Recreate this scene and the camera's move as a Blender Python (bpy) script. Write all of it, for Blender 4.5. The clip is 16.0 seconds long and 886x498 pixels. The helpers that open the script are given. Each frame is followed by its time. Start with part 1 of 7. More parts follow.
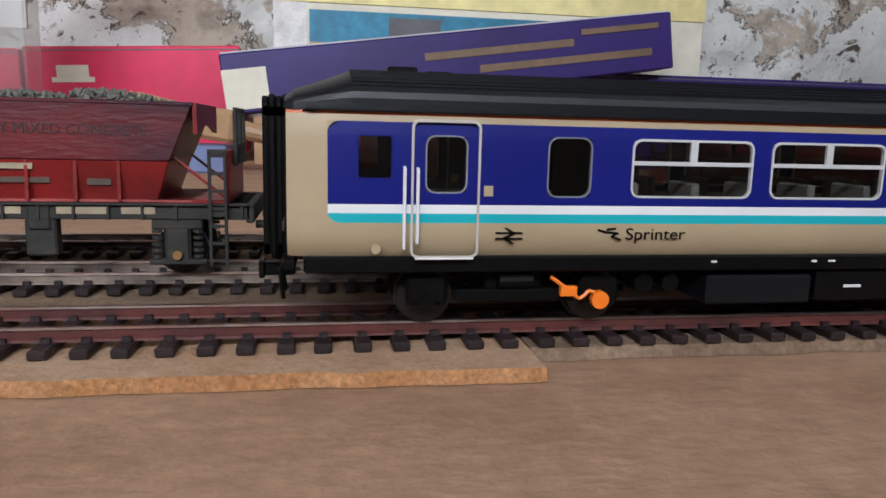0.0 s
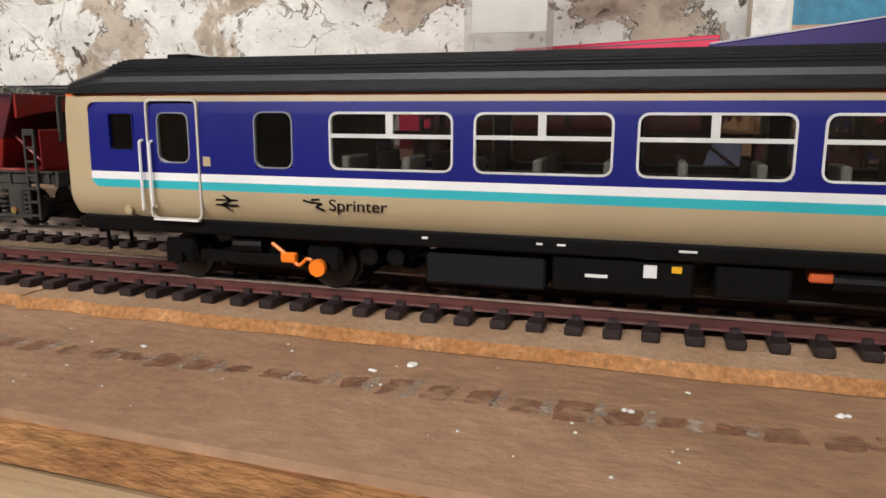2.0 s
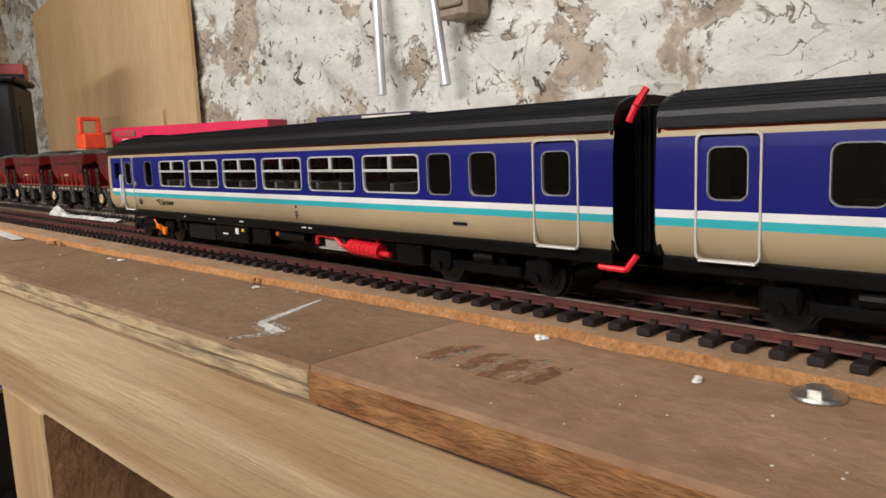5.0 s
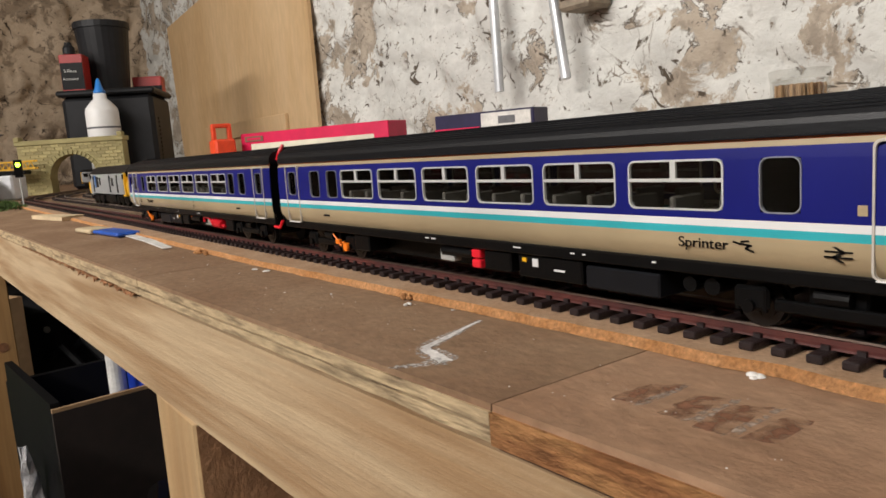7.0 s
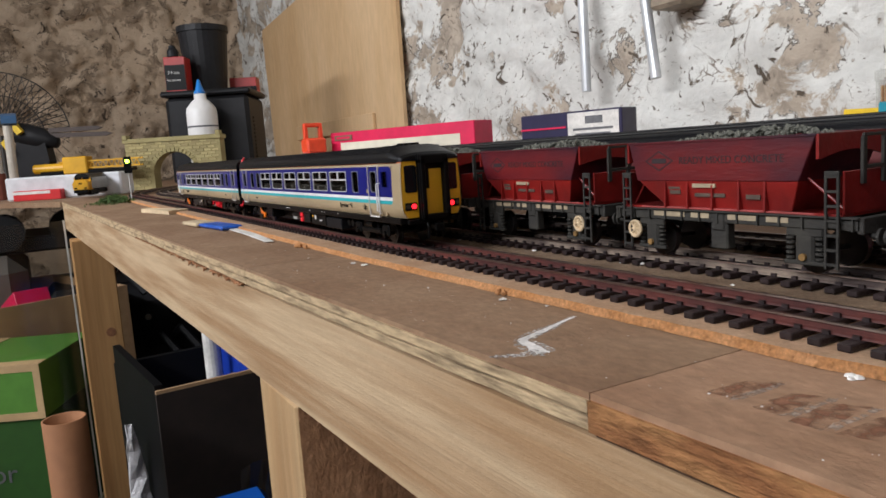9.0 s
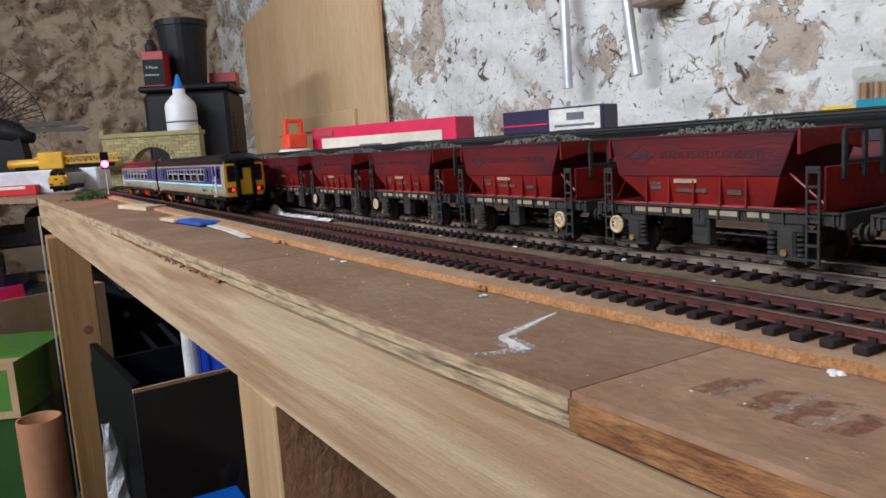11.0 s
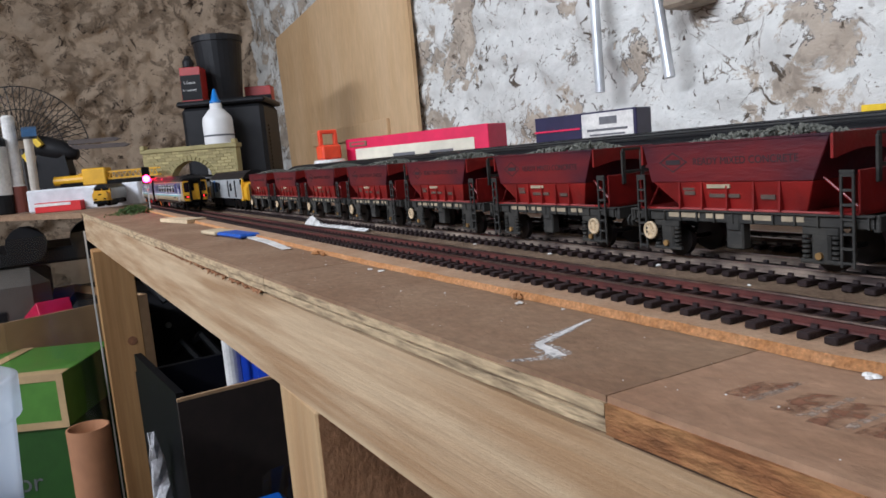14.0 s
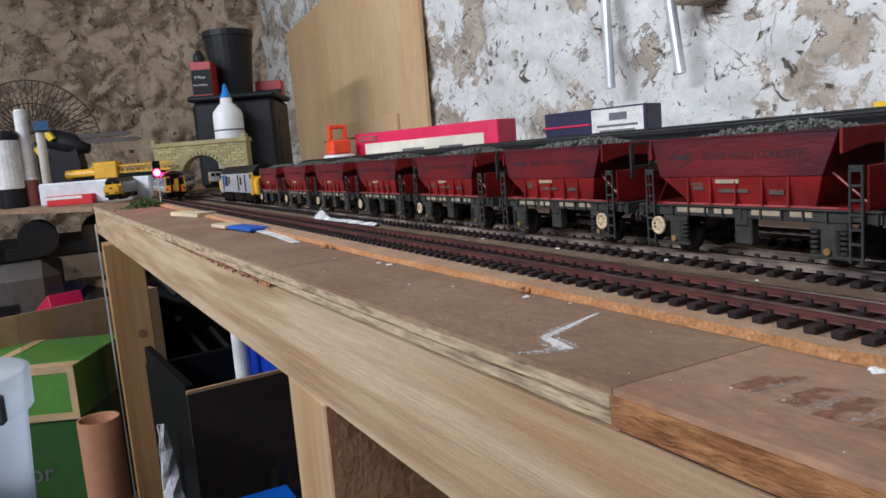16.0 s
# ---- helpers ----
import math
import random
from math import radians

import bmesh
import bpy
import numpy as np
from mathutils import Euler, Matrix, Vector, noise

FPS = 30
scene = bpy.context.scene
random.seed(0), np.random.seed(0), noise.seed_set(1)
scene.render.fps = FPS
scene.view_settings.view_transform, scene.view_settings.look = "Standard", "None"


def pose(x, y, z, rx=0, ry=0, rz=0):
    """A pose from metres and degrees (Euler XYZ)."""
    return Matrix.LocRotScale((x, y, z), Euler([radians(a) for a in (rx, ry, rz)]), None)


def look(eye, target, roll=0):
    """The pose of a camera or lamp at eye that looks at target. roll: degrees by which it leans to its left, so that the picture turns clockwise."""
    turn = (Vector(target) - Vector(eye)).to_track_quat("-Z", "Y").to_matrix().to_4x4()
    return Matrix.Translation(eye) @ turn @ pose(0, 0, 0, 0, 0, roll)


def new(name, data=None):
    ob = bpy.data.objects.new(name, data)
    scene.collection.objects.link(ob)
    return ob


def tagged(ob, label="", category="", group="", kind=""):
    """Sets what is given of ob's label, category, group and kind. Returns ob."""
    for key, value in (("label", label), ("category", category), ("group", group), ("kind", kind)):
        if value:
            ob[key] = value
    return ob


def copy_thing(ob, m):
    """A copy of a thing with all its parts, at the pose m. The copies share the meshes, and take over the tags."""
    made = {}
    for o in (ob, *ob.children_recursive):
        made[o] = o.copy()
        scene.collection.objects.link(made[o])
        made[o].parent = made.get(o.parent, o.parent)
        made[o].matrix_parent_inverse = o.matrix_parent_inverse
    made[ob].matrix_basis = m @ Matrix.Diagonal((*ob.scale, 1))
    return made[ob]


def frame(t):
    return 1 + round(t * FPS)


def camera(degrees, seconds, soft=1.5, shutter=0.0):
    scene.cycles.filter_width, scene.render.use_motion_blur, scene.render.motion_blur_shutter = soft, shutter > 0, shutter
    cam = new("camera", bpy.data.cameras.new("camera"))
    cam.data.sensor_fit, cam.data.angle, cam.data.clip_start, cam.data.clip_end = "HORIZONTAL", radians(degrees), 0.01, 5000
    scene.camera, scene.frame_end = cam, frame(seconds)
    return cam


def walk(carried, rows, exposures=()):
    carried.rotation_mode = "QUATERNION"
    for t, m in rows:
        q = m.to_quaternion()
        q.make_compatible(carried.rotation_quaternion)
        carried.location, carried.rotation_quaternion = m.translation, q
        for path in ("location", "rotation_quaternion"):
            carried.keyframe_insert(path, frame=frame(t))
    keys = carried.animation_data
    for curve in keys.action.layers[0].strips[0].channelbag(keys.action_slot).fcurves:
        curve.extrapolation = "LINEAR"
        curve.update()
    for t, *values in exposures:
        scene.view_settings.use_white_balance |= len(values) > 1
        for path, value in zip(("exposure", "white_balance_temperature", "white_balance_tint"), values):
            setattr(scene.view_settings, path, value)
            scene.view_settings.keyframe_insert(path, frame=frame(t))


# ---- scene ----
cam = camera(62.98, 16.0, soft=1.6)
PATH = [
    (0.0, pose(0.3530, 0.0555, 0.0469, 80.54, -1.42, -9.42)),
    (0.5, pose(0.3018, 0.0581, 0.0490, 80.23, -1.31, -1.73)),
    (1.0, pose(0.2603, 0.0636, 0.0493, 79.81, -1.06, 5.42)),
    (1.5, pose(0.2317, 0.0622, 0.0480, 79.56, -0.94, 11.33)),
    (2.0, pose(0.1959, 0.0560, 0.0451, 79.57, -0.23, 16.75)),
    (2.5, pose(0.1551, 0.0526, 0.0453, 80.22, 0.83, 22.17)),
    (3.0, pose(0.1173, 0.0540, 0.0457, 80.61, 1.29, 27.25)),
    (3.5, pose(0.0837, 0.0438, 0.0466, 81.40, 1.48, 32.19)),
    (4.0, pose(0.0603, 0.0457, 0.0514, 81.51, 1.76, 37.40)),
    (4.5, pose(0.0490, 0.0485, 0.0485, 81.58, 2.05, 41.87)),
    (7.0, pose(0.0153, 0.0497, 0.0530, 81.81, 4.12, 54.08)),
    (7.5, pose(0.0143, 0.0434, 0.0562, 81.92, 4.48, 55.98)),
    (8.0, pose(0.0166, 0.0453, 0.0579, 82.36, 4.47, 58.22)),
    (8.5, pose(0.0193, 0.0414, 0.0551, 82.37, 4.27, 59.43)),
    (9.0, pose(0.0215, 0.0391, 0.0541, 82.20, 3.78, 60.56)),
    (11.5, pose(0.0184, 0.0418, 0.0531, 81.89, 3.72, 58.83)),
    (12.0, pose(0.0189, 0.0417, 0.0534, 82.13, 4.25, 59.08)),
    (12.5, pose(0.0207, 0.0406, 0.0545, 82.42, 4.62, 59.86)),
    (13.0, pose(0.0221, 0.0399, 0.0552, 82.61, 4.95, 60.73)),
    (13.5, pose(0.0237, 0.0389, 0.0561, 82.60, 5.10, 61.40)),
    (14.0, pose(0.0234, 0.0383, 0.0550, 82.57, 4.96, 61.70)),
    (14.5, pose(0.0232, 0.0386, 0.0547, 82.47, 4.74, 61.85)),
    (15.0, pose(0.0234, 0.0385, 0.0542, 82.38, 4.70, 61.93)),
    (15.5, pose(0.0243, 0.0380, 0.0546, 82.25, 4.68, 62.19)),
    (16.0, pose(0.0246, 0.0380, 0.0543, 82.30, 4.70, 62.45)),
]
walk(cam, PATH, exposures=[(0.0, 0.14, 5600, 10), (0.5, 0.22, 5500, 8), (1.0, 0.08, 5500, 5), (1.5, 0.18, 6000, 10), (2.0, 0.22, 6400, 10), (3.5, 0.08, 6450, 10), (7.5, -0.07, 6600, 10), (9.0, -0.05, 5950, 10), (12.0, -0.05, 5550, 10), (16.0, -0.05, 5450, 10)])


# ---- world and light ----
world = bpy.data.worlds.new("world")
scene.world = world
world.use_nodes = True
world.node_tree.nodes["Background"].inputs[0].default_value = (0.9, 0.95, 1.0, 1)
world.node_tree.nodes["Background"].inputs[1].default_value = 0.03

FLOOR, CEIL = -0.85, 1.50
WALL_Y, END_X = 1.15, -4.2


def area(name, x, y, z, sx, sy, watts, color, target=None, spread=180):
    l = bpy.data.lights.new(name, "AREA")
    l.shape, l.size, l.size_y, l.energy, l.color = "RECTANGLE", sx, sy, watts, color
    l.spread = radians(spread)
    ob = new(name, l)
    ob.matrix_world = look((x, y, z), target or (x, y, z - 1))
    return ob


area("ceiling_tube_light", -0.60, -2.0, CEIL - 0.10, 2.4, 0.12, 57, (1.0, 0.96, 0.93), (-1.25, WALL_Y, 0.9), 118)
area("near_ceiling_tube_light", 1.55, -1.0, CEIL - 0.10, 1.0, 0.12, 8, (1.0, 0.95, 0.90), (-0.4, 0.3, 0.0))
area("far_ceiling_tube_light", -2.3, -1.9, CEIL - 0.10, 0.9, 0.12, 9, (1.0, 0.95, 0.88), (-2.9, 0.3, 0.3))


# ---- materials ----
def mat(name, color, rough=0.5, metal=0.0, vary=0.12, scale=40.0, color2=None, mix=0.5, scale2=None,
        bump=0.0, bscale=None, spec=0.5, stretch=None, obrand=0.0, coat=0.0):
    """Principled surface with two sizes of noise in its colour, and relief."""
    m = bpy.data.materials.new(name)
    m.use_nodes = True
    nt = m.node_tree
    n, l = nt.nodes, nt.links
    b = n["Principled BSDF"]
    b.inputs["Roughness"].default_value = rough
    b.inputs["Metallic"].default_value = metal
    b.inputs["Specular IOR Level"].default_value = spec
    b.inputs["Coat Weight"].default_value = coat
    tc = n.new("ShaderNodeTexCoord")
    vec = tc.outputs["Object"]
    if stretch:
        mp = n.new("ShaderNodeMapping")
        mp.inputs["Scale"].default_value = stretch
        l.new(vec, mp.inputs["Vector"])
        vec = mp.outputs["Vector"]

    def tex(sc, detail=5.0, r=0.55):
        t = n.new("ShaderNodeTexNoise")
        t.inputs["Scale"].default_value, t.inputs["Detail"].default_value = sc, detail
        t.inputs["Roughness"].default_value = r
        l.new(vec, t.inputs["Vector"])
        return t.outputs["Fac"]

    def ramp(fac, a, c):
        r = n.new("ShaderNodeMapRange")
        r.inputs["From Min"].default_value, r.inputs["From Max"].default_value = a, c
        l.new(fac, r.inputs["Value"])
        return r.outputs["Result"]

    mx = n.new("ShaderNodeMix")
    mx.data_type = "RGBA"
    mx.inputs["A"].default_value = (*color, 1)
    mx.inputs["B"].default_value = (*(color2 or [c * 0.72 for c in color]), 1)
    l.new(ramp(tex(scale2 or scale / 6), mix - 0.12 if color2 else 0.38, mix + 0.12 if color2 else 0.7), mx.inputs["Factor"])
    hs = n.new("ShaderNodeHueSaturation")
    v = n.new("ShaderNodeMapRange")
    v.inputs["To Min"].default_value, v.inputs["To Max"].default_value = 1 - vary * 1.4, 1 + vary * 1.4
    v.inputs["From Min"].default_value, v.inputs["From Max"].default_value = 0.25, 0.75
    l.new(tex(scale), v.inputs["Value"])
    val = v.outputs["Result"]
    if obrand:
        oi = n.new("ShaderNodeObjectInfo")
        o2 = n.new("ShaderNodeMapRange")
        o2.inputs["To Min"].default_value, o2.inputs["To Max"].default_value = 1 - obrand, 1 + obrand
        l.new(oi.outputs["Random"], o2.inputs["Value"])
        mu = n.new("ShaderNodeMath")
        mu.operation = "MULTIPLY"
        l.new(val, mu.inputs[0])
        l.new(o2.outputs["Result"], mu.inputs[1])
        val = mu.outputs[0]
    l.new(val, hs.inputs["Value"])
    l.new(mx.outputs["Result"], hs.inputs["Color"])
    l.new(hs.outputs["Color"], b.inputs["Base Color"])
    if bump:
        bp = n.new("ShaderNodeBump")
        bp.inputs["Strength"].default_value = bump
        bp.inputs["Distance"].default_value = 0.002
        l.new(tex(bscale or scale * 2, 6.0, 0.6), bp.inputs["Height"])
        l.new(bp.outputs["Normal"], b.inputs["Normal"])
    return m


def glow(name, color, strength):
    m = bpy.data.materials.new(name)
    m.use_nodes = True
    b = m.node_tree.nodes["Principled BSDF"]
    b.inputs["Base Color"].default_value = (*color, 1)
    b.inputs["Emission Color"].default_value = (*color, 1)
    b.inputs["Emission Strength"].default_value = strength
    return m


def glass(name, tint, gloss=0.12, rough=0.03):
    m = bpy.data.materials.new(name)
    m.use_nodes = True
    n, l = m.node_tree.nodes, m.node_tree.links
    n.remove(n["Principled BSDF"])
    t, g, x = n.new("ShaderNodeBsdfTransparent"), n.new("ShaderNodeBsdfGlossy"), n.new("ShaderNodeMixShader")
    t.inputs["Color"].default_value = (*tint, 1)
    g.inputs["Roughness"].default_value = rough
    x.inputs[0].default_value = gloss
    l.new(t.outputs[0], x.inputs[1])
    l.new(g.outputs[0], x.inputs[2])
    l.new(x.outputs[0], n["Material Output"].inputs["Surface"])
    return m


PLY = mat("plywood_top", (0.280, 0.182, 0.111), 0.8, vary=0.13, scale=330, color2=(0.220, 0.132, 0.077), mix=0.5, scale2=26, bump=0.25, bscale=500, stretch=(0.6, 1, 1), spec=0.25)
PLY_B = mat("plywood_top_redder", (0.345, 0.212, 0.130), 0.8, vary=0.12, scale=300, color2=(0.27, 0.155, 0.090), mix=0.55, scale2=26, bump=0.25, bscale=480, stretch=(0.6, 1, 1), spec=0.25)
PLY_EDGE = mat("plywood_edge", (0.50, 0.375, 0.225), 0.85, vary=0.2, scale=700, color2=(0.15, 0.105, 0.065), mix=0.61, scale2=300, bump=0.6, bscale=900, stretch=(0.16, 1, 1), spec=0.2)
PLY_CORE = mat("plywood_dark_core", (0.085, 0.050, 0.030), 0.9, vary=0.3, scale=700, color2=(0.06, 0.04, 0.026), mix=0.55, scale2=140, bump=0.7, bscale=700, stretch=(0.35, 1, 1), spec=0.2)
EDGE_BROWN = mat("chipboard_edge", (0.37, 0.185, 0.075), 0.9, vary=0.3, scale=420, color2=(0.25, 0.11, 0.045), mix=0.52, scale2=120, bump=0.8, bscale=600, stretch=(0.4, 1, 1.2), spec=0.2)
PINE = mat("pine_beam", (0.49, 0.36, 0.22), 0.75, vary=0.08, scale=420, color2=(0.33, 0.205, 0.105), mix=0.52, scale2=95, bump=0.25, bscale=700, stretch=(0.035, 1, 1), spec=0.3)
PINE_V = mat("pine_post", (0.46, 0.31, 0.16), 0.7, vary=0.12, scale=120, color2=(0.34, 0.20, 0.09), mix=0.5, scale2=26, bump=0.2, bscale=400, stretch=(1, 1.4, 0.07), spec=0.3)
CORK = mat("cork", (0.60, 0.31, 0.14), 0.95, vary=0.22, scale=900, color2=(0.50, 0.235, 0.09), mix=0.5, scale2=90, bump=0.7, bscale=900, spec=0.15)
CORK_TOP = mat("dusty_cork_top", (0.46, 0.31, 0.20), 0.95, vary=0.12, scale=900, color2=(0.40, 0.25, 0.15), mix=0.5, scale2=70, bump=0.4, bscale=900, spec=0.12)
BALLAST = mat("sandy_track_bed", (0.25, 0.175, 0.115), 0.95, vary=0.22, scale=700, color2=(0.17, 0.115, 0.075), mix=0.5, scale2=60, bump=0.6, bscale=900, spec=0.15)
SLEEPER = mat("sleeper_plastic", (0.021, 0.0115, 0.0115), 0.5, vary=0.2, scale=300, bump=0.25, bscale=600, obrand=0.25, spec=0.4)
RAIL = mat("rail_rusted_paint", (0.105, 0.030, 0.024), 0.5, vary=0.2, scale=300, color2=(0.060, 0.020, 0.018), mix=0.5, scale2=40, spec=0.4)
RAIL_TOP = mat("rail_head_nickel", (0.26, 0.20, 0.17), 0.35, metal=1.0, vary=0.2, scale=200, color2=(0.22, 0.13, 0.10), mix=0.55, scale2=45)
RAIL_GREY = mat("rail_grey", (0.040, 0.026, 0.023), 0.7, metal=0.0, vary=0.2, scale=200, color2=(0.22, 0.17, 0.13), mix=0.5, scale2=40)


def fuzz(m, scale, amount, bump):
    """Adds a fine even fuzz of saw marks, in colour and relief, to a grained surface."""
    n, l = m.node_tree.nodes, m.node_tree.links
    b = n["Principled BSDF"]
    src = b.inputs["Base Color"].links[0].from_socket
    tc, t, r, h, bp = n.new("ShaderNodeTexCoord"), n.new("ShaderNodeTexNoise"), n.new("ShaderNodeMapRange"), n.new("ShaderNodeHueSaturation"), n.new("ShaderNodeBump")
    t.inputs["Scale"].default_value, t.inputs["Detail"].default_value, t.inputs["Roughness"].default_value = scale, 6.0, 0.7
    r.inputs["From Min"].default_value, r.inputs["From Max"].default_value = 0.3, 0.7
    r.inputs["To Min"].default_value, r.inputs["To Max"].default_value = 1 - amount, 1 + amount
    bp.inputs["Strength"].default_value, bp.inputs["Distance"].default_value = bump, 0.0012
    l.new(tc.outputs["Object"], t.inputs["Vector"])
    l.new(t.outputs["Fac"], r.inputs["Value"])
    l.new(r.outputs["Result"], h.inputs["Value"])
    l.new(src, h.inputs["Color"])
    l.new(h.outputs["Color"], b.inputs["Base Color"])
    l.new(t.outputs["Fac"], bp.inputs["Height"])
    if b.inputs["Normal"].links:
        l.new(b.inputs["Normal"].links[0].from_socket, bp.inputs["Normal"])
    l.new(bp.outputs["Normal"], b.inputs["Normal"])


fuzz(PINE, 420.0, 0.04, 0.35)
fuzz(PINE_V, 420.0, 0.06, 0.35)
fuzz(PLY, 150.0, 0.14, 0.25)
fuzz(PLY_B, 130.0, 0.14, 0.25)
fuzz(CORK, 700.0, 0.22, 1.0)
fuzz(CORK_TOP, 500.0, 0.10, 0.5)


def dust(name, color, scale, cover, rough=0.95):
    """A powdery or stained film: the ground shows through it in flecks."""
    m = mat(name, color, rough, vary=0.15, scale=700, spec=0.1)
    n, l = m.node_tree.nodes, m.node_tree.links
    tc, t, r = n.new("ShaderNodeTexCoord"), n.new("ShaderNodeTexNoise"), n.new("ShaderNodeMapRange")
    t.inputs["Scale"].default_value, t.inputs["Detail"].default_value = scale, 7.0
    r.inputs["From Min"].default_value, r.inputs["From Max"].default_value = cover, cover + 0.28
    l.new(tc.outputs["Object"], t.inputs["Vector"])
    l.new(t.outputs["Fac"], r.inputs["Value"])
    tr, mx = n.new("ShaderNodeBsdfTransparent"), n.new("ShaderNodeMixShader")
    l.new(r.outputs["Result"], mx.inputs[0])
    l.new(tr.outputs[0], mx.inputs[1])
    l.new(n["Principled BSDF"].outputs[0], mx.inputs[2])
    l.new(mx.outputs[0], n["Material Output"].inputs["Surface"])
    return m


# ---- mesh helpers ----
def thing(name, label, category, group="", kind="", at=None):
    ob = new(name)
    ob.empty_display_size = 0.01
    if at is not None:
        ob.matrix_basis = at
    return tagged(ob, label, category, group, kind)


def mesh_of(name, bm, mats, smooth=False):
    me = bpy.data.meshes.new(name)
    bm.normal_update()
    bm.to_mesh(me)
    bm.free()
    for m in mats if isinstance(mats, (list, tuple)) else [mats]:
        me.materials.append(m)
    if smooth:
        me.polygons.foreach_set("use_smooth", [True] * len(me.polygons))
    return me


def part(name, bm, mats, parent=None, label="", smooth=False, mm=False, m=None):
    if mm:
        bmesh.ops.scale(bm, vec=(0.001,) * 3, verts=bm.verts)
    ob = new(name, mesh_of(name, bm, mats, smooth))
    if parent is not None:
        ob.parent = parent
    if m is not None:
        ob.matrix_basis = m
    return tagged(ob, label)


def share(name, me, parent, m, label=""):
    ob = new(name, me)
    ob.parent = parent
    ob.matrix_basis = m
    return tagged(ob, label)


def box(bm, x0, x1, y0, y1, z0, z1, bevel=0.0, mi=0):
    vs = [bm.verts.new((x, y, z)) for x in (x0, x1) for y in (y0, y1) for z in (z0, z1)]
    fs = [bm.faces.new([vs[i] for i in q]) for q in ((0, 1, 3, 2), (4, 6, 7, 5), (0, 4, 5, 1), (2, 3, 7, 6), (0, 2, 6, 4), (1, 5, 7, 3))]
    for f in fs:
        f.material_index = mi
    if bevel:
        es = list({e for f in fs for e in f.edges})
        r = bmesh.ops.bevel(bm, geom=es, offset=bevel, segments=1, affect="EDGES", profile=0.5)
        for f in r["faces"]:
            f.material_index = mi
    return bm


def rod(bm, a, b, r, seg=10, r2=None, mi=0, caps=True):
    a, b = Vector(a), Vector(b)
    q = (b - a).to_track_quat("Z", "Y")
    r2 = r if r2 is None else r2
    ra = [bm.verts.new(a + q @ Vector((r * math.cos(k * math.tau / seg), r * math.sin(k * math.tau / seg), 0))) for k in range(seg)]
    rb = [bm.verts.new(b + q @ Vector((r2 * math.cos(k * math.tau / seg), r2 * math.sin(k * math.tau / seg), 0))) for k in range(seg)]
    fs = [bm.faces.new((ra[k], ra[(k + 1) % seg], rb[(k + 1) % seg], rb[k])) for k in range(seg)]
    if caps:
        fs += [bm.faces.new(ra[::-1]), bm.faces.new(rb)]
    for f in fs:
        f.material_index = mi
    return bm


def pipe(bm, pts, r, seg=8, mi=0):
    for a, b in zip(pts, pts[1:]):
        rod(bm, a, b, r, seg, mi=mi)
    return bm


def lathe(bm, prof, seg=24, at=(0, 0, 0), mi=0):
    """A turned form: (radius, height) from bottom to top."""
    rings = []
    for r, z in prof:
        rings.append([bm.verts.new((at[0] + r * math.cos(k * math.tau / seg), at[1] + r * math.sin(k * math.tau / seg), at[2] + z)) for k in range(seg)])
    for a, b in zip(rings, rings[1:]):
        for k in range(seg):
            bm.faces.new((a[k], a[(k + 1) % seg], b[(k + 1) % seg], b[k])).material_index = mi
    bm.faces.new(rings[0][::-1]).material_index = mi
    bm.faces.new(rings[-1]).material_index = mi
    return bm


def prism(bm, pts, axis, a, b, mi=0):
    """A polygon drawn in the plane across an axis, drawn out from a to b."""
    def place(p, d):
        return {"x": (d, p[0], p[1]), "y": (p[0], d, p[1]), "z": (p[0], p[1], d)}[axis]
    va = [bm.verts.new(place(p, a)) for p in pts]
    vb = [bm.verts.new(place(p, b)) for p in pts]
    fs = [bm.faces.new((va[k], va[(k + 1) % len(pts)], vb[(k + 1) % len(pts)], vb[k])) for k in range(len(pts))]
    fs += [bm.faces.new(va[::-1]), bm.faces.new(vb)]
    for f in fs:
        f.material_index = mi
    bmesh.ops.recalc_face_normals(bm, faces=fs)
    return bm


def rrect(x0, x1, z0, z1, r, seg=4):
    out = []
    for cx, cz, a0 in ((x1 - r, z1 - r, 0), (x0 + r, z1 - r, 90), (x0 + r, z0 + r, 180), (x1 - r, z0 + r, 270)):
        for k in range(seg + 1):
            a = radians(a0 + 90 * k / seg)
            out.append((cx + r * math.cos(a), cz + r * math.sin(a)))
    return out


def ring(bm, outer, inner, y0, y1, mi=0):
    """A flat frame between two outlines in the xz plane, from depth y0 to y1."""
    n = len(outer)
    A = [bm.verts.new((p[0], y0, p[1])) for p in outer]
    B = [bm.verts.new((p[0], y0, p[1])) for p in inner]
    C = [bm.verts.new((p[0], y1, p[1])) for p in outer]
    D = [bm.verts.new((p[0], y1, p[1])) for p in inner]
    fs = []
    for k in range(n):
        j = (k + 1) % n
        fs += [bm.faces.new((A[k], A[j], B[j], B[k])), bm.faces.new((C[j], C[k], D[k], D[j])),
               bm.faces.new((A[j], A[k], C[k], C[j])), bm.faces.new((B[k], B[j], D[j], D[k]))]
    for f in fs:
        f.material_index = mi
    bmesh.ops.recalc_face_normals(bm, faces=fs)
    return bm


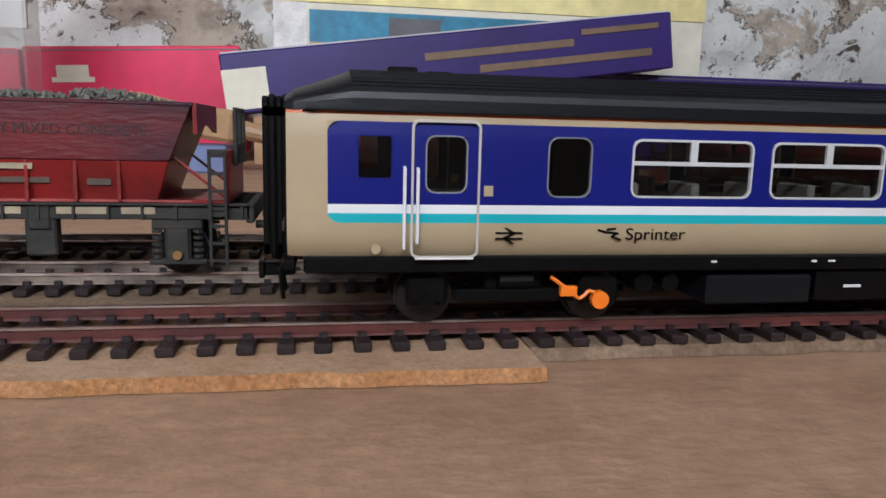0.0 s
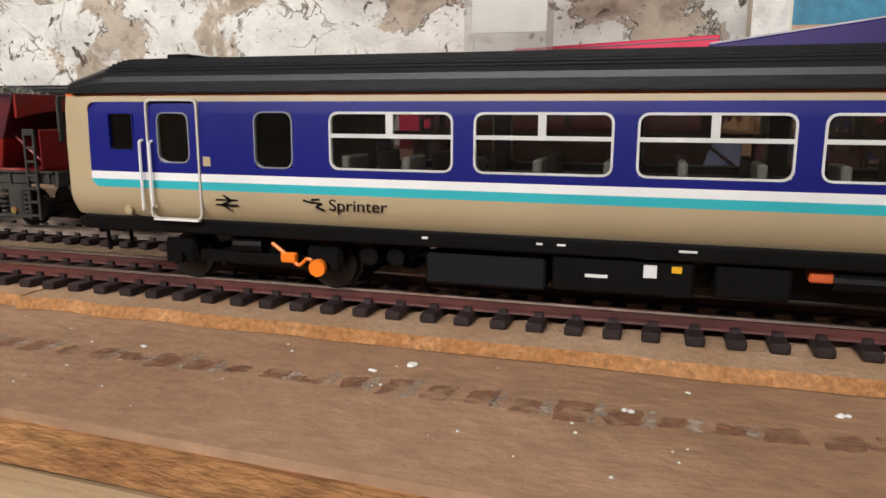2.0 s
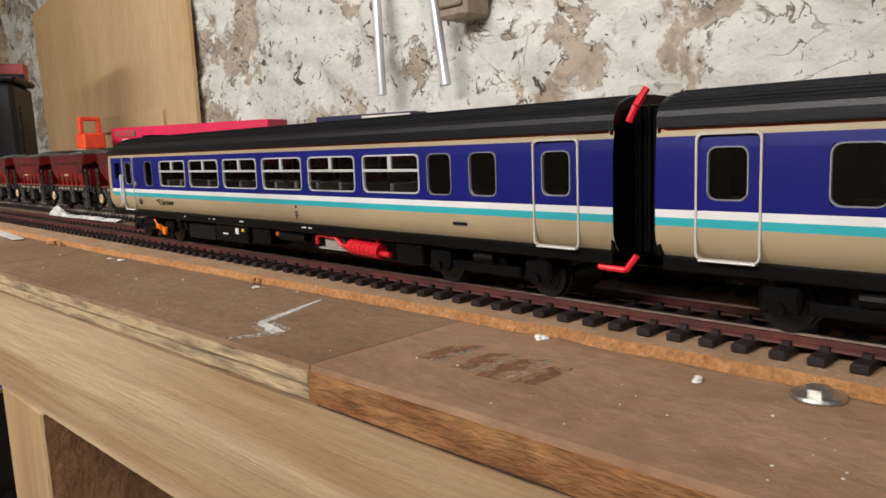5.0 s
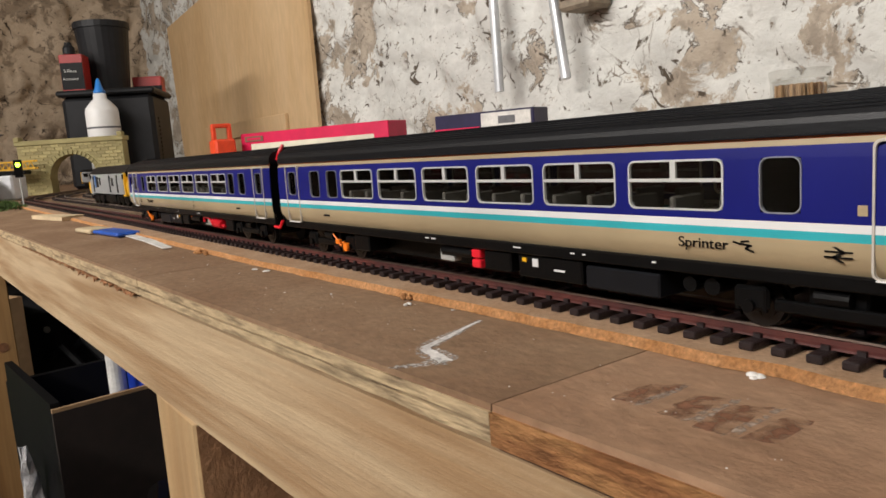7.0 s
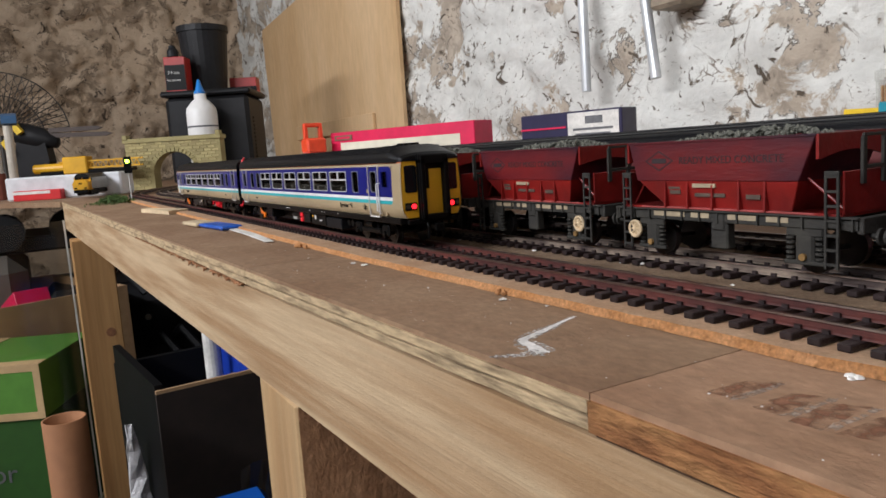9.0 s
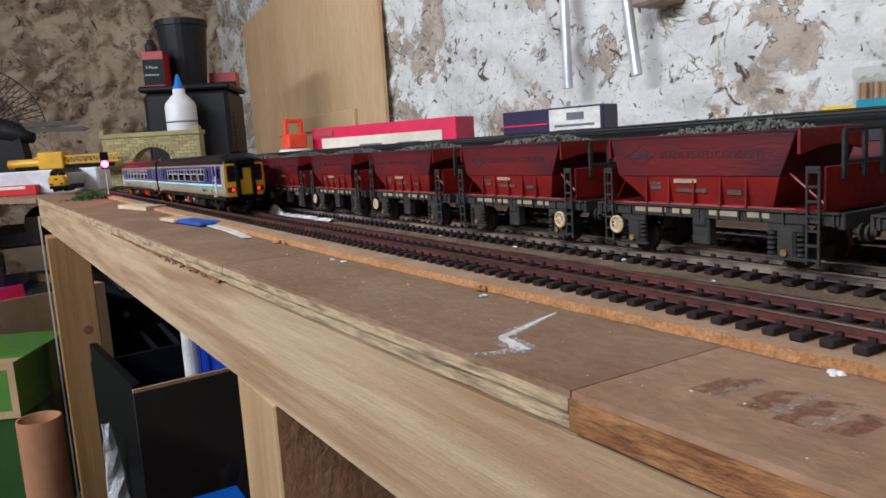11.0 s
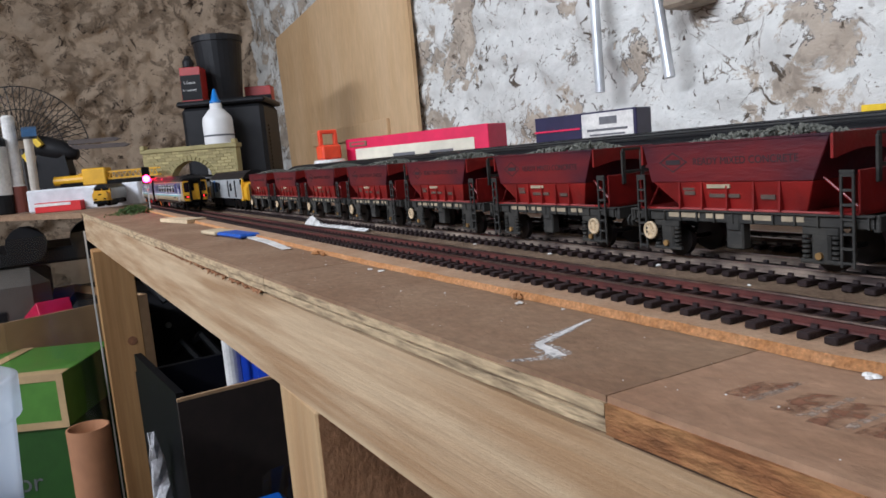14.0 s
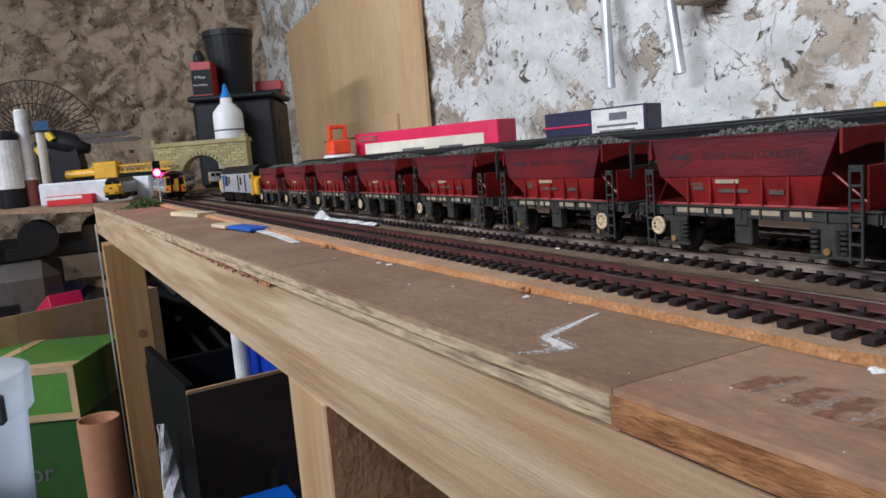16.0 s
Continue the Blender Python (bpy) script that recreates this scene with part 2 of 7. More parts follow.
def letters(name, text, size, material, parent, m, label="", depth=0.00008):
    cu = bpy.data.curves.new(name, "FONT")
    cu.body, cu.size, cu.extrude, cu.align_x = text, size, depth, "LEFT"
    tmp = bpy.data.objects.new(name + "_tmp", cu)
    scene.collection.objects.link(tmp)
    me = bpy.data.meshes.new_from_object(tmp.evaluated_get(bpy.context.evaluated_depsgraph_get()))
    bpy.data.objects.remove(tmp)
    me.materials.clear()
    me.materials.append(material)
    ob = new(name, me)
    ob.parent = parent
    ob.matrix_basis = m
    return tagged(ob, label)


# ---- the room ----


def wall_mat(name, base, flake, dark, amount, spots, bump, crowd):
    """Lime wash over stone: large flaked patches, small dark pits, and relief."""
    m = mat(name, base, 0.92, vary=0.07, scale=30, color2=[c * 0.86 for c in base], mix=0.5, scale2=3.0, spec=0.15)
    n, l = m.node_tree.nodes, m.node_tree.links
    b = n["Principled BSDF"]
    src = b.inputs["Base Color"].links[0].from_socket
    tc = n.new("ShaderNodeTexCoord")

    def nz(sc, det, lo, hi, dist=0.0):
        t = n.new("ShaderNodeTexNoise")
        t.inputs["Scale"].default_value, t.inputs["Detail"].default_value, t.inputs["Distortion"].default_value = sc, det, dist
        t.inputs["Roughness"].default_value = 0.62
        l.new(tc.outputs["Object"], t.inputs["Vector"])
        r = n.new("ShaderNodeMapRange")
        r.inputs["From Min"].default_value, r.inputs["From Max"].default_value = lo, hi
        l.new(t.outputs["Fac"], r.inputs["Value"])
        return r.outputs["Result"]
    # flaked patches with sharp broken rims; where the wall is damp they crowd together
    big = n.new("ShaderNodeTexNoise")
    big.inputs["Scale"].default_value, big.inputs["Detail"].default_value = 0.9, 2.0
    fine = n.new("ShaderNodeTexNoise")
    fine.inputs["Scale"].default_value, fine.inputs["Detail"].default_value, fine.inputs["Roughness"].default_value = 7.5, 10.0, 0.70
    fine.inputs["Distortion"].default_value = 0.4
    l.new(tc.outputs["Object"], big.inputs["Vector"])
    l.new(tc.outputs["Object"], fine.inputs["Vector"])
    damp, both = n.new("ShaderNodeMath"), n.new("ShaderNodeMath")
    damp.operation, both.operation = "MULTIPLY", "ADD"
    damp.inputs[1].default_value = crowd
    l.new(big.outputs["Fac"], damp.inputs[0])
    l.new(damp.outputs[0], both.inputs[0])
    l.new(fine.outputs["Fac"], both.inputs[1])
    level = amount + 0.5 * crowd

    def band(lo, hi):
        r = n.new("ShaderNodeMapRange")
        r.inputs["From Min"].default_value, r.inputs["From Max"].default_value = lo, hi
        l.new(both.outputs[0], r.inputs["Value"])
        return r.outputs["Result"]

    def times(p, q):
        mu = n.new("ShaderNodeMath")
        mu.operation = "MULTIPLY"
        l.new(p, mu.inputs[0])
        l.new(q, mu.inputs[1])
        return mu.outputs[0]
    rim = times(times(band(level - 0.012, level - 0.002), band(level + 0.022, level + 0.006)), nz(11.0, 4, 0.47, 0.56))
    out = src
    for col, fac in ((flake, band(level, level + 0.025)), ([c * 0.74 for c in flake], times(band(level + 0.02, level + 0.05), nz(24.0, 6, 0.46, 0.56))), (dark, rim),
                     (dark, nz(16.0, 8, spots, spots + 0.03, 1.6)), ([c * 0.5 for c in flake], nz(60.0, 5, spots + 0.02, spots + 0.07, 1.5))):
        x = n.new("ShaderNodeMix")
        x.data_type = "RGBA"
        l.new(fac, x.inputs["Factor"])
        l.new(out, x.inputs["A"])
        x.inputs["B"].default_value = (*col, 1)
        out = x.outputs["Result"]
    # hairline cracks, where the wash has split
    t = n.new("ShaderNodeTexNoise")
    t.inputs["Scale"].default_value, t.inputs["Detail"].default_value, t.inputs["Distortion"].default_value = 9.0, 8.0, 1.2
    l.new(tc.outputs["Object"], t.inputs["Vector"])
    d, a = n.new("ShaderNodeMath"), n.new("ShaderNodeMath")
    d.operation, a.operation = "SUBTRACT", "ABSOLUTE"
    d.inputs[1].default_value = 0.5
    l.new(t.outputs["Fac"], d.inputs[0])
    l.new(d.outputs[0], a.inputs[0])
    line = n.new("ShaderNodeMapRange")
    line.inputs["From Min"].default_value, line.inputs["From Max"].default_value = 0.014, 0.003
    l.new(a.outputs[0], line.inputs["Value"])
    mask = n.new("ShaderNodeMath")
    mask.operation = "MULTIPLY"
    l.new(line.outputs["Result"], mask.inputs[0])
    l.new(nz(5.0, 5, 0.53, 0.62), mask.inputs[1])
    x = n.new("ShaderNodeMix")
    x.data_type = "RGBA"
    l.new(mask.outputs[0], x.inputs["Factor"])
    l.new(out, x.inputs["A"])
    x.inputs["B"].default_value = (*[c * 1.7 for c in dark], 1)
    out = x.outputs["Result"]
    l.new(out, b.inputs["Base Color"])
    bp = n.new("ShaderNodeBump")
    bp.inputs["Strength"].default_value, bp.inputs["Distance"].default_value = bump, 0.006
    l.new(nz(18.0, 9, 0.2, 0.8), bp.inputs["Height"])
    l.new(bp.outputs["Normal"], b.inputs["Normal"])
    return m


WHITEWASH = wall_mat("whitewashed_stone", (0.69, 0.685, 0.645), (0.44, 0.375, 0.30), (0.10, 0.08, 0.06), 0.548, 0.610, 1.3, 0.60)
RUBBLE = wall_mat("bare_rubble_stone", (0.53, 0.415, 0.30), (0.33, 0.25, 0.175), (0.08, 0.06, 0.045), 0.55, 0.610, 1.3, 0.3)
CONCRETE = mat("concrete_floor", (0.16, 0.145, 0.13), 0.9, vary=0.15, scale=30, bump=0.3, bscale=90)
PLASTER = mat("plaster", (0.55, 0.52, 0.47), 0.9, vary=0.08, scale=20, bump=0.2, bscale=60)


def bumpy_wall(name, u0, u1, v0, v1, step, place, depth, material, cell):
    """A rough stone wall: a grid whose points stand in and out like bedded stones."""
    bm = bmesh.new()
    nu, nv = int((u1 - u0) / step) + 1, int((v1 - v0) / step) + 1
    g = []
    for i in range(nu + 1):
        row = []
        for j in range(nv + 1):
            u, v = u0 + (u1 - u0) * i / nu, v0 + (v1 - v0) * j / nv
            d, pts = noise.voronoi(Vector((u / cell + 0.25 * noise.noise(Vector((u * 9, v * 9, 3))), v / (cell * 0.6), 0.0)))
            joint = min(1.0, (d[1] - d[0]) * 3.0)
            h = depth * (joint - 0.6 + 0.8 * noise.fractal(Vector((u * 6, v * 6, 1.7)), 0.7, 2.0, 4) + 0.35 * noise.noise(Vector((u * 34, v * 34, 5))))
            row.append(bm.verts.new(place(u, v, h)))
        g.append(row)
    for i in range(nu):
        for j in range(nv):
            bm.faces.new((g[i][j], g[i + 1][j], g[i + 1][j + 1], g[i][j + 1]))
    bmesh.ops.recalc_face_normals(bm, faces=bm.faces)
    return tagged(part(name, bm, material, smooth=True), "", "wall", kind="structure")


w = bumpy_wall("wall_back", END_X, 2.6, -0.05, 1.25, 0.018, lambda u, v, h: (u, WALL_Y - h, v), 0.020, WHITEWASH, 0.22)
tagged(w, "rough stone wall with flaking cream whitewash")
w = bumpy_wall("wall_end", -2.4, WALL_Y + 0.02, -0.3, 1.25, 0.018, lambda u, v, h: (END_X + h, u, v), 0.055, RUBBLE, 0.30)
tagged(w, "bare brown rubble stone wall in shade")


def slab(name, x0, x1, y0, y1, z0, z1, material, label, category, bevel=0.0):
    bm = box(bmesh.new(), x0, x1, y0, y1, z0, z1, bevel)
    return tagged(part(name, bm, material), label, category, kind="structure")


slab("wall_back_base", END_X - 0.2, 2.8, WALL_Y + 0.03, WALL_Y + 0.23, FLOOR, CEIL, WHITEWASH, "whitewashed stone wall behind the layout", "wall")
slab("wall_end_base", END_X - 0.23, END_X - 0.03, -2.6, WALL_Y + 0.03, FLOOR, CEIL, RUBBLE, "brown stone end wall", "wall")
slab("wall_right", 2.6, 2.8, -2.6, WALL_Y + 0.03, FLOOR, CEIL, PLASTER, "plain plastered wall", "wall")
slab("wall_front", END_X - 0.03, 2.6, -2.6, -2.4, FLOOR, CEIL, PLASTER, "plain plastered wall", "wall")
slab("floor", END_X - 0.2, 2.8, -2.6, WALL_Y + 0.2, FLOOR - 0.1, FLOOR, CONCRETE, "dusty grey concrete floor", "floor")
slab("ceiling", END_X - 0.2, 2.8, -2.6, WALL_Y + 0.2, CEIL, CEIL + 0.1, PLASTER, "plain white ceiling", "ceiling")

# ---- the baseboard ----
SLOPE, KINK = 0.034, 0.02


def edge_y(x):
    """The front edge of the boards, which runs a little askew to the track."""
    return 0.1405 + SLOPE * min(x, KINK) - 0.045 * max(0.0, x - KINK)


def skew_box(bm, x0, x1, d0, d1, z0, z1, n=1, jit=0.0, mi=0):
    """A long piece whose front lies d0 behind the edge line, and its back d1."""
    for k in range(n):
        a, b = x0 + (x1 - x0) * k / n, x0 + (x1 - x0) * (k + 1) / n
        ja, jb = jit * noise.noise(Vector((a * 60, z0 * 900, 1))), jit * noise.noise(Vector((b * 60, z0 * 900, 1)))
        prism(bm, [(a, edge_y(a) + d0 + ja), (b, edge_y(b) + d0 + jb), (b, edge_y(b) + d1), (a, edge_y(a) + d1)], "z", z0, z1, mi)
    return bm


def board(name, x0, x1, top, plies, label):
    t = thing(name, label, "baseboard", kind="structure")
    bm = bmesh.new()
    front = [(x, edge_y(x) + 0.0006) for x in sorted({x0, x1, min(max(KINK, x0), x1)})]
    prism(bm, front + [(x1, WALL_Y - 0.02), (x0, WALL_Y - 0.02)], "z", -0.0016, 0.0)
    part("top_veneer", bm, top, t)
    n = max(8, int((x1 - x0) / 0.012))
    for z0, z1, m, d in plies:
        bm = bmesh.new()
        skew_box(bm, x0, x1, d, 0.06, z0, z1, n, 0.0008, 0)
        bmesh.ops.remove_doubles(bm, verts=bm.verts, dist=1e-5)
        part("ply_layer", bm, m, t)
    return t


JOINT = -0.0960
JOINT_2 = -0.356
board("baseboard_left", JOINT_2 + 0.0006, JOINT - 0.0002, PLY, [(-0.0046, -0.0016, PLY_EDGE, 0.0), (-0.0056, -0.0046, PLY_CORE, 0.0020), (-0.0086, -0.0056, PLY_EDGE, 0.0004), (-0.0102, -0.0086, PLY_CORE, 0.0035)],
      "dusty brown plywood baseboard with pale layered edge")
board("baseboard_far", -1.69, JOINT_2 - 0.0006, PLY, [(-0.0050, -0.0016, PLY_EDGE, 0.0), (-0.0058, -0.0050, PLY_CORE, 0.0018), (-0.0090, -0.0058, PLY_EDGE, 0.0006), (-0.0102, -0.0090, PLY_CORE, 0.0030)],
      "long dusty brown plywood baseboard with splintered edge")
board("baseboard_right", JOINT + 0.0002, 1.5, PLY_B, [(-0.0086, -0.0016, EDGE_BROWN, -0.0004), (-0.0102, -0.0086, PLY_CORE, 0.0016)],
      "scuffed reddish plywood baseboard with rough brown edge")

beam = thing("front_beam", "pale planed pine beam under the baseboard edge", "beam", kind="structure")
bm = skew_box(bmesh.new(), -1.69, KINK, 0.001, 0.046, -0.058, -0.0102, 1)
skew_box(bm, KINK, 1.5, 0.001, 0.046, -0.058, -0.0102, 1)
part("beam_timber", bm, PINE, beam)


# torn red-brown fibres hanging over the beam where the board above was cut
TORN = mat("torn_brown_fibre", (0.27, 0.12, 0.06), 0.9, vary=0.3, scale=500, color2=(0.40, 0.24, 0.12), mix=0.58, scale2=300, spec=0.1)
bm = bmesh.new()
rs = random.Random(31)
for k in range(190):
    x = rs.uniform(-0.72, -0.362)
    near = max(0.0, 1 - abs(x + 0.42) / 0.30)
    y, w, h = edge_y(x) - 0.0002, rs.uniform(0.0006, 0.0045), rs.uniform(0.0006, 0.0046) * rs.random() ** 0.7 * (0.3 + 0.7 * near)
    d = rs.uniform(0.0003, 0.0014)
    top = [bm.verts.new(p) for p in ((x - w, y, -0.0086), (x + w, y, -0.0086), (x + w, y + 0.0025, -0.0086), (x - w, y + 0.0025, -0.0086))]
    tip = bm.verts.new((x + rs.uniform(-0.003, 0.003), y - d, -0.0086 - h))
    for i in range(4):
        bm.faces.new((top[i], top[(i + 1) % 4], tip))
    bm.faces.new(top[::-1])
tagged(part("torn_fibres", bm, TORN), "torn red-brown wood fibres over the beam", "wood fibres", kind="stuff")


def leg(x0, x1, y0, y1, label):
    t = thing("table_leg", label, "table leg", "legs of the table", at=pose(x0, y0, FLOOR))
    bm = box(bmesh.new(), 0, x1 - x0, 0, y1 - y0, 0, -0.0585 - FLOOR, 0.0015)
    part("post", bm, PINE_V, t)
    return t


l = leg(-0.358, -0.296, 0.131, 0.173, "square pine table leg under the beam")
ROUGH = mat("rough_brown_board", (0.52, 0.285, 0.155), 0.95, vary=0.16, scale=300, color2=(0.42, 0.22, 0.115), mix=0.5, scale2=60, bump=1.0, bscale=260, stretch=(1, 1, 0.8), spec=0.1)
bm = bmesh.new()
top, grid = -0.0585 - FLOOR - 0.002, []
for i in range(22):
    grid.append([bm.verts.new((0.0630 + 0.0006 * noise.fractal(Vector((i * 0.5, j * 0.7, 2.0)), 0.7, 2.0, 4), 0.001 + 0.075 * i / 21, top - 0.40 * j / 79)) for j in range(80)])
for i in range(21):
    for j in range(79):
        bm.faces.new((grid[i][j], grid[i + 1][j], grid[i + 1][j + 1], grid[i][j + 1]))
back = [bm.verts.new((0.0622, y, z)) for y, z in ((0.001, top), (0.076, top), (0.076, top - 0.40), (0.001, top - 0.40))]
bm.faces.new(back)
part("torn_facing", bm, ROUGH, l, "rough torn brown facing", smooth=True)
far_leg = leg(-1.43, -1.36, 0.080, 0.143, "orange knotty pine table leg")
KNOT_PINE = mat("aged_orange_pine", (0.36, 0.205, 0.08), 0.65, vary=0.12, scale=110, color2=(0.27, 0.14, 0.05), mix=0.5, scale2=24, bump=0.2, bscale=400, stretch=(1, 1.4, 0.07), spec=0.3)
far_leg.children[0].data.materials[0] = KNOT_PINE
part("knot", rod(bmesh.new(), (0.0699, 0.044, 0.625), (0.0706, 0.044, 0.625), 0.008, 14), mat("dark_knot", (0.20, 0.085, 0.035), 0.7, vary=0.3, scale=200), far_leg, "dark round knot")
leg(0.9, 0.962, 0.168, 0.21, "square pine table leg under the beam")
for x in (-0.36, 0.9):
    leg(x, x + 0.06, 1.04, 1.10, "square pine table leg by the wall")

# the lower board beyond the corner
bm = bmesh.new()
prism(bm, [(-1.694, 0.080), (-2.06, -0.110), (-2.75, -0.42), (-3.55, -0.42), (-3.55, 1.12), (-1.694, 1.12)], "z", -0.012, -0.0012)
rt = thing("return_board", "plain plywood return board at the room's end", "baseboard", kind="structure")
part("board_top", bm, PLY, rt)
bm = bmesh.new()
for x, y in ((-3.4, -0.3), (-3.4, 1.0), (-2.6, -0.28), (-1.75, 1.0)):
    box(bm, x, x + 0.05, y, y + 0.05, FLOOR, -0.0122)
part("board_legs", bm, PINE_V, rt)

# ---- track ----
BEND_X, BEND_R = -1.45, 1.05
LINE = {"front": 0.2085, "middle": 0.2610, "rear": 0.3150}


def on_line(y0, s):
    """Place and heading, in degrees, at the way s along a line; s runs to the left, from x = 0."""
    if s < -BEND_X:
        return Vector((-s, y0, 0)), 0.0
    r = BEND_R - (y0 - LINE["front"])
    a = (s + BEND_X) / r
    return Vector((BEND_X - r * math.sin(a), y0 + r * (1 - math.cos(a)), 0)), -math.degrees(a)


def sweep(bm, prof, y0, s0, s1, step=0.02):
    """A section (across, up) drawn along a line."""
    rings = []
    n = max(2, int((s1 - s0) / step))
    for k in range(n + 1):
        p, h = on_line(y0, s0 + (s1 - s0) * k / n)
        m = Matrix.Translation(p) @ Matrix.Rotation(radians(h), 4, "Z")
        rings.append([bm.verts.new(m @ Vector((0, a, z))) for a, z in prof])
    q = len(prof)
    for a, b in zip(rings, rings[1:]):
        for k in range(q):
            bm.faces.new((a[k], a[(k + 1) % q], b[(k + 1) % q], b[k]))
    bm.faces.new(rings[0])
    bm.faces.new(rings[-1])
    bmesh.ops.recalc_face_normals(bm, faces=bm.faces)
    return bm


BASE = 0.0030
sl = bmesh.new()
box(sl, -0.00175, 0.00175, -0.0150, 0.0150, BASE - 0.0002, BASE + 0.0017, 0.0003)
for s in (-1, 1):
    for d in (-0.0021, 0.0013):
        box(sl, -0.0009, 0.0009, s * 0.00825 + d, s * 0.00825 + d + 0.0008, BASE + 0.0015, BASE + 0.0028)
SLEEPER_MESH = mesh_of("sleeper", sl, SLEEPER)


def rail_profile(c):
    return [(c - 0.0012, BASE + 0.0017), (c + 0.0012, BASE + 0.0017), (c + 0.0011, BASE + 0.0022), (c + 0.0004, BASE + 0.0026), (c + 0.0004, BASE + 0.0037),
            (c + 0.0007, BASE + 0.0040), (c - 0.0007, BASE + 0.0040), (c - 0.0004, BASE + 0.0037), (c - 0.0004, BASE + 0.0026), (c - 0.0011, BASE + 0.0022)]


def track(key, s0, s1, side, head, label):
    y0 = LINE[key]
    t = thing("model_track", label, "model track", "model railway tracks")
    for c in (-0.00825, 0.00825):
        part("rail", sweep(bmesh.new(), rail_profile(c), y0, s0, s1), side, t)
        part("rail_head", sweep(bmesh.new(), [(c - 0.0007, BASE + 0.0040), (c + 0.0007, BASE + 0.0040), (c + 0.0006, BASE + 0.0045), (c - 0.0006, BASE + 0.0045)], y0, s0, s1), head, t)
    s = s0 + 0.004
    while s < s1:
        p, h = on_line(y0, s)
        share("sleeper", SLEEPER_MESH, t, Matrix.Translation(p) @ Matrix.Rotation(radians(h + random.uniform(-1.2, 1.2)), 4, "Z"))
        s += 0.0075
    return t


track("front", -0.62, 2.1, RAIL, RAIL_TOP, "model railway track with rust-brown rails on dark sleepers")
track("middle", -0.62, 2.1, RAIL_GREY, RAIL_TOP, "model railway track with grey rails carrying the wagons")

# cork strips below the tracks, each with a ragged front edge
def underlay(name, y_front, y_back, x0, x1, z1, material, label, ragged=0.0012):
    bm = bmesh.new()
    n = int((x1 - x0) / 0.006)
    A, B, C, D = [], [], [], []
    for k in range(n + 1):
        x = x0 + (x1 - x0) * k / n
        yf = (y_front(x) if callable(y_front) else y_front) + ragged * (noise.noise(Vector((x * 70, 1, 2))) + 0.6 * noise.noise(Vector((x * 260, 4, 2))))
        A.append(bm.verts.new((x, yf - 0.0004, 0.0002)))
        B.append(bm.verts.new((x, yf + 0.0009 + ragged * 0.5 * noise.noise(Vector((x * 400, 9, 2))), z1)))
        C.append(bm.verts.new((x, y_back, z1)))
        D.append(bm.verts.new((x, y_back, 0.0002)))
    for k in range(n):
        for p, q, mi in ((A, B, 0), (B, C, 1), (C, D, 0), (D, A, 0)):
            bm.faces.new((p[k], p[k + 1], q[k + 1], q[k])).material_index = mi
    bm.faces.new((A[0], B[0], C[0], D[0]))
    bm.faces.new((A[-1], B[-1], C[-1], D[-1]))
    bmesh.ops.recalc_face_normals(bm, faces=bm.faces)
    return tagged(part(name, bm, [material, CORK_TOP if material is CORK else material]), label, "cork strip")


underlay("cork_strip", lambda x: 0.1880 + 0.030 * max(-0.28, min(0, x + 0.06)), 0.2260, -1.45, 0.0515, BASE - 0.0003, CORK, "orange-brown cork underlay with crumbling edge")
underlay("cork_strip", lambda x: 0.1860 - 0.014 * (x - 0.052), 0.2260, 0.0525, 0.395, BASE - 0.0003, CORK, "orange-brown cork underlay with crumbling edge")
underlay("cork_strip", 0.1935, 0.2260, 0.3955, 0.64, BASE - 0.0003, BALLAST, "sandy brown track underlay")
underlay("sand_strip", 0.2264, 0.290, -1.45, 0.64, BASE - 0.0005, BALLAST, "sandy brown track bed between the tracks")
underlay("sand_strip", 0.2905, 0.345, -1.45, 0.64, BASE - 0.0006, BALLAST, "sandy brown track bed between the tracks")


# ---- the railcar set ----
CREAM = mat("cream_paint", (0.44, 0.345, 0.21), 0.35, vary=0.03, scale=60, spec=0.5)
BLUE = mat("deep_blue_paint", (0.009, 0.012, 0.165), 0.34, vary=0.06, scale=60, spec=0.3)
TEAL = mat("turquoise_paint", (0.035, 0.42, 0.47), 0.35, vary=0.04, scale=60)
WHITE = mat("white_paint", (0.80, 0.80, 0.80), 0.4, vary=0.04, scale=60)
ORANGE_LINE = mat("orange_line", (0.62, 0.14, 0.04), 0.4, vary=0.05, scale=60)
BLACK = mat("matt_black_plastic", (0.0026, 0.0025, 0.0027), 0.42, vary=0.2, scale=200, bump=0.1, bscale=800, spec=0.16)
ROOF = mat("dark_grey_roof", (0.0042, 0.0046, 0.0062), 0.40, vary=0.12, scale=160, bump=0.08, bscale=900, spec=0.32)
YELLOW = mat("warning_yellow_paint", (0.80, 0.43, 0.015), 0.4, vary=0.06, scale=80)
CHROME = mat("window_frame_silver", (0.80, 0.80, 0.78), 0.3, metal=0.35, vary=0.05, scale=100)
PALE_TRIM = mat("pale_door_trim", (0.56, 0.52, 0.46), 0.35, vary=0.04, scale=80)
DULL_FRAME = mat("dull_window_rim", (0.34, 0.35, 0.40), 0.35, metal=0.4, vary=0.06, scale=100)
ORANGE = mat("bright_orange_plastic", (0.95, 0.22, 0.01), 0.4, vary=0.05, scale=90)
RED_PART = mat("bright_red_plastic", (0.75, 0.015, 0.03), 0.35, vary=0.06, scale=90)
SEAT = mat("grey_seat", (0.24, 0.23, 0.20), 0.7, vary=0.1, scale=90)
STEEL = mat("wheel_steel", (0.05, 0.045, 0.043), 0.35, metal=0.8, vary=0.15, scale=90)
BOX_GREY = mat("underframe_grey", (0.0065, 0.007, 0.009), 0.45, vary=0.15, scale=120, spec=0.22)
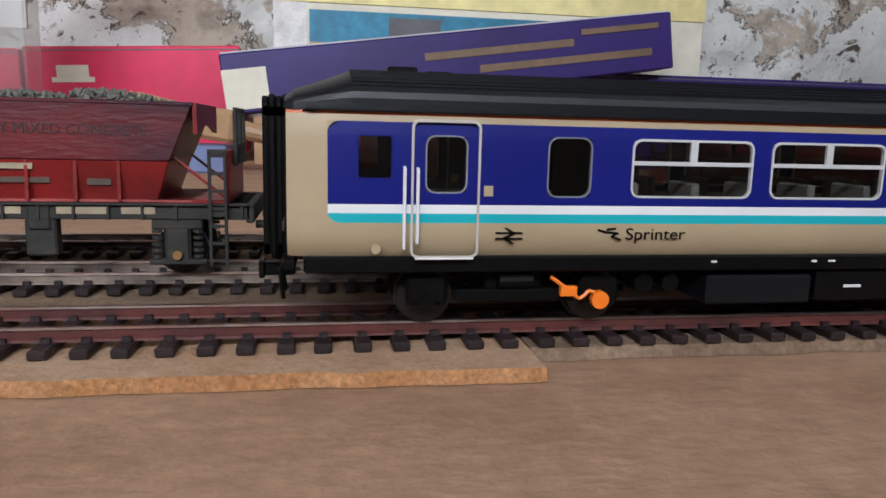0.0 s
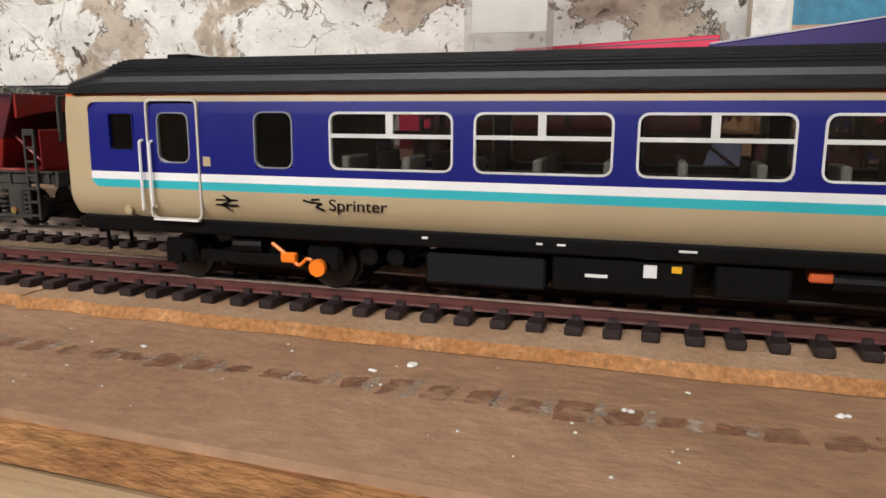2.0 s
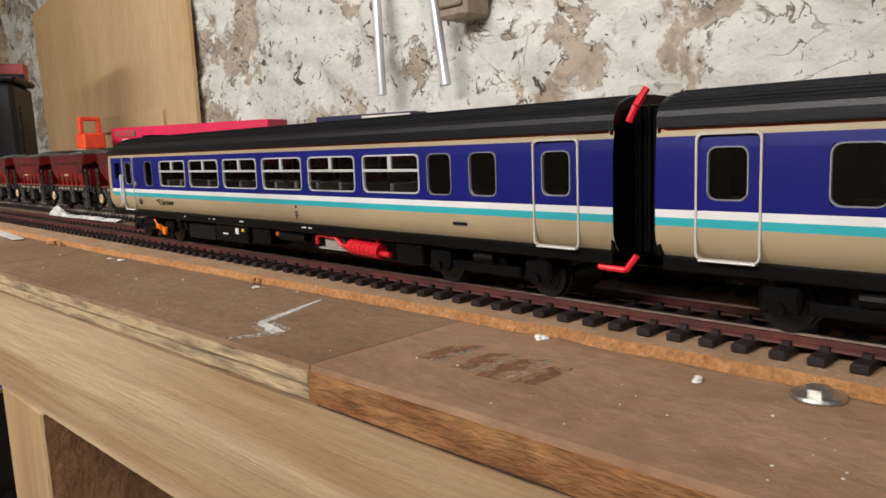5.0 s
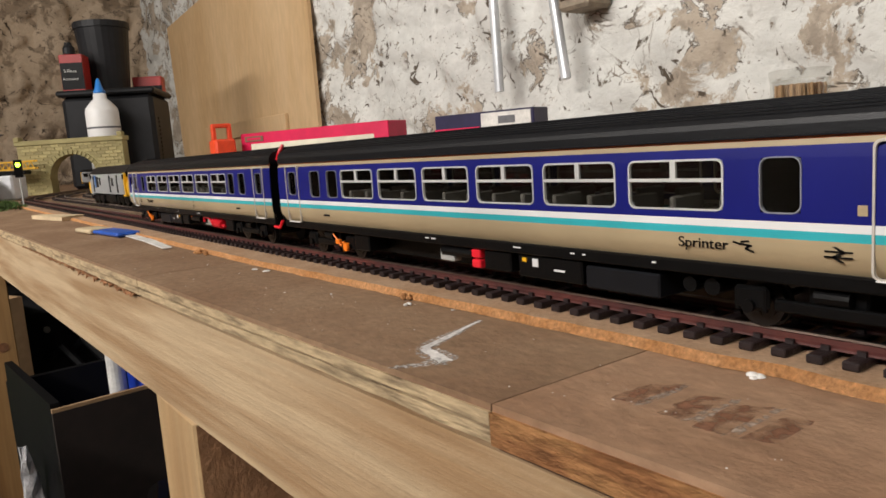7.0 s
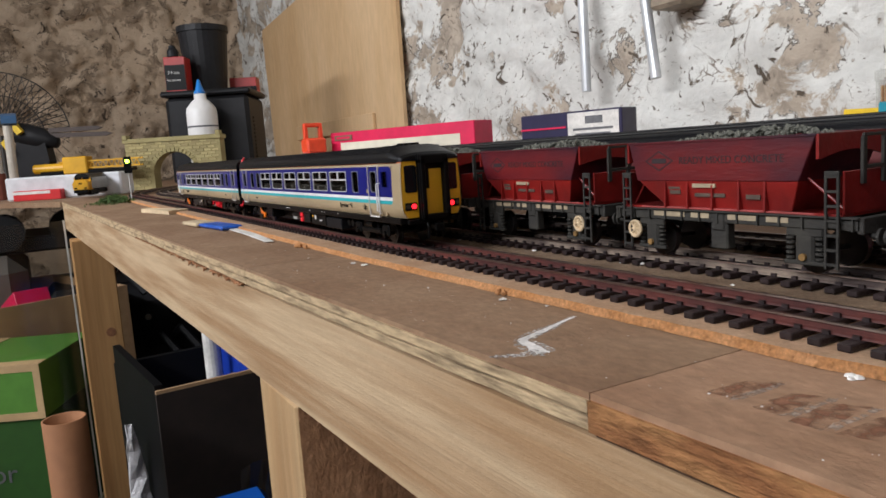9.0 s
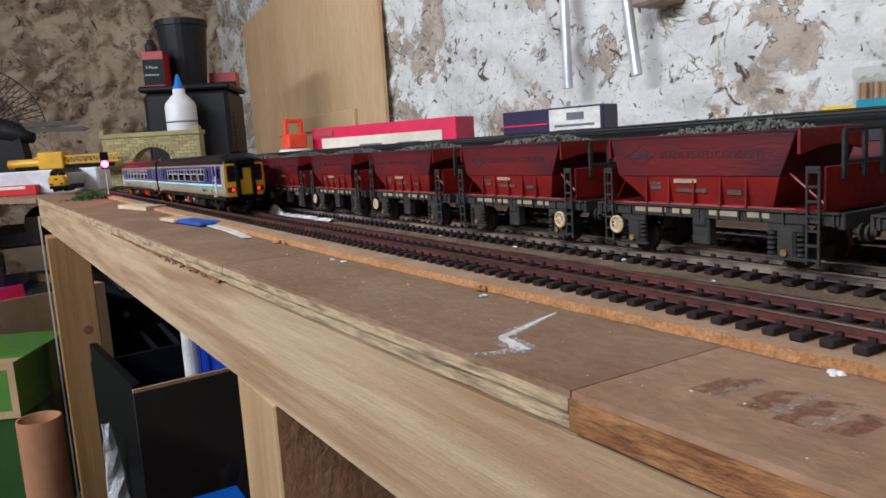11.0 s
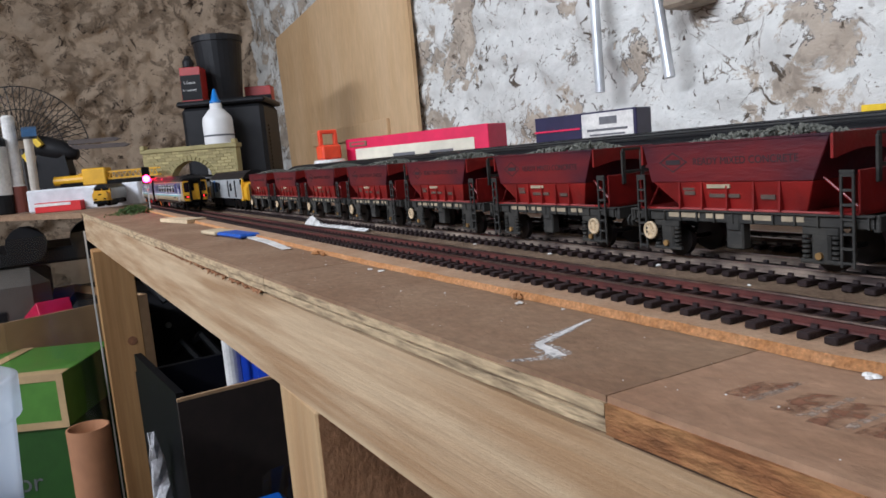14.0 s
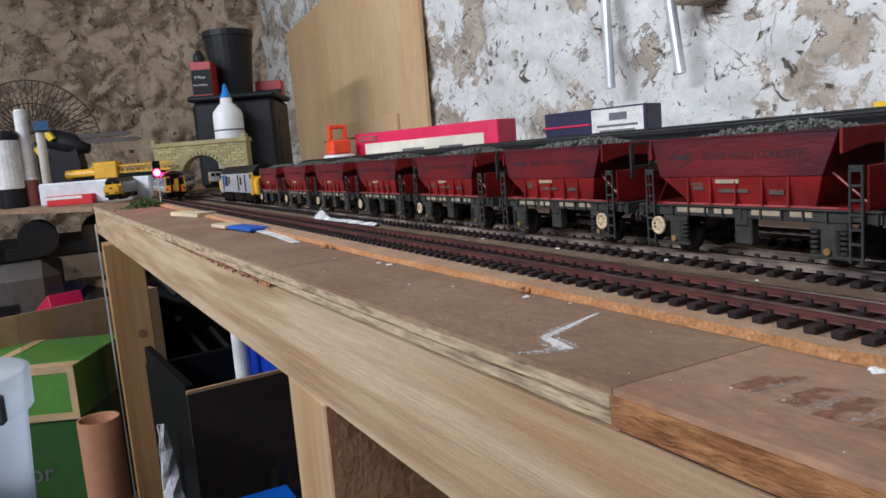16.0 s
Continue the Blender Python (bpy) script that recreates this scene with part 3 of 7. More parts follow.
PANE = glass("tinted_pane", (0.70, 0.69, 0.68), 0.05)
TAIL = glow("tail_lamp_red", (1.0, 0.012, 0.018), 3.5)
DARK_LENS = mat("lamp_lens", (0.05, 0.04, 0.03), 0.1, vary=0.05, scale=50)

CAR_L, HALF_W = 305.0, 18.0
Z0, ZC1, ZT1, ZW1, ZB1, ZK1, ZR0, ZR1 = 22.3, 29.1, 30.9, 32.6, 47.9, 49.1, 49.8, 57.9
BIG = [(65.0 + 30.05 * k, 90.3 + 30.05 * k) for k in range(6)]
SMALL = [(47.7, 56.2), (244.4, 253.6), (260.8, 270.1)]
BIG_Z, SMALL_Z = (34.6, 45.5), (34.4, 45.6)
DOORS = [(21.3, 33.9), (282.6, 295.6)]
CABWIN = (11.1, 17.3, 37.5, 45.3)
RUN = 0.0075
NOSE = 2.0


def railcar(flip, label):
    """One car, its cab end at x = 0; flip turns it end for end. z counts from the board."""
    t = thing("railcar", label, "model train", "cars of the blue and cream set")
    X = (lambda x: CAR_L - x) if flip else (lambda x: x)

    def bx(bm, x0, x1, *a, **k):
        p, q = sorted((X(x0), X(x1)))
        return box(bm, p, q, *a, **k)

    def XC(x):
        return X(x - NOSE)

    def bxc(bm, x0, x1, *a, **k):
        return bx(bm, x0 - NOSE, x1 - NOSE, *a, **k)

    holes = [(a, b, *BIG_Z) for a, b in BIG] + [(a, b, *SMALL_Z) for a, b in SMALL] + [CABWIN]
    holes += [(a + 2.6, b - 2.4, 35.0, 45.4) for a, b in DOORS]
    xs = sorted({-NOSE, 0.0, 2.0, 5.5, CAR_L} | {v for h in holes for v in h[:2]})
    zs = sorted({Z0, 23.0, 23.8, 24.8, 26.0, 27.5, ZC1, ZT1, ZW1, ZB1, ZK1, ZR0} | {v for h in holes for v in h[2:]})

    def bulge(z):
        return HALF_W - (2.4 * ((28.0 - z) / 5.7) ** 2 if z < 28 else 0.0) - (0.5 * ((z - 40) / 7.4) ** 2 if z > 40 else 0.0)

    for side in (-1, 1):
        bm = bmesh.new()
        V = {}

        def vert(x, z):
            if (x, z) not in V:
                taper = 1.4 * max(0.0, (5.5 - x) / 7.5) ** 2
                V[x, z] = bm.verts.new((X(x), side * (bulge(z) - taper), z))
            return V[x, z]
        for xa, xb in zip(xs, xs[1:]):
            for za, zb in zip(zs, zs[1:]):
                xm, zm = (xa + xb) / 2, (za + zb) / 2
                if any(h[0] < xm < h[1] and h[2] < zm < h[3] for h in holes):
                    continue
                mi = 0
                if xm > 5.5 and ZC1 < zm < ZB1:
                    mi = 2 if zm < ZT1 else 3 if zm < ZW1 else 1
                if zm > ZK1:
                    mi = 4
                bm.faces.new((vert(xa, za), vert(xb, za), vert(xb, zb), vert(xa, zb))).material_index = mi
        bmesh.ops.recalc_face_normals(bm, faces=bm.faces)
        part("side_wall", bm, [CREAM, BLUE, TEAL, WHITE, ORANGE_LINE], t, smooth=True, mm=True)
        # rounded cream corners at the front of the livery panel
        for zc, sg in ((ZB1, -1), (ZC1, 1)):
            bm = bmesh.new()
            pts = [(5.4, zc)] + [(5.4 + 2.4 * (1 - math.sin(a)), zc + sg * 2.4 * (1 - math.cos(a))) for a in [radians(15 * k) for k in range(7)]]
            prism(bm, [(X(x), z) for x, z in pts], "y", side * (HALF_W - 0.12), side * (HALF_W + 0.06))
            part("livery_corner", bm, CREAM, t, mm=True)
        for a, b in BIG:
            o, i = rrect(min(X(a), X(b)) - 0.35, max(X(a), X(b)) + 0.35, BIG_Z[0] - 0.35, BIG_Z[1] + 0.35, 1.9), rrect(min(X(a), X(b)) + 0.08, max(X(a), X(b)) - 0.08, BIG_Z[0] + 0.05, BIG_Z[1] - 0.12, 1.5)
            bm = ring(bmesh.new(), o, i, side * (HALF_W - 0.7), side * (HALF_W + 0.15))
            xm = (X(a) + X(b)) / 2
            lo, hi = min(X(a), X(b)), max(X(a), X(b))
            y = sorted((side * (HALF_W - 0.5), side * (HALF_W + 0.12)))
            box(bm, lo, hi, *y, 40.7, 41.5)
            box(bm, xm - 0.75, xm + 0.75, *y, 41.5, BIG_Z[1])
            win = part("window", bm, CHROME, t, "silver-framed window with two top lights", mm=True)
            bm = box(bmesh.new(), lo, hi, *sorted((side * (HALF_W - 0.75), side * (HALF_W - 0.55))), *BIG_Z)
            part("pane", bm, PANE, win, mm=True).visible_shadow = False
        frames = [(a, b, *SMALL_Z, 1.8) for a, b in SMALL] + [(a + 2.6, b - 2.4, 35.0, 45.4, 1.6) for a, b in DOORS] + [(*CABWIN, 0.5)]
        for a, b, c, d, r in frames:
            lo, hi = min(X(a), X(b)), max(X(a), X(b))
            bm = ring(bmesh.new(), rrect(lo - 0.25, hi + 0.25, c - 0.25, d + 0.25, r + 0.3), rrect(lo + 0.03, hi - 0.03, c + 0.03, d - 0.03, r + 0.05), side * (HALF_W - 0.7), side * (HALF_W + 0.12))
            win = part("window", bm, DULL_FRAME if r > 1 else BLUE, t, "small rounded window", mm=True)
            part("pane", box(bmesh.new(), lo, hi, *sorted((side * (HALF_W - 0.75), side * (HALF_W - 0.55))), c, d), PANE, win, mm=True).visible_shadow = False
        for k, (a, b) in enumerate(DOORS):
            lo, hi = min(X(a), X(b)), max(X(a), X(b))
            bm = ring(bmesh.new(), rrect(lo - 0.3, hi + 0.3, Z0 + 0.1, 48.5, 1.4), rrect(lo + 0.15, hi - 0.15, Z0 + 0.4, 48.0, 1.2), side * (HALF_W - 0.6), side * (HALF_W + 0.3))
            d = part("door_frame", bm, PALE_TRIM, t, "raised pale door surround", mm=True)
            bm = box(bmesh.new(), lo + 0.6, hi - 0.6, *sorted((side * (HALF_W - 0.9), side * (HALF_W + 0.7))), Z0 - 0.2, Z0 + 0.15, 0.1)
            part("door_step", bm, WHITE, d, "white door step", mm=True)
            if k == 0:
                bm = bmesh.new()
                for q, z0, z1 in ((a - 1.6, 24.0, 39.6), (a + 0.9, 25.0, 39.4)):
                    y = side * (HALF_W + 1.0)
                    pipe(bm, [(X(q), side * HALF_W, z0), (X(q), y, z0 + 0.5), (X(q), y, z1 - 0.3), (X(q), side * HALF_W, z1)], 0.33, 6)
                part("handrail", bm, WHITE, t, "white handrail beside the door", mm=True)
        bm = box(bmesh.new(), *sorted((X(35.0), X(36.8))), *sorted((side * (HALF_W - 0.2), side * (HALF_W + 0.15))), 34.3, 36.3)
        part("door_control", bm, CREAM, t, mm=True)
        bm = rod(bmesh.new(), (X(14.5), side * (HALF_W - 1.2), 24.0), (X(14.5), side * (HALF_W - 0.2), 24.0), 0.95, 14)
        part("filler_cap", bm, CREAM, t, mm=True)
        if side == -1:
            # double arrow sign and lettering
            y = -(HALF_W + 0.06)
            bm = bmesh.new()
            c = 40.3
            for z in (26.1, 27.2):
                box(bm, X(c) - 2.7, X(c) + 2.7, y - 0.04, y + 0.1, z - 0.17, z + 0.17)
            for dx, z, q in ((0.9, 27.2, 1), (-0.9, 26.1, -1)):
                prism(bm, [(X(c) - 0.2 * q - 1.0 * q, z + 1.0 * q), (X(c) - 0.6 * q + 0.2 * q, z + 1.0 * q), (X(c) + 1.6 * q, z - 0.1 * q), (X(c) + 0.5 * q, z - 0.1 * q)], "y", y - 0.04, y + 0.1)
            prism(bm, [(X(c) + 1.7, 27.2), (X(c) + 0.7, 27.2), (X(c) - 1.7, 26.1), (X(c) - 0.7, 26.1)], "y", y - 0.04, y + 0.1)
            part("arrow_sign", bm, BLACK, t, "black double-arrow sign", mm=True)
            tx = 64.2 if not flip else CAR_L - 76.6
            letters("lettering", "Sprinter", 0.00335, BLACK, t, pose(tx * 0.001, y * 0.001, 0.0259, 90, 0, 0) @ Matrix.Diagonal((1.17, 1, 1, 1)), "black lettering")
            fx = 61.0 if not flip else CAR_L - 60.0
            bm = bmesh.new()
            for (x0, z0), (x1, z1) in (((-2.6, 27.8), (-0.6, 27.3)), ((-0.8, 27.9), (1.2, 28.1)), ((-0.5, 27.4), (1.8, 27.1)), ((1.2, 27.1), (0.3, 26.4)), ((0.3, 26.5), (2.3, 25.8))):
                d = Vector((x1 - x0, z1 - z0)).normalized() * 0.22
                prism(bm, [(fx + x0 - d.y, z0 + d.x), (fx + x1 - d.y, z1 + d.x), (fx + x1 + d.y, z1 - d.x), (fx + x0 + d.y, z0 - d.x)], "y", y - 0.04, y + 0.1)
            part("emblem", bm, BLACK, t, "small black emblem", mm=True)
            if not flip:
                bm = bmesh.new()
                for z, wd, h in ((28.0, 1.0, 0.9), (26.4, 1.5, 0.5), (25.4, 1.4, 0.5), (24.3, 0.6, 0.8)):
                    box(bm, 175.8 - wd / 2, 175.8 + wd / 2, y - 0.04, y + 0.1, z, z + h)
                part("notice", bm, BOX_GREY, t, "small dark stencilled notice", mm=True)
            bm = box(bmesh.new(), *sorted((X(253.9), X(259.1))), y - 0.03, y + 0.9, 26.1, 26.9)
            part("number_bar", bm, BOX_GREY, t, "small dark number panel", mm=True)

    # roof: a curved skin with fine ribs, sloping down at the cab
    prof = []
    for k in range(13):
        a = radians(90 * k / 12)
        prof.append((17.5 * math.sin(a) ** 0.85 if k else 0.0, ZR0 + (ZR1 - ZR0) * math.cos(a) ** 0.62 if k < 12 else ZR0))
    half = prof
    full = [(-p[0], p[1]) for p in half[::-1]] + [(p[0], p[1]) for p in half[1:]]
    bm = bmesh.new()
    rings = []
    for x, drop, nar in ((-2.3, 5.2, 0.90), (-0.6, 3.9, 0.95), (5.0, 2.0, 0.985), (10.0, 0.1, 1.0), (CAR_L, 0.0, 1.0)):
        rings.append([bm.verts.new((X(x), p[0] * nar, max(ZR0, ZR0 + (p[1] - ZR0) * (1 - drop / (ZR1 - ZR0))))) for p in full])
    for a, b in zip(rings, rings[1:]):
        for k in range(len(full) - 1):
            bm.faces.new((a[k], a[k + 1], b[k + 1], b[k]))
    for r in (rings[0], rings[-1]):
        bm.faces.new(r)
    bm.faces.new((rings[0][0], rings[0][-1], rings[-1][-1], rings[-1][0]))
    bmesh.ops.recalc_face_normals(bm, faces=bm.faces)
    roof = part("roof", bm, ROOF, t, "dark grey ribbed roof", mm=True)
    bm = bmesh.new()
    for k in range(2, 9):
        for s in (-1, 1):
            y, z = s * (half[k][0] + half[k + 1][0]) / 2, (half[k][1] + half[k + 1][1]) / 2
            bx(bm, 9.8, CAR_L - 1, y - 0.2, y + 0.2, z - 0.15, z + 0.22)
    part("roof_rib", bm, ROOF, roof, mm=True)
    bm = bmesh.new()
    bx(bm, 17.5, 23.5, -5, 5, ZR1 - 0.3, ZR1 + 1.0, bevel=0.3)
    bx(bm, 25.5, 30.5, -4, 4, ZR1 - 0.3, ZR1 + 0.35, bevel=0.15)
    bx(bm, 35.0, 44.0, -3, 3, ZR1 - 0.3, ZR1 + 0.25, bevel=0.1)
    part("roof_pod", bm, BLACK, roof, "flat black roof pod", mm=True)
    bm = box(bmesh.new(), *sorted((X(1.5), X(CAR_L - 1.5))), -HALF_W - 0.15, HALF_W + 0.15, ZR0 - 0.15, ZR0 + 0.25, 0.1)
    part("gutter", bm, ROOF, roof, mm=True)

    # ends
    bm = bmesh.new()
    bx(bm, CAR_L - 1.0, CAR_L - 0.2, -17.3, 17.3, Z0, ZR0 + 0.1)
    part("inner_end", bm, BLACK, t, mm=True)
    bm = bmesh.new()
    for k in range(5):
        bx(bm, CAR_L - 0.2 + 1.2 * k, CAR_L + 0.7 + 1.2 * k, -8.5 - 0.4 * (k % 2), 8.5 + 0.4 * (k % 2), Z0 - 1.0, 55.0 + 0.3 * (k % 2), bevel=0.2)
    part("gangway_bellows", bm, BLACK, t, "black corrugated gangway bellows", mm=True)
    cab = bmesh.new()
    prism(cab, [(p, z) for p, z in [(-13.8, Z0), (13.8, Z0), (15.2, 24.6), (16.2, 27.5), (16.2, 40), (15.4, ZR0 + 0.2), (-15.4, ZR0 + 0.2), (-16.2, 40), (-16.2, 27.5), (-15.2, 24.6)]], "x", XC(0.1), XC(1.2))
    cab_ob = part("cab_front", cab, YELLOW, t, "yellow cab front", mm=True)
    for s in (-1, 1):
        bm = bmesh.new()
        y = sorted((s * 8.3, s * 14.3))
        c = rrect(y[0] - 0.3, y[1] + 0.2, 34.6, 47.8, 1.1)
        prism(bm, c, "x", XC(-0.15), XC(0.5))
        part("cab_window", bm, mat("cab_glass", (0.012, 0.012, 0.014), 0.08, vary=0.02, scale=20), cab_ob, "dark cab window", mm=True)
        bm = bmesh.new()
        bxc(bm, -0.5, 0.4, *sorted((s * 8.8, s * 15.2)), 26.0, 29.8, bevel=0.2)
        lamp = part("lamp_cluster", bm, BLACK, cab_ob, "black lamp cluster", mm=True)
        bm = rod(bmesh.new(), (XC(-0.95), s * 10.6, 27.9), (XC(-0.3), s * 10.6, 27.9), 1.25, 12)
        part("tail_lamp", bm, TAIL if flip else DARK_LENS, lamp, "lit red tail lamp" if flip else "unlit lamp", mm=True)
        bm = rod(bmesh.new(), (XC(-0.95), s * 13.6, 27.9), (XC(-0.3), s * 13.6, 27.9), 1.2, 12)
        part("head_lamp", bm, DARK_LENS, lamp, mm=True)
    bm = bmesh.new()
    for k in range(4):
        g = 0.35 * (k % 2)
        for y0, y1, z0, z1 in ((-7.6 - g, -5.3, Z0 - 1, 50.5), (5.3, 7.6 + g, Z0 - 1, 50.5), (-7.6 - g, 7.6 + g, 48.3, 52.3 + g), (-7.6, 7.6, Z0 - 1, Z0 + 1.3)):
            bxc(bm, -4.9 + 1.3 * k, -3.7 + 1.3 * k, y0, y1, z0, z1, bevel=0.25)
    bxc(bm, -0.2, 0.3, -5.4, 5.4, Z0, 49)
    for sd in (-1, 1):
        bxc(bm, -4.7, 0.2, *sorted((sd * 5.5, sd * 7.4)), Z0 - 0.8, 50.3)
    bxc(bm, -4.7, 0.2, -7.4, 7.4, 48.6, 50.2)
    part("gangway", bm, BLACK, t, "black ribbed end gangway", mm=True)
    bm = bmesh.new()
    bxc(bm, -1.2, -0.25, -5.2, 5.2, Z0 + 1.2, 36.0, bevel=0.2)
    bxc(bm, -1.2, -0.25, -1.5, 5.2, 36.0, 45.5, bevel=0.2)
    part("gangway_door", bm, YELLOW, t, "yellow gangway door", mm=True)
    bm = bmesh.new()
    bxc(bm, -5.5, 1.0, -1.6, 1.6, 15.8, 18.6, bevel=0.4)
    for s in (-1, 1):
        pipe(bm, [(XC(-0.5), s * 4, 20.5), (XC(-2.0), s * 4, 17.5), (XC(-1.4), s * 4, 11.5)], 0.55, 6)
    bxc(bm, -6.4, -5.2, -2.4, 2.4, 15.4, 19.0, bevel=0.3)
    bxc(bm, -1.0, 1.5, -14, 14, 19.2, 21.3, bevel=0.4)
    part("coupler", bm, BLACK, t, "black coupler and hoses", mm=True)

    # floor, seats and underframe
    bm = bmesh.new()
    bx(bm, 1.0, CAR_L - 1.0, -17.2, 17.2, 28.4, 29.0)
    part("saloon_floor", bm, BLACK, t, mm=True)
    bm = bmesh.new()
    for k in range(14):
        x = 66 + k * 13.2
        for y0, y1 in ((-15.5, -4.5), (4.5, 15.5)):
            bx(bm, x, x + 1.7, y0, y1, 29.0, 37.0, bevel=0.4)
            bx(bm, x + (2 if k % 2 else -4.5), x + (6.5 if k % 2 else 0), y0, y1, 29.0, 32.0, bevel=0.4)
    part("seats", bm, SEAT, t, "grey seats", mm=True)
    bm = bmesh.new()
    for x in (38, 60.0, 242.5, 257, 276):
        bx(bm, x, x + 0.8, -17, 17, 29, ZR0 - 0.2)
    part("bulkheads", bm, BOX_GREY, t, mm=True)
    bm = bmesh.new()
    bx(bm, 1.0, CAR_L - 1.0, -16.8, 16.8, 19.2, 22.4, bevel=0.4)
    part("solebar", bm, BLACK, t, "black underframe", mm=True)
    part("ceiling_skin", bx(bmesh.new(), 1.0, CAR_L - 1.0, -17, 17, ZR0 - 0.4, ZR0 - 0.1), BLACK, t, mm=True)

    def gear(name, m, x0, x1, z0, z1, y0=-15.5, y1=15.5, b=0.5, label=""):
        return part(name, bx(bmesh.new(), x0, x1, y0, y1, z0, z1, bevel=b), m, t, label, mm=True)
    gear("equipment_box", BOX_GREY, 84.3, 108.7, 11.6, 17.8, label="dark grey equipment box")
    gear("equipment_box", BLACK, 109.9, 136.0, 12.0, 18.9)
    gear("equipment_box", BLACK, 139.5, 152.4, 12.6, 18.9)
    gear("battery_box", BLACK, 226.0, 238.0, 12.4, 18.9)
    for q, r in ((71.0, 2.1), (77.0, 1.9)):
        part("air_tank", rod(bmesh.new(), (X(q), -13.5, 16.0), (X(q), 13.5, 16.0), r, 12), BLACK, t, "black air tank", mm=True)
    bm = bmesh.new()
    rod(bm, (X(159), -14, 16.8), (X(176), -14, 16.8), 1.7, 12)
    bx(bm, 150, 236, -6, 6, 11, 18.8)
    part("engine_tray", bm, BLACK, t, "black engine tray", mm=True)
    for x, wd in ((84, 1.2), (107, 1.2), (111, 1.6), (133, 3.2), (177, 2.6), (181, 2.2)):
        part("stencil_bar", bx(bmesh.new(), x, x + wd, -16.95, -16.7, 20.9, 21.3), WHITE, t, "small white stencil bar", mm=True)
    part("stencil_bar", bx(bmesh.new(), 116.3, 120.5, -15.7, -15.4, 15.0, 15.6), WHITE, t, "small white stencil bar", mm=True)
    part("data_plate", bx(bmesh.new(), 127.0, 129.4, -15.8, -15.4, 15.6, 18.0), WHITE, t, "square white data plate", mm=True)
    part("warning_label", bx(bmesh.new(), 132.0, 133.8, -15.8, -15.4, 16.8, 18.0), YELLOW, t, "small yellow warning label", mm=True)
    if not flip:
        bm = bmesh.new()
        rod(bm, (202.2, -14.3, 15.8), (217.7, -14.3, 15.2), 2.5, 16)
        for k in range(6):
            rod(bm, (204.2 + 2.3 * k, -14.3, 15.75 - 0.09 * k), (204.8 + 2.3 * k, -14.3, 15.73 - 0.09 * k), 2.66, 16)
        rod(bm, (217.5, -14.6, 14.6), (222.2, -14.6, 14.4), 0.9, 10)
        pipe(bm, [(202.2, -14.3, 15.8), (197.2, -14.3, 15.6), (193.2, -14.3, 18.2), (184.2, -14.3, 18.6), (182.5, -14.3, 17.8), (182.5, -14.3, 15.2)], 0.75, 8)
        for x in (204.7, 215.7):
            bx(bm, x, x + 0.9, -14.8, -13.8, 17.5, 20)
        part("exhaust_silencer", bm, RED_PART, t, "bright red exhaust silencer", mm=True)
        bm = bmesh.new()
        bx(bm, 185.2, 196.2, -13.2, -10, 14.0, 18.5, bevel=0.4)
        bx(bm, 182.2, 201.2, -13.6, -12, 13.6, 14.2)
        part("engine_block", bm, mat("engine_grey", (0.35, 0.33, 0.29), 0.6, scale=90), t, mm=True)
        part("orange_box", bx(bmesh.new(), 155.2, 160.7, -14.5, -11, 16.3, 18.4, bevel=0.3), mat("dull_orange", (0.55, 0.10, 0.02), 0.5, scale=90), t, mm=True)
    else:
        bm = bmesh.new()
        for z in (12.6, 15.9):
            bx(bm, 154, 158.6, -15.9, -12, z, z + 2.8, bevel=0.4)
        part("fire_bottles", bm, RED_PART, t, "pair of red bottles", mm=True)
        part("engine_block", bx(bmesh.new(), 170, 178, -14.6, -11, 13.2, 17.4, bevel=0.4), mat("engine_light_grey", (0.4, 0.4, 0.38), 0.5, scale=90), t, mm=True)

    # bogies
    for c in (43.0, CAR_L - 43.0):
        bm = bmesh.new()
        for s in (-1, 1):
            y = sorted((s * 12.6, s * 14.6))
            bx(bm, c - 12.5, c + 12.5, *y, 12.6, 15.2, bevel=0.4)
            for d in (-18.0, 18.0):
                bx(bm, c + d - 4.2, c + d + 4.2, *y, 12.0, 17.6, bevel=0.9)
                rod(bm, (X(c + d), s * 14.4, 13.2), (X(c + d), s * 15.6, 13.2), 1.5, 12)
                for e in (-3.2, 3.2):
                    rod(bm, (X(c + d + e), s * 13.8, 12.0), (X(c + d + e), s * 13.8, 17.0), 0.7, 8)
            rod(bm, (X(c - 3.5), s * 13.8, 17.0), (X(c + 3.5), s * 13.8, 17.0), 1.7, 12)
        bx(bm, c - 6, c + 6, -12.6, 12.6, 12, 19, bevel=0.5)
        bogie = part("bogie", bm, BLACK, t, "black two-axle bogie", mm=True)
        if c < 100:
            bm = bmesh.new()
            y = -16.2
            pipe(bm, [((49.8), y, 18.0), ((51.6), y, 16.8), ((53.0), y, 15.8)], 0.42, 6)
            box(bm, 51.9, 55.4, y - 0.5, y + 1.0, 14.0, 16.1, bevel=0.2)
            pipe(bm, [((55.0), y, 14.1), ((56.0), y, 13.5), ((57.0), y, 14.1), ((57.9), y, 15.1), ((59.2), y, 14.8)], 0.4, 6)
            rec = part("speed_recorder", bm, ORANGE, t, "bright orange cable and box", mm=True)
            part("disc", rod(bmesh.new(), ((60.4), y - 0.5, 13.2), ((60.4), y + 1.0, 13.2), 1.85, 18), ORANGE, rec, mm=True)
    wheels = []
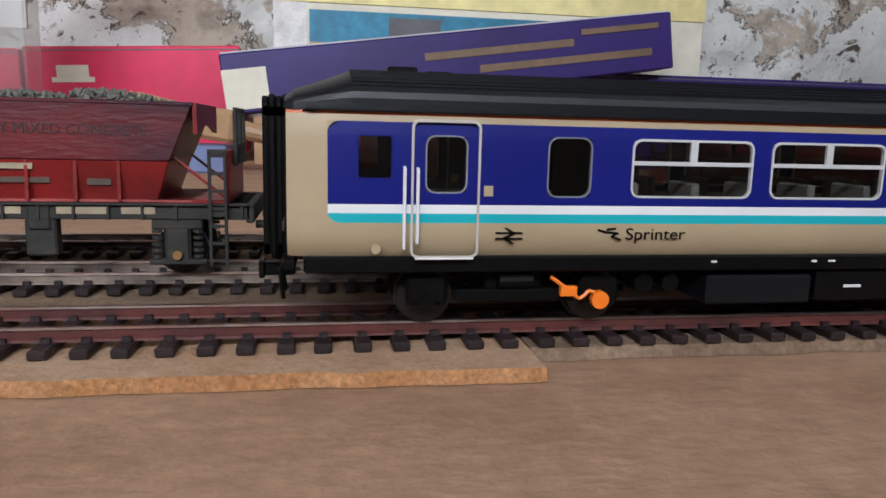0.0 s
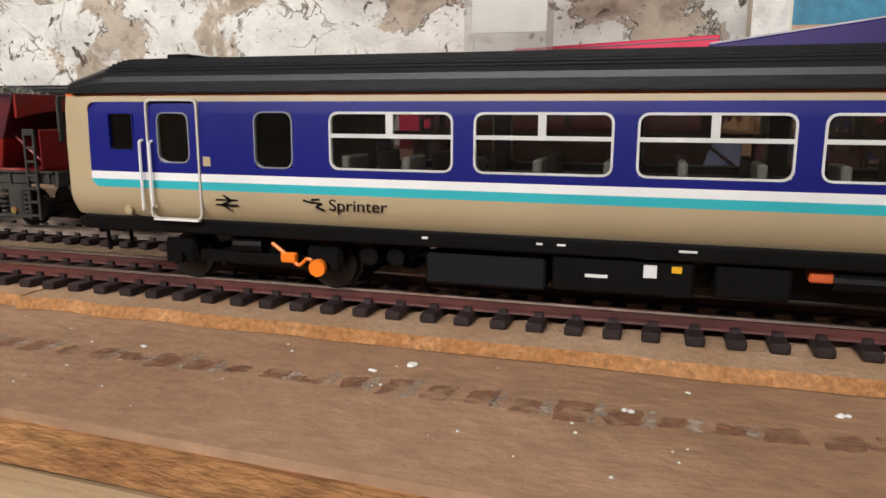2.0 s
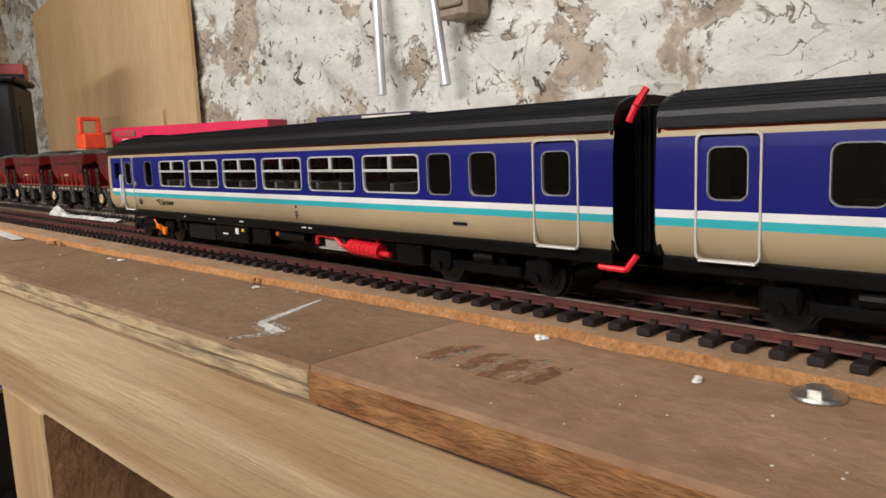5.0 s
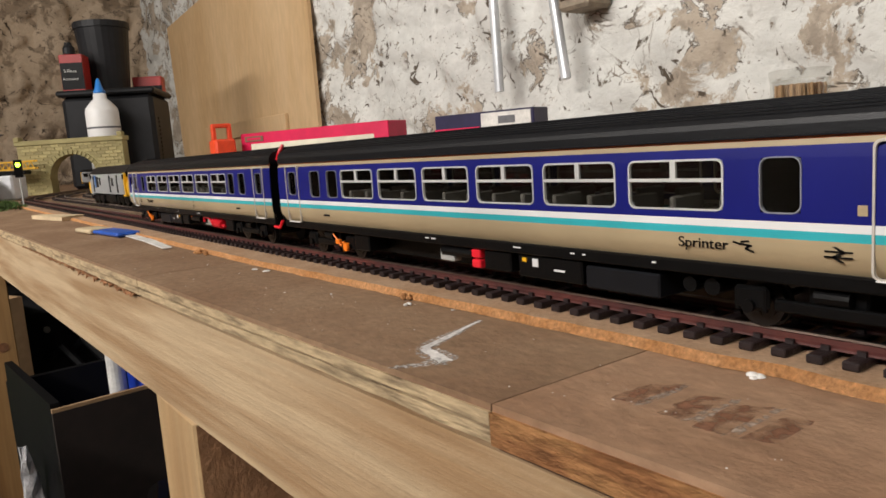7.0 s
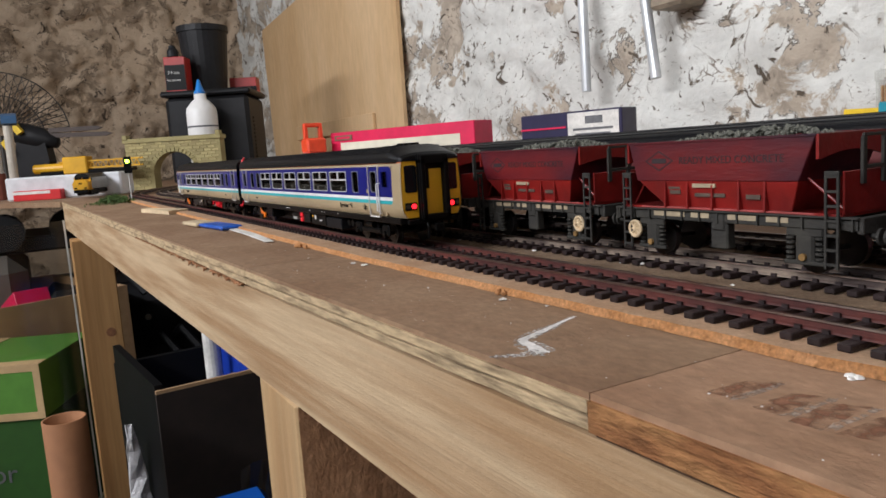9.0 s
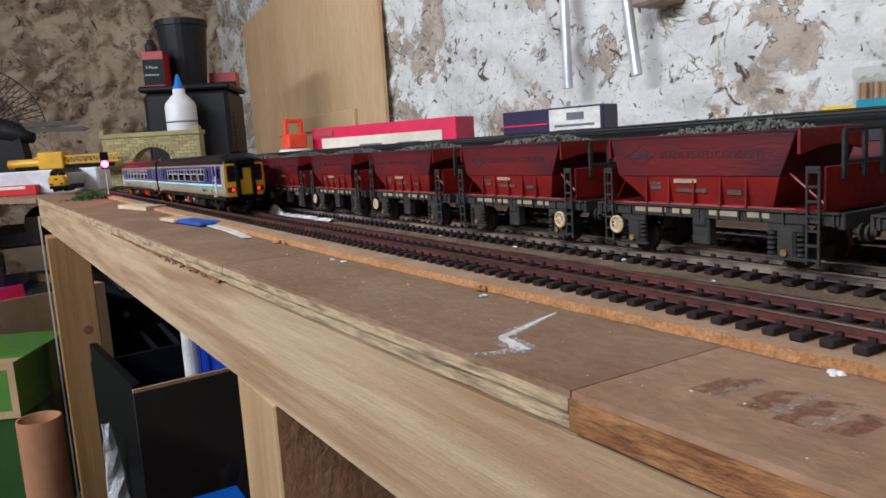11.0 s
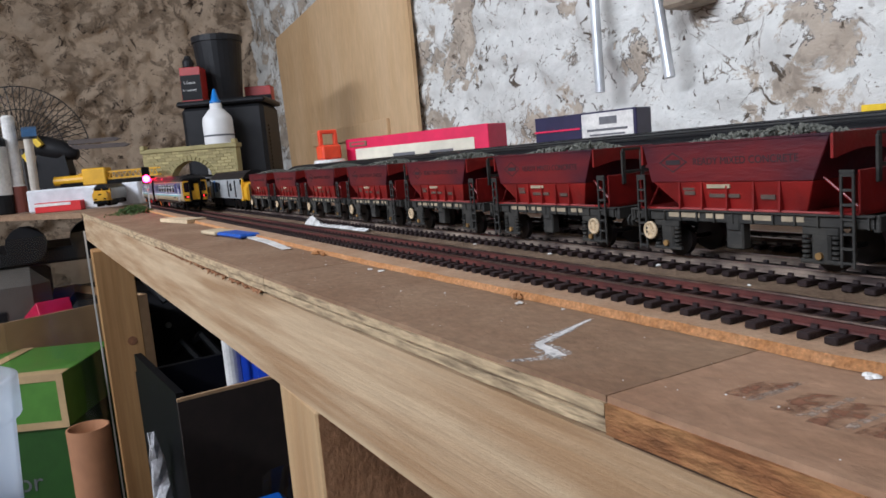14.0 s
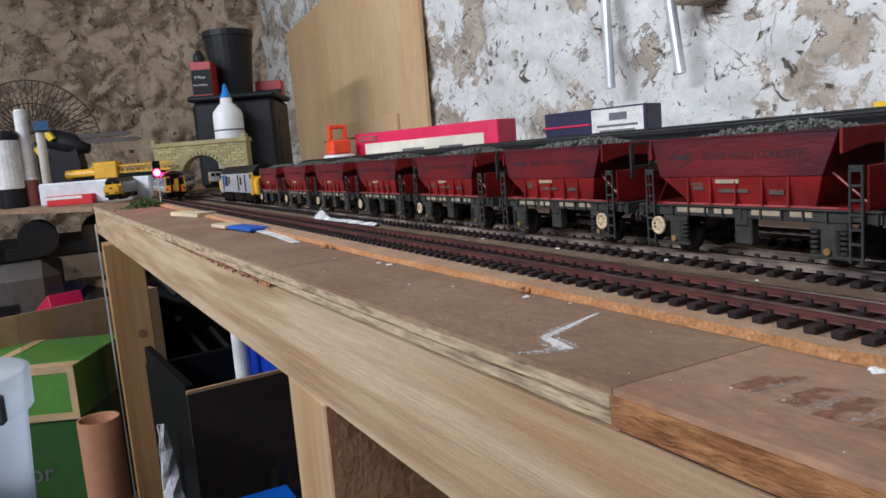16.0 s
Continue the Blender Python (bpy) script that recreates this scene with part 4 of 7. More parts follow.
    for c in (43.0, CAR_L - 43.0):
        for d in (-18.0, 18.0):
            bm = bmesh.new()
            for s in (-1, 1):
                for r, y0, y1 in ((5.5, 7.4, 9.6), (6.1, 6.7, 7.4), (3.9, 9.5, 9.9)):
                    rod(bm, (0, s * y0, 0), (0, s * y1, 0), r, 20)
            rod(bm, (0, -13.5, 0), (0, 13.5, 0), 1.0, 8)
            for k in range(3):
                a = k * math.tau / 3
                for s in (-1, 1):
                    rod(bm, (2.6 * math.cos(a), s * 9.8, 2.6 * math.sin(a)), (2.6 * math.cos(a), s * 10.1, 2.6 * math.sin(a)), 0.5, 6)
            m = Matrix.Translation((X(c + d) * 0.001, 0, RUN + 0.0055))
            wheels.append((part("wheelset", bm, STEEL, t, "dark steel wheelset", mm=True, m=m), m))
    return t, wheels


car_a, wheels_a = railcar(False, "blue and cream model railcar with turquoise stripe and dark roof")
car_b, wheels_b = railcar(True, "blue and cream railcar, yellow cab end, lit red tail lamps")
# red coupling cables between the cars
bm = bmesh.new()
pipe(bm, [(296, -9, 20), (300, -15.6, 18.2), (307, -15.8, 18.0), (309.5, -15.2, 21.5)], 0.75, 8)
part("coupling_cable", bm, RED_PART, car_a, "bright red coupling cable", mm=True)
bm = bmesh.new()
pipe(bm, [(306.5, -13.5, 51.5), (308, -13.0, 55.0), (309.5, -11.0, 58.8)], 0.9, 8)
part("coupling_cable", bm, RED_PART, car_a, "bright red coupling cable", mm=True)
GAP = 0.0105


def front_at(t):
    """How far left the front end of the set has gone by t seconds."""
    rows = [(0, -0.3486), (0.5, -0.2737), (1, -0.2064), (1.5, -0.1368), (2.0, -0.0668), (2.5, 0.0031), (3.0, 0.0745), (3.5, 0.1455), (4.5, 0.2849), (7, 0.6326), (7.5, 0.7037), (8, 0.7750), (9, 0.9150), (11.5, 1.2800), (13, 1.4950), (14.5, 1.7150), (16, 1.9400)]
    return float(np.interp(t, [r[0] for r in rows], [r[1] for r in rows]))


def car_pose(s_end):
    """Where a car stands whose left end has gone s_end; both bogies keep to the track."""
    a, _ = on_line(LINE["front"], s_end - 0.0430)
    b, _ = on_line(LINE["front"], s_end - 0.2620)
    h = math.atan2(b.y - a.y, b.x - a.x)
    p = a - Vector((math.cos(h), math.sin(h), 0)) * 0.0430
    return pose(p.x, p.y, 0, 0, 0, math.degrees(h))


def motions():
    times = [0.25 * k for k in range(65)]
    walk(car_a, [(t, car_pose(front_at(t))) for t in times])
    walk(car_b, [(t, car_pose(front_at(t) - CAR_L * 0.001 - GAP)) for t in times])
    for wheels in (wheels_a, wheels_b):
        for ob, m in wheels:
            rows = []
            for k in range(481):
                t = k / 30
                turn = -(front_at(t) - front_at(0)) / 0.0055
                rows.append((t, m @ Matrix.Rotation(turn, 4, "Y")))
            walk(ob, rows)
    walk(shutter, SHUTTER_ROWS)


# ---- the goods train ----
WAGON_RED = mat("weathered_red_paint", (0.21, 0.009, 0.007), 0.40, vary=0.12, scale=140, color2=(0.085, 0.005, 0.005), mix=0.50, scale2=34, bump=0.12, bscale=500, obrand=0.06)
WAGON_TOP = mat("sooty_red_paint", (0.135, 0.007, 0.008), 0.42, vary=0.05, scale=140, color2=(0.016, 0.006, 0.015), mix=0.42, scale2=24, stretch=(0.4, 1, 1.3), bump=0.15, bscale=500, obrand=0.08)
FRAME_GREY = mat("dirty_frame_grey", (0.020, 0.0185, 0.0155), 0.75, vary=0.2, scale=200, color2=(0.034, 0.031, 0.024), mix=0.56, scale2=60, bump=0.3, bscale=500)
BRASS = mat("dull_brass", (0.45, 0.27, 0.10), 0.45, metal=0.6, vary=0.15, scale=200)
HANDWHEEL = mat("cream_handwheel", (0.60, 0.46, 0.28), 0.6, vary=0.15, scale=200)
GRAVEL = mat("grey_green_gravel", (0.15, 0.15, 0.125), 0.95, vary=0.35, scale=700, color2=(0.11, 0.11, 0.09), mix=0.5, scale2=300, bump=0.5, bscale=900)
STENCIL = mat("pale_stencil", (0.36, 0.29, 0.19), 0.7, vary=0.2, scale=200)
SOOT = mat("black_lettering", (0.02, 0.012, 0.014), 0.6, vary=0.1, scale=100)
DARKLINE = mat("dark_panel", (0.085, 0.055, 0.04), 0.6, vary=0.2, scale=200)


def hopper_wagon(wheel_x=-38.4):
    """A four-wheel hopper wagon with its middle at x = 0; z counts from the board."""
    t = thing("hopper_wagon", "weathered red model hopper wagon loaded with gravel", "model wagon", "hopper wagons")
    L, W = 46.0, 17.3

    # hopper: the upper band stands upright, the lower sheets lean in and slope up to the ends
    CREASE, TOPZ = 37.2, 51.7

    def shell(lo, hi, z0, z1, m, name, label=""):
        (xa0, xa1, ya), (xb0, xb1, yb) = lo, hi
        bm = bmesh.new()
        vlo = [bm.verts.new(p) for p in ((xa0, -ya, z0), (xa1, -ya, z0), (xa1, ya, z0), (xa0, ya, z0))]
        vhi = [bm.verts.new(p) for p in ((xb0, -yb, z1), (xb1, -yb, z1), (xb1, yb, z1), (xb0, yb, z1))]
        for k in range(4):
            bm.faces.new((vlo[k], vlo[(k + 1) % 4], vhi[(k + 1) % 4], vhi[k]))
        bm.faces.new(vlo[::-1])
        bm.faces.new(vhi)
        bmesh.ops.bevel(bm, geom=bm.edges[:], offset=0.25, segments=1, affect="EDGES")
        return part(name, bm, m, t, label, mm=True)
    shell((-37.5, 31.0, W), (-41.5, 36.7, W), CREASE, TOPZ - 0.6, WAGON_TOP, "hopper_top", "soot-darkened upper hopper")
    shell((-24.3, 27.6, W - 1.9), (-37.0, 30.8, W - 0.3), 27.4, CREASE, WAGON_RED, "hopper_bottom", "red lower hopper leaning inwards")
    for x in (-23.5, -13.0, -2.0, 9.0, 19.0):
        for q in (-1, 1):
            bm = prism(bmesh.new(), [(q * (W - 2.2), 27.4), (q * (W + 0.3), 27.4), (q * (W + 0.2), 29.0), (q * (W - 0.1), CREASE), (q * (W - 1.2), CREASE)], "x", x - 0.4, x + 0.4)
            part("hopper_rib", bm, WAGON_RED, t, mm=True)
    bm = bmesh.new()
    for s in (-1, 1):
        box(bm, -41.8, 37.0, *sorted((s * (W - 0.5), s * (W + 0.25))), TOPZ - 0.9, TOPZ, 0.2)
    for x in (-41.8, 36.2):
        box(bm, x, x + 0.8, -W + 0.5, W - 0.5, TOPZ - 0.9, TOPZ, 0.2)
    part("rim", bm, WAGON_TOP, t, mm=True)
    # upright end aprons with an arched cut below, end plates on the chassis, posts and struts
    for s in (-1, 1):
        x = 37.3 if s > 0 else -42.1
        arch = [(-W + 1.2 + (2 * W - 2.4) * k / 12, 44.0 + 2.2 * math.sin(math.pi * k / 12)) for k in range(13)]
        bm = prism(bmesh.new(), [(-W, 44.0)] + arch + [(W, 44.0), (W, TOPZ - 0.2), (-W, TOPZ - 0.2)], "x", x - 0.5, x + 0.5)
        bmesh.ops.triangulate(bm, faces=[f for f in bm.faces if len(f.verts) > 4])
        part("end_apron", bm, WAGON_RED, t, "red upright hopper end", mm=True)
        bm = box(bmesh.new(), *sorted((s * 44.4, s * 45.2)), -W + 1, W - 1, 27.4, 40.2, 0.2)
        box(bm, *sorted((s * 25, s * 45)), -W + 0.6, W - 0.6, 26.6, 27.6, 0.1)
        part("end_panel", bm, WAGON_RED, t, "red end panel", mm=True)
        for y in (-12.5, 12.5):
            part("strut", pipe(bmesh.new(), [(s * 43.5, y, 28), (s * 33.5 - 3.0, y, 38.5)], 0.42, 6), WAGON_RED, t, mm=True)
        for y in (-8.0, 2.5, 12.5):
            part("end_post", box(bmesh.new(), *sorted((s * 45.3, s * 46.3)), y - 1.0, y + 1.0, 36.0, 50.0, 0.15), FRAME_GREY, t, "dark end post", mm=True)
        part("end_rail", box(bmesh.new(), *sorted((s * 45.35, s * 46.2)), -8.0, 13.0, 40.4, 41.6, 0.15), FRAME_GREY, t, mm=True)
        part("end_rail", box(bmesh.new(), *sorted((s * 45.35, s * 46.2)), -8.4, 13.2, 50.0, 51.0, 0.15), FRAME_GREY, t, mm=True)
    bm = bmesh.new()
    for s in (-1, 1):
        box(bm, -50, 50, *sorted((s * 15.0, s * 16.4)), 22.6, 26.7, 0.25)
        box(bm, -50, 50, *sorted((s * 14.6, s * 17.4)), 26.2, 26.8, 0.1)
        for x in range(-48, 49, 8):
            box(bm, x - 0.3, x + 0.3, *sorted((s * 16.2, s * 17.2)), 22.6, 26.4)
        box(bm, *sorted((s * 49.0, s * 51.0)), -16.4, 16.4, 21.8, 26.8, 0.3)
        for y in (-11.5, 11.5):
            rod(bm, (s * 51, y, 21.0), (s * 53.6, y, 21.0), 1.1, 8)
            rod(bm, (s * 53.0, y, 21.0), (s * 53.8, y, 21.0), 2.6, 12)
    part("chassis", bm, FRAME_GREY, t, "dirty grey chassis", mm=True)
    # springs and axle boxes, a hanging valve box
    for x in (-32, 32):
        for s in (-1, 1):
            bm = bmesh.new()
            y = sorted((s * 14.4, s * 16.0))
            box(bm, x - 6.2, x + 6.2, *y, 20.0, 22.8, 0.4)
            box(bm, x - 3.2, x + 3.2, *y, 11.2, 21.0, 0.8)
            for d in (-5.0, 5.0):
                for k in range(5):
                    rod(bm, (x + d, s * 15.3, 12.8 + k * 1.6), (x + d, s * 15.3, 13.6 + k * 1.6), 1.3, 10)
            box(bm, x - 7.0, x + 7.0, *y, 11.0, 12.4, 0.3)
            part("axle_box", bm, FRAME_GREY, t, "grey sprung axle box", mm=True)
    bm = bmesh.new()
    box(bm, -3.6, 3.6, -16.2, -12, 13.4, 22.8, 0.5)
    box(bm, -2.6, 2.6, -16.8, -15, 20.0, 26.0, 0.4)
    part("valve_box", bm, FRAME_GREY, t, "grey hanging valve box", mm=True)
    for x in (-32, 32):
        for s in (-1, 1):
            part("axle_cap", rod(bmesh.new(), (x, s * 15.5, 13.6), (x, s * 17.0, 13.6), 1.15, 12), BRASS, t, "dull brass axle cap", mm=True)
    for s in (-1, 1):
        bm = bmesh.new()
        x = s * 42.4
        for d in (-1.9, 1.9):
            box(bm, x + d - 0.4, x + d + 0.4, -18.4, -17.6, 11.0, 39.8, 0.1)
        for k in range(7):
            box(bm, x - 1.9, x + 1.9, -18.3, -17.7, 12.0 + 4.4 * k, 12.8 + 4.4 * k)
        box(bm, x - 2.3, x + 2.3, -18.4, -17.6, 39.2, 40.4, 0.1)
        box(bm, x - 1.5, x + 1.5, -17.7, -16.2, 23.5, 25.5)
        part("ladder", bm, FRAME_GREY, t, "grey end ladder", mm=True)
    bm = bmesh.new()
    c = (wheel_x, -17.3, 18.5)
    rod(bm, (c[0], -16.4, c[2]), (c[0], -18.6, c[2]), 0.7, 8)
    for k in range(16):
        a, b = k * math.tau / 16, (k + 1) * math.tau / 16
        rod(bm, (c[0] + 3.0 * math.cos(a), -18.2, c[2] + 3.0 * math.sin(a)), (c[0] + 3.0 * math.cos(b), -18.2, c[2] + 3.0 * math.sin(b)), 0.62, 6)
    for k in range(4):
        a = k * math.pi / 4
        rod(bm, (c[0] - 2.8 * math.cos(a), -18.1, c[2] - 2.8 * math.sin(a)), (c[0] + 2.8 * math.cos(a), -18.1, c[2] + 2.8 * math.sin(a)), 0.42, 6)
    rod(bm, (c[0], -17.7, c[2]), (c[0], -18.0, c[2]), 2.9, 16)
    part("brake_wheel", bm, HANDWHEEL, t, "cream brake handwheel", mm=True)
    for x in (-32, 32):
        bm = bmesh.new()
        for s in (-1, 1):
            rod(bm, (x, s * 7.2, 14.2), (x, s * 9.6, 14.2), 6.6, 20)
        rod(bm, (x, -14, 14.2), (x, 14, 14.2), 0.9, 8)
        part("wheelset", bm, STEEL, t, mm=True)
    # load of small stones
    bm = bmesh.new()
    rs = random.Random(5)
    for k in range(360):
        x, y = rs.uniform(-38, 33), rs.uniform(-15.5, 15.5)
        hump = 1.6 + 2.6 * math.exp(-((x - 12) / 14) ** 2) + 1.6 * math.exp(-((x + 12) / 9) ** 2) - 2.4 * (abs(x) / 38) ** 4 - 0.010 * y * y
        r = rs.uniform(0.7, 1.5)
        z = 50.2 + hump * rs.uniform(0.8, 1.1)
        q = Euler((rs.uniform(0, 3), rs.uniform(0, 3), rs.uniform(0, 3))).to_matrix()
        v = [bm.verts.new(Vector((x, y, z)) + q @ Vector(p) * r) for p in ((1, 0, 0), (-1, 0.1, 0), (0, 0.8, 0.1), (0, -0.9, 0), (0, 0, 0.8), (0.1, 0, -0.8))]
        for a in ((0, 2, 4), (2, 1, 4), (1, 3, 4), (3, 0, 4), (2, 0, 5), (1, 2, 5), (3, 1, 5), (0, 3, 5)):
            bm.faces.new([v[i] for i in a])
    tagged(part("gravel_load", bm, GRAVEL, t, "heaped grey gravel", mm=True), kind="stuff")
    part("load_bed", box(bmesh.new(), -40.2, 35.4, -16.4, 16.4, 50.2, 51.2), GRAVEL, t, mm=True)
    # markings on the near side
    y = -(W + 0.06)
    bm = bmesh.new()
    c = -26.0
    d0, d1 = [(c - 7.0, 44.6), (c, 48.4), (c + 7.0, 44.6), (c, 40.8)], [(c - 6.1, 44.6), (c, 47.9), (c + 6.1, 44.6), (c, 41.3)]
    ring(bm, d0, d1, y - 0.05, y + 0.1)
    box(bm, c - 3.6, c + 3.6, y - 0.05, y + 0.1, 43.7, 45.5)
    part("diamond_sign", bm, SOOT, t, "faded black diamond sign", mm=True)
    letters("lettering", "READY MIXED CONCRETE", 0.0036, SOOT, t, pose(-0.0165, y * 0.001, 0.0434, 90, 0, 0), "faded black lettering")
    bm = bmesh.new()
    y2 = -(W + 0.1)
    box(bm, -10.5, -0.5, y2 + 0.15, y2 + 1.6, 34.9, 36.3)
    part("maker_plate", bm, STENCIL, t, "pale plate with writing too small to read", mm=True)
    bm = bmesh.new()
    for x0, x1, z0, z1 in ((-22.3, -16.8, 34.2, 35.9), (-21.6, -16.6, 32.4, 33.8), (-10, 3, 31.6, 32.9), (11.5, 17.0, 31.2, 32.7)):
        box(bm, x0, x1, y2 + 0.75, y2 + 2.4, z0, z1)
    part("data_panel", bm, DARKLINE, t, "dark data panels", mm=True)
    for x0, x1 in ((-30, -25), (-24, -15), (-12, -4), (4, 16), (19, 27)):
        part("stencil_bar", box(bmesh.new(), x0, x1, -16.55, -16.35, 24.0, 25.8), STENCIL, t, "worn cream stencil bar", mm=True)
    part("floor_lip", box(bmesh.new(), -36, 36, -16.9, 16.9, 26.9, 27.6, 0.15), mat("pinkish_worn_red", (0.30, 0.055, 0.05), 0.6, vary=0.2, scale=150), t, mm=True)
    return t


wagon = hopper_wagon()
TURNED = 7
MID = LINE["middle"]
centres = [0.503 - 0.1090 * k for k in range(13)]
wagon.matrix_basis = pose(centres[0], MID, 0)
turned = hopper_wagon(36.5)
turned.matrix_basis = pose(centres[TURNED], MID, 0)
for k, x in enumerate(centres):
    if k not in (0, TURNED):
        copy_thing(wagon, pose(x, MID, 0))

# grey locomotive at the head of the wagons
LOCO_GREY = mat("loco_grey_paint", (0.31, 0.32, 0.32), 0.4, vary=0.06, scale=80)
LOCO_BLUE = mat("loco_blue_panel", (0.05, 0.14, 0.33), 0.4, vary=0.06, scale=80)


def locomotive(name, label, body_mat, length=246.0):
    t = thing(name, label, "model locomotive", "model locomotives")
    H = length / 2
    sec = [(-17.5, 22), (-17.8, 40), (-16.5, 47), (-11, 54), (-5, 57), (5, 57), (11, 54), (16.5, 47), (17.8, 40), (17.5, 22)]
    bm = bmesh.new()
    prism(bm, sec[:3] + sec[-3:], "x", -H + 24, H - 24)
    part("body", bm, body_mat, t, mm=True)
    bm = bmesh.new()
    prism(bm, sec[2:-2], "x", -H + 16, H - 16)
    part("roof", bm, ROOF, t, "dark grey roof", mm=True)
    for s in (-1, 1):
        bm = bmesh.new()
        nose = [(-15.5, 20), (-16.5, 30), (-16, 38), (-11, 42), (11, 42), (16, 38), (16.5, 30), (15.5, 20)]
        prism(bm, nose, "x", *sorted((s * (H - 20), s * H)))
        bmesh.ops.bevel(bm, geom=bm.edges[:], offset=1.6, segments=2, affect="EDGES")
        n = part("nose", bm, YELLOW, t, "rounded yellow nose", mm=True)
        bm = bmesh.new()
        for y in (-10, 10):
            box(bm, *sorted((s * (H - 0.6), s * (H + 0.4))), y - 3, y + 3, 23, 26, 0.3)
        box(bm, *sorted((s * (H - 0.6), s * (H + 0.4))), -3.5, 3.5, 33, 36, 0.3)
        part("lamp_panel", bm, BLACK, n, mm=True)
        bm = bmesh.new()
        prism(bm, [(-17.4, 20), (-17.7, 40), (-16, 48), (16, 48), (17.7, 40), (17.4, 20)], "x", *sorted((s * (H - 32), s * (H - 19))))
        part("cab", bm, YELLOW if s > 0 else body_mat, t, mm=True)
        bm = bmesh.new()
        box(bm, *sorted((s * (H - 19.2), s * (H - 18.4))), -15, -1, 43, 49, 0.3)
        box(bm, *sorted((s * (H - 19.2), s * (H - 18.4))), 1, 15, 43, 49, 0.3)
        for y in (-1, 1):
            box(bm, *sorted((s * (H - 29), s * (H - 22))), *sorted((y * 17.2, y * 17.9)), 40, 46, 0.2)
        part("cab_window", bm, BLACK, t, "dark cab windows", mm=True)
        bm = bmesh.new()
        c = s * (H - 52)
        box(bm, c - 32, c + 32, -14.5, 14.5, 11.5, 20, 0.8)
        for x in (-24, 0, 24):
            for y in (-1, 1):
                rod(bm, (c + x, y * 7, RUN * 1000 + 6.2), (c + x, y * 14.9, RUN * 1000 + 6.2), 6.2, 16)
        part("bogie", bm, BLACK, t, "black three-axle bogie", mm=True)
        bm = box(bmesh.new(), *sorted((s * (H - 6), s * (H + 3.5))), -14, 14, 14.5, 20.5, 0.6)
        part("buffer_beam", bm, BLACK, t, mm=True)
    bm = box(bmesh.new(), -30, 30, -14, 14, 11, 22, 0.8)
    part("fuel_tank", bm, BLACK, t, mm=True)
    bm = bmesh.new()
    for x0, x1, z0, z1 in ((-60, -47, 30, 44), (-40, -32, 33, 43), (20, 26, 24, 45), (34, 44, 32, 42), (62, 68, 24, 45), (-82, -76, 24, 45)):
        box(bm, x0, x1, -18.1, -17.5, z0, z1, 0.1)
    part("grille", bm, BOX_GREY, t, "dark side grilles and doors", mm=True)
    bm = box(bmesh.new(), -72, -62, -18.15, -17.5, 30, 46, 0.1)
    part("side_panel", bm, LOCO_BLUE, t, "blue side panel", mm=True)
    return t


lo = locomotive("locomotive", "light grey model locomotive with yellow nose and dark roof", LOCO_GREY)
lo.matrix_basis = pose(-0.994, MID, 0)

# dark-roofed coaches on the rear line
COACH = mat("dull_maroon_coach", (0.10, 0.02, 0.02), 0.5, vary=0.1, scale=80)


def coach():
    t = thing("coach", "dark model coach with ribbed black roof", "model coach", "dark-roofed coaches")
    bm = box(bmesh.new(), -148, 148, -17.5, 17.5, 20, 46, 0.8)
    part("body", bm, COACH, t, mm=True)
    sec = [(17.8 * math.cos(radians(a)), 45.6 + 11.6 * math.sin(radians(a)) ** 0.8) for a in range(0, 181, 15)]
    bm = prism(bmesh.new(), sec, "x", -150, 150)
    r = part("roof", bm, ROOF, t, "black roof", mm=True)
    bm = bmesh.new()
    for k in range(2, 11):
        a = radians(15 * k + 7)
        y, z = 17.8 * math.cos(a), 45.6 + 11.6 * math.sin(a) ** 0.8
        box(bm, -149, 149, y - 0.25, y + 0.25, z - 0.3, z + 0.25)
    part("roof_rib", bm, ROOF, r, mm=True)
    for s in (-1, 1):
        bm = bmesh.new()
        box(bm, s * 106 - 20, s * 106 + 20, -13, 13, 11, 20, 0.6)
        for d in (-17, 17):
            for y in (-1, 1):
                rod(bm, (s * 106 + d, y * 7, 13.7), (s * 106 + d, y * 9.6, 13.7), 6.2, 16)
        box(bm, *sorted((s * 148, s * 154.5)), -9, 9, 22, 50, 0.6)
        part("bogie", bm, BLACK, t, mm=True)
    return t


co = coach()
co.matrix_basis = pose(-0.131, LINE["rear"], 0)
for x in (-0.429, -0.727):
    copy_thing(co, pose(x, LINE["rear"], 0))
track("rear", -0.62, 1.9, RAIL_GREY, RAIL_TOP, "model railway track carrying dark coaches")


# ---- scenery at the far end ----
STONE_PAPER = mat("printed_stone_card", (0.36, 0.31, 0.14), 0.8, vary=0.12, scale=60, color2=(0.27, 0.23, 0.10), mix=0.5, scale2=15)
# bridge portal: courses of stone laid as pieces
pt = thing("bridge_portal", "olive stone model bridge portal with one arch", "model bridge", at=pose(-2.115, 0.262, 0, 0, 0, 63.0))
PW, PH, AW, AH = 0.254, 0.138, 0.114, 0.098
bm = bmesh.new()
arch = [(PW * 0.5 + AW / 2 * math.cos(radians(a)), AH - AW / 2 + AW / 2 * math.sin(radians(a))) for a in range(0, 181, 12)]
outline = [(0, 0), (PW * 0.5 - AW / 2, 0)] + [p for p in arch[::-1]] + [(PW * 0.5 + AW / 2, 0), (PW, 0), (PW, PH - 0.012), (0, PH - 0.012)]
n_out = len(outline)
va = [bm.verts.new((x, 0.0, z)) for x, z in outline]
vb = [bm.verts.new((x, 0.05, z)) for x, z in outline]
for k in range(n_out):
    bm.faces.new((va[k], va[(k + 1) % n_out], vb[(k + 1) % n_out], vb[k]))
for v in (va, vb):
    bm.faces.new(v)
bm.normal_update()
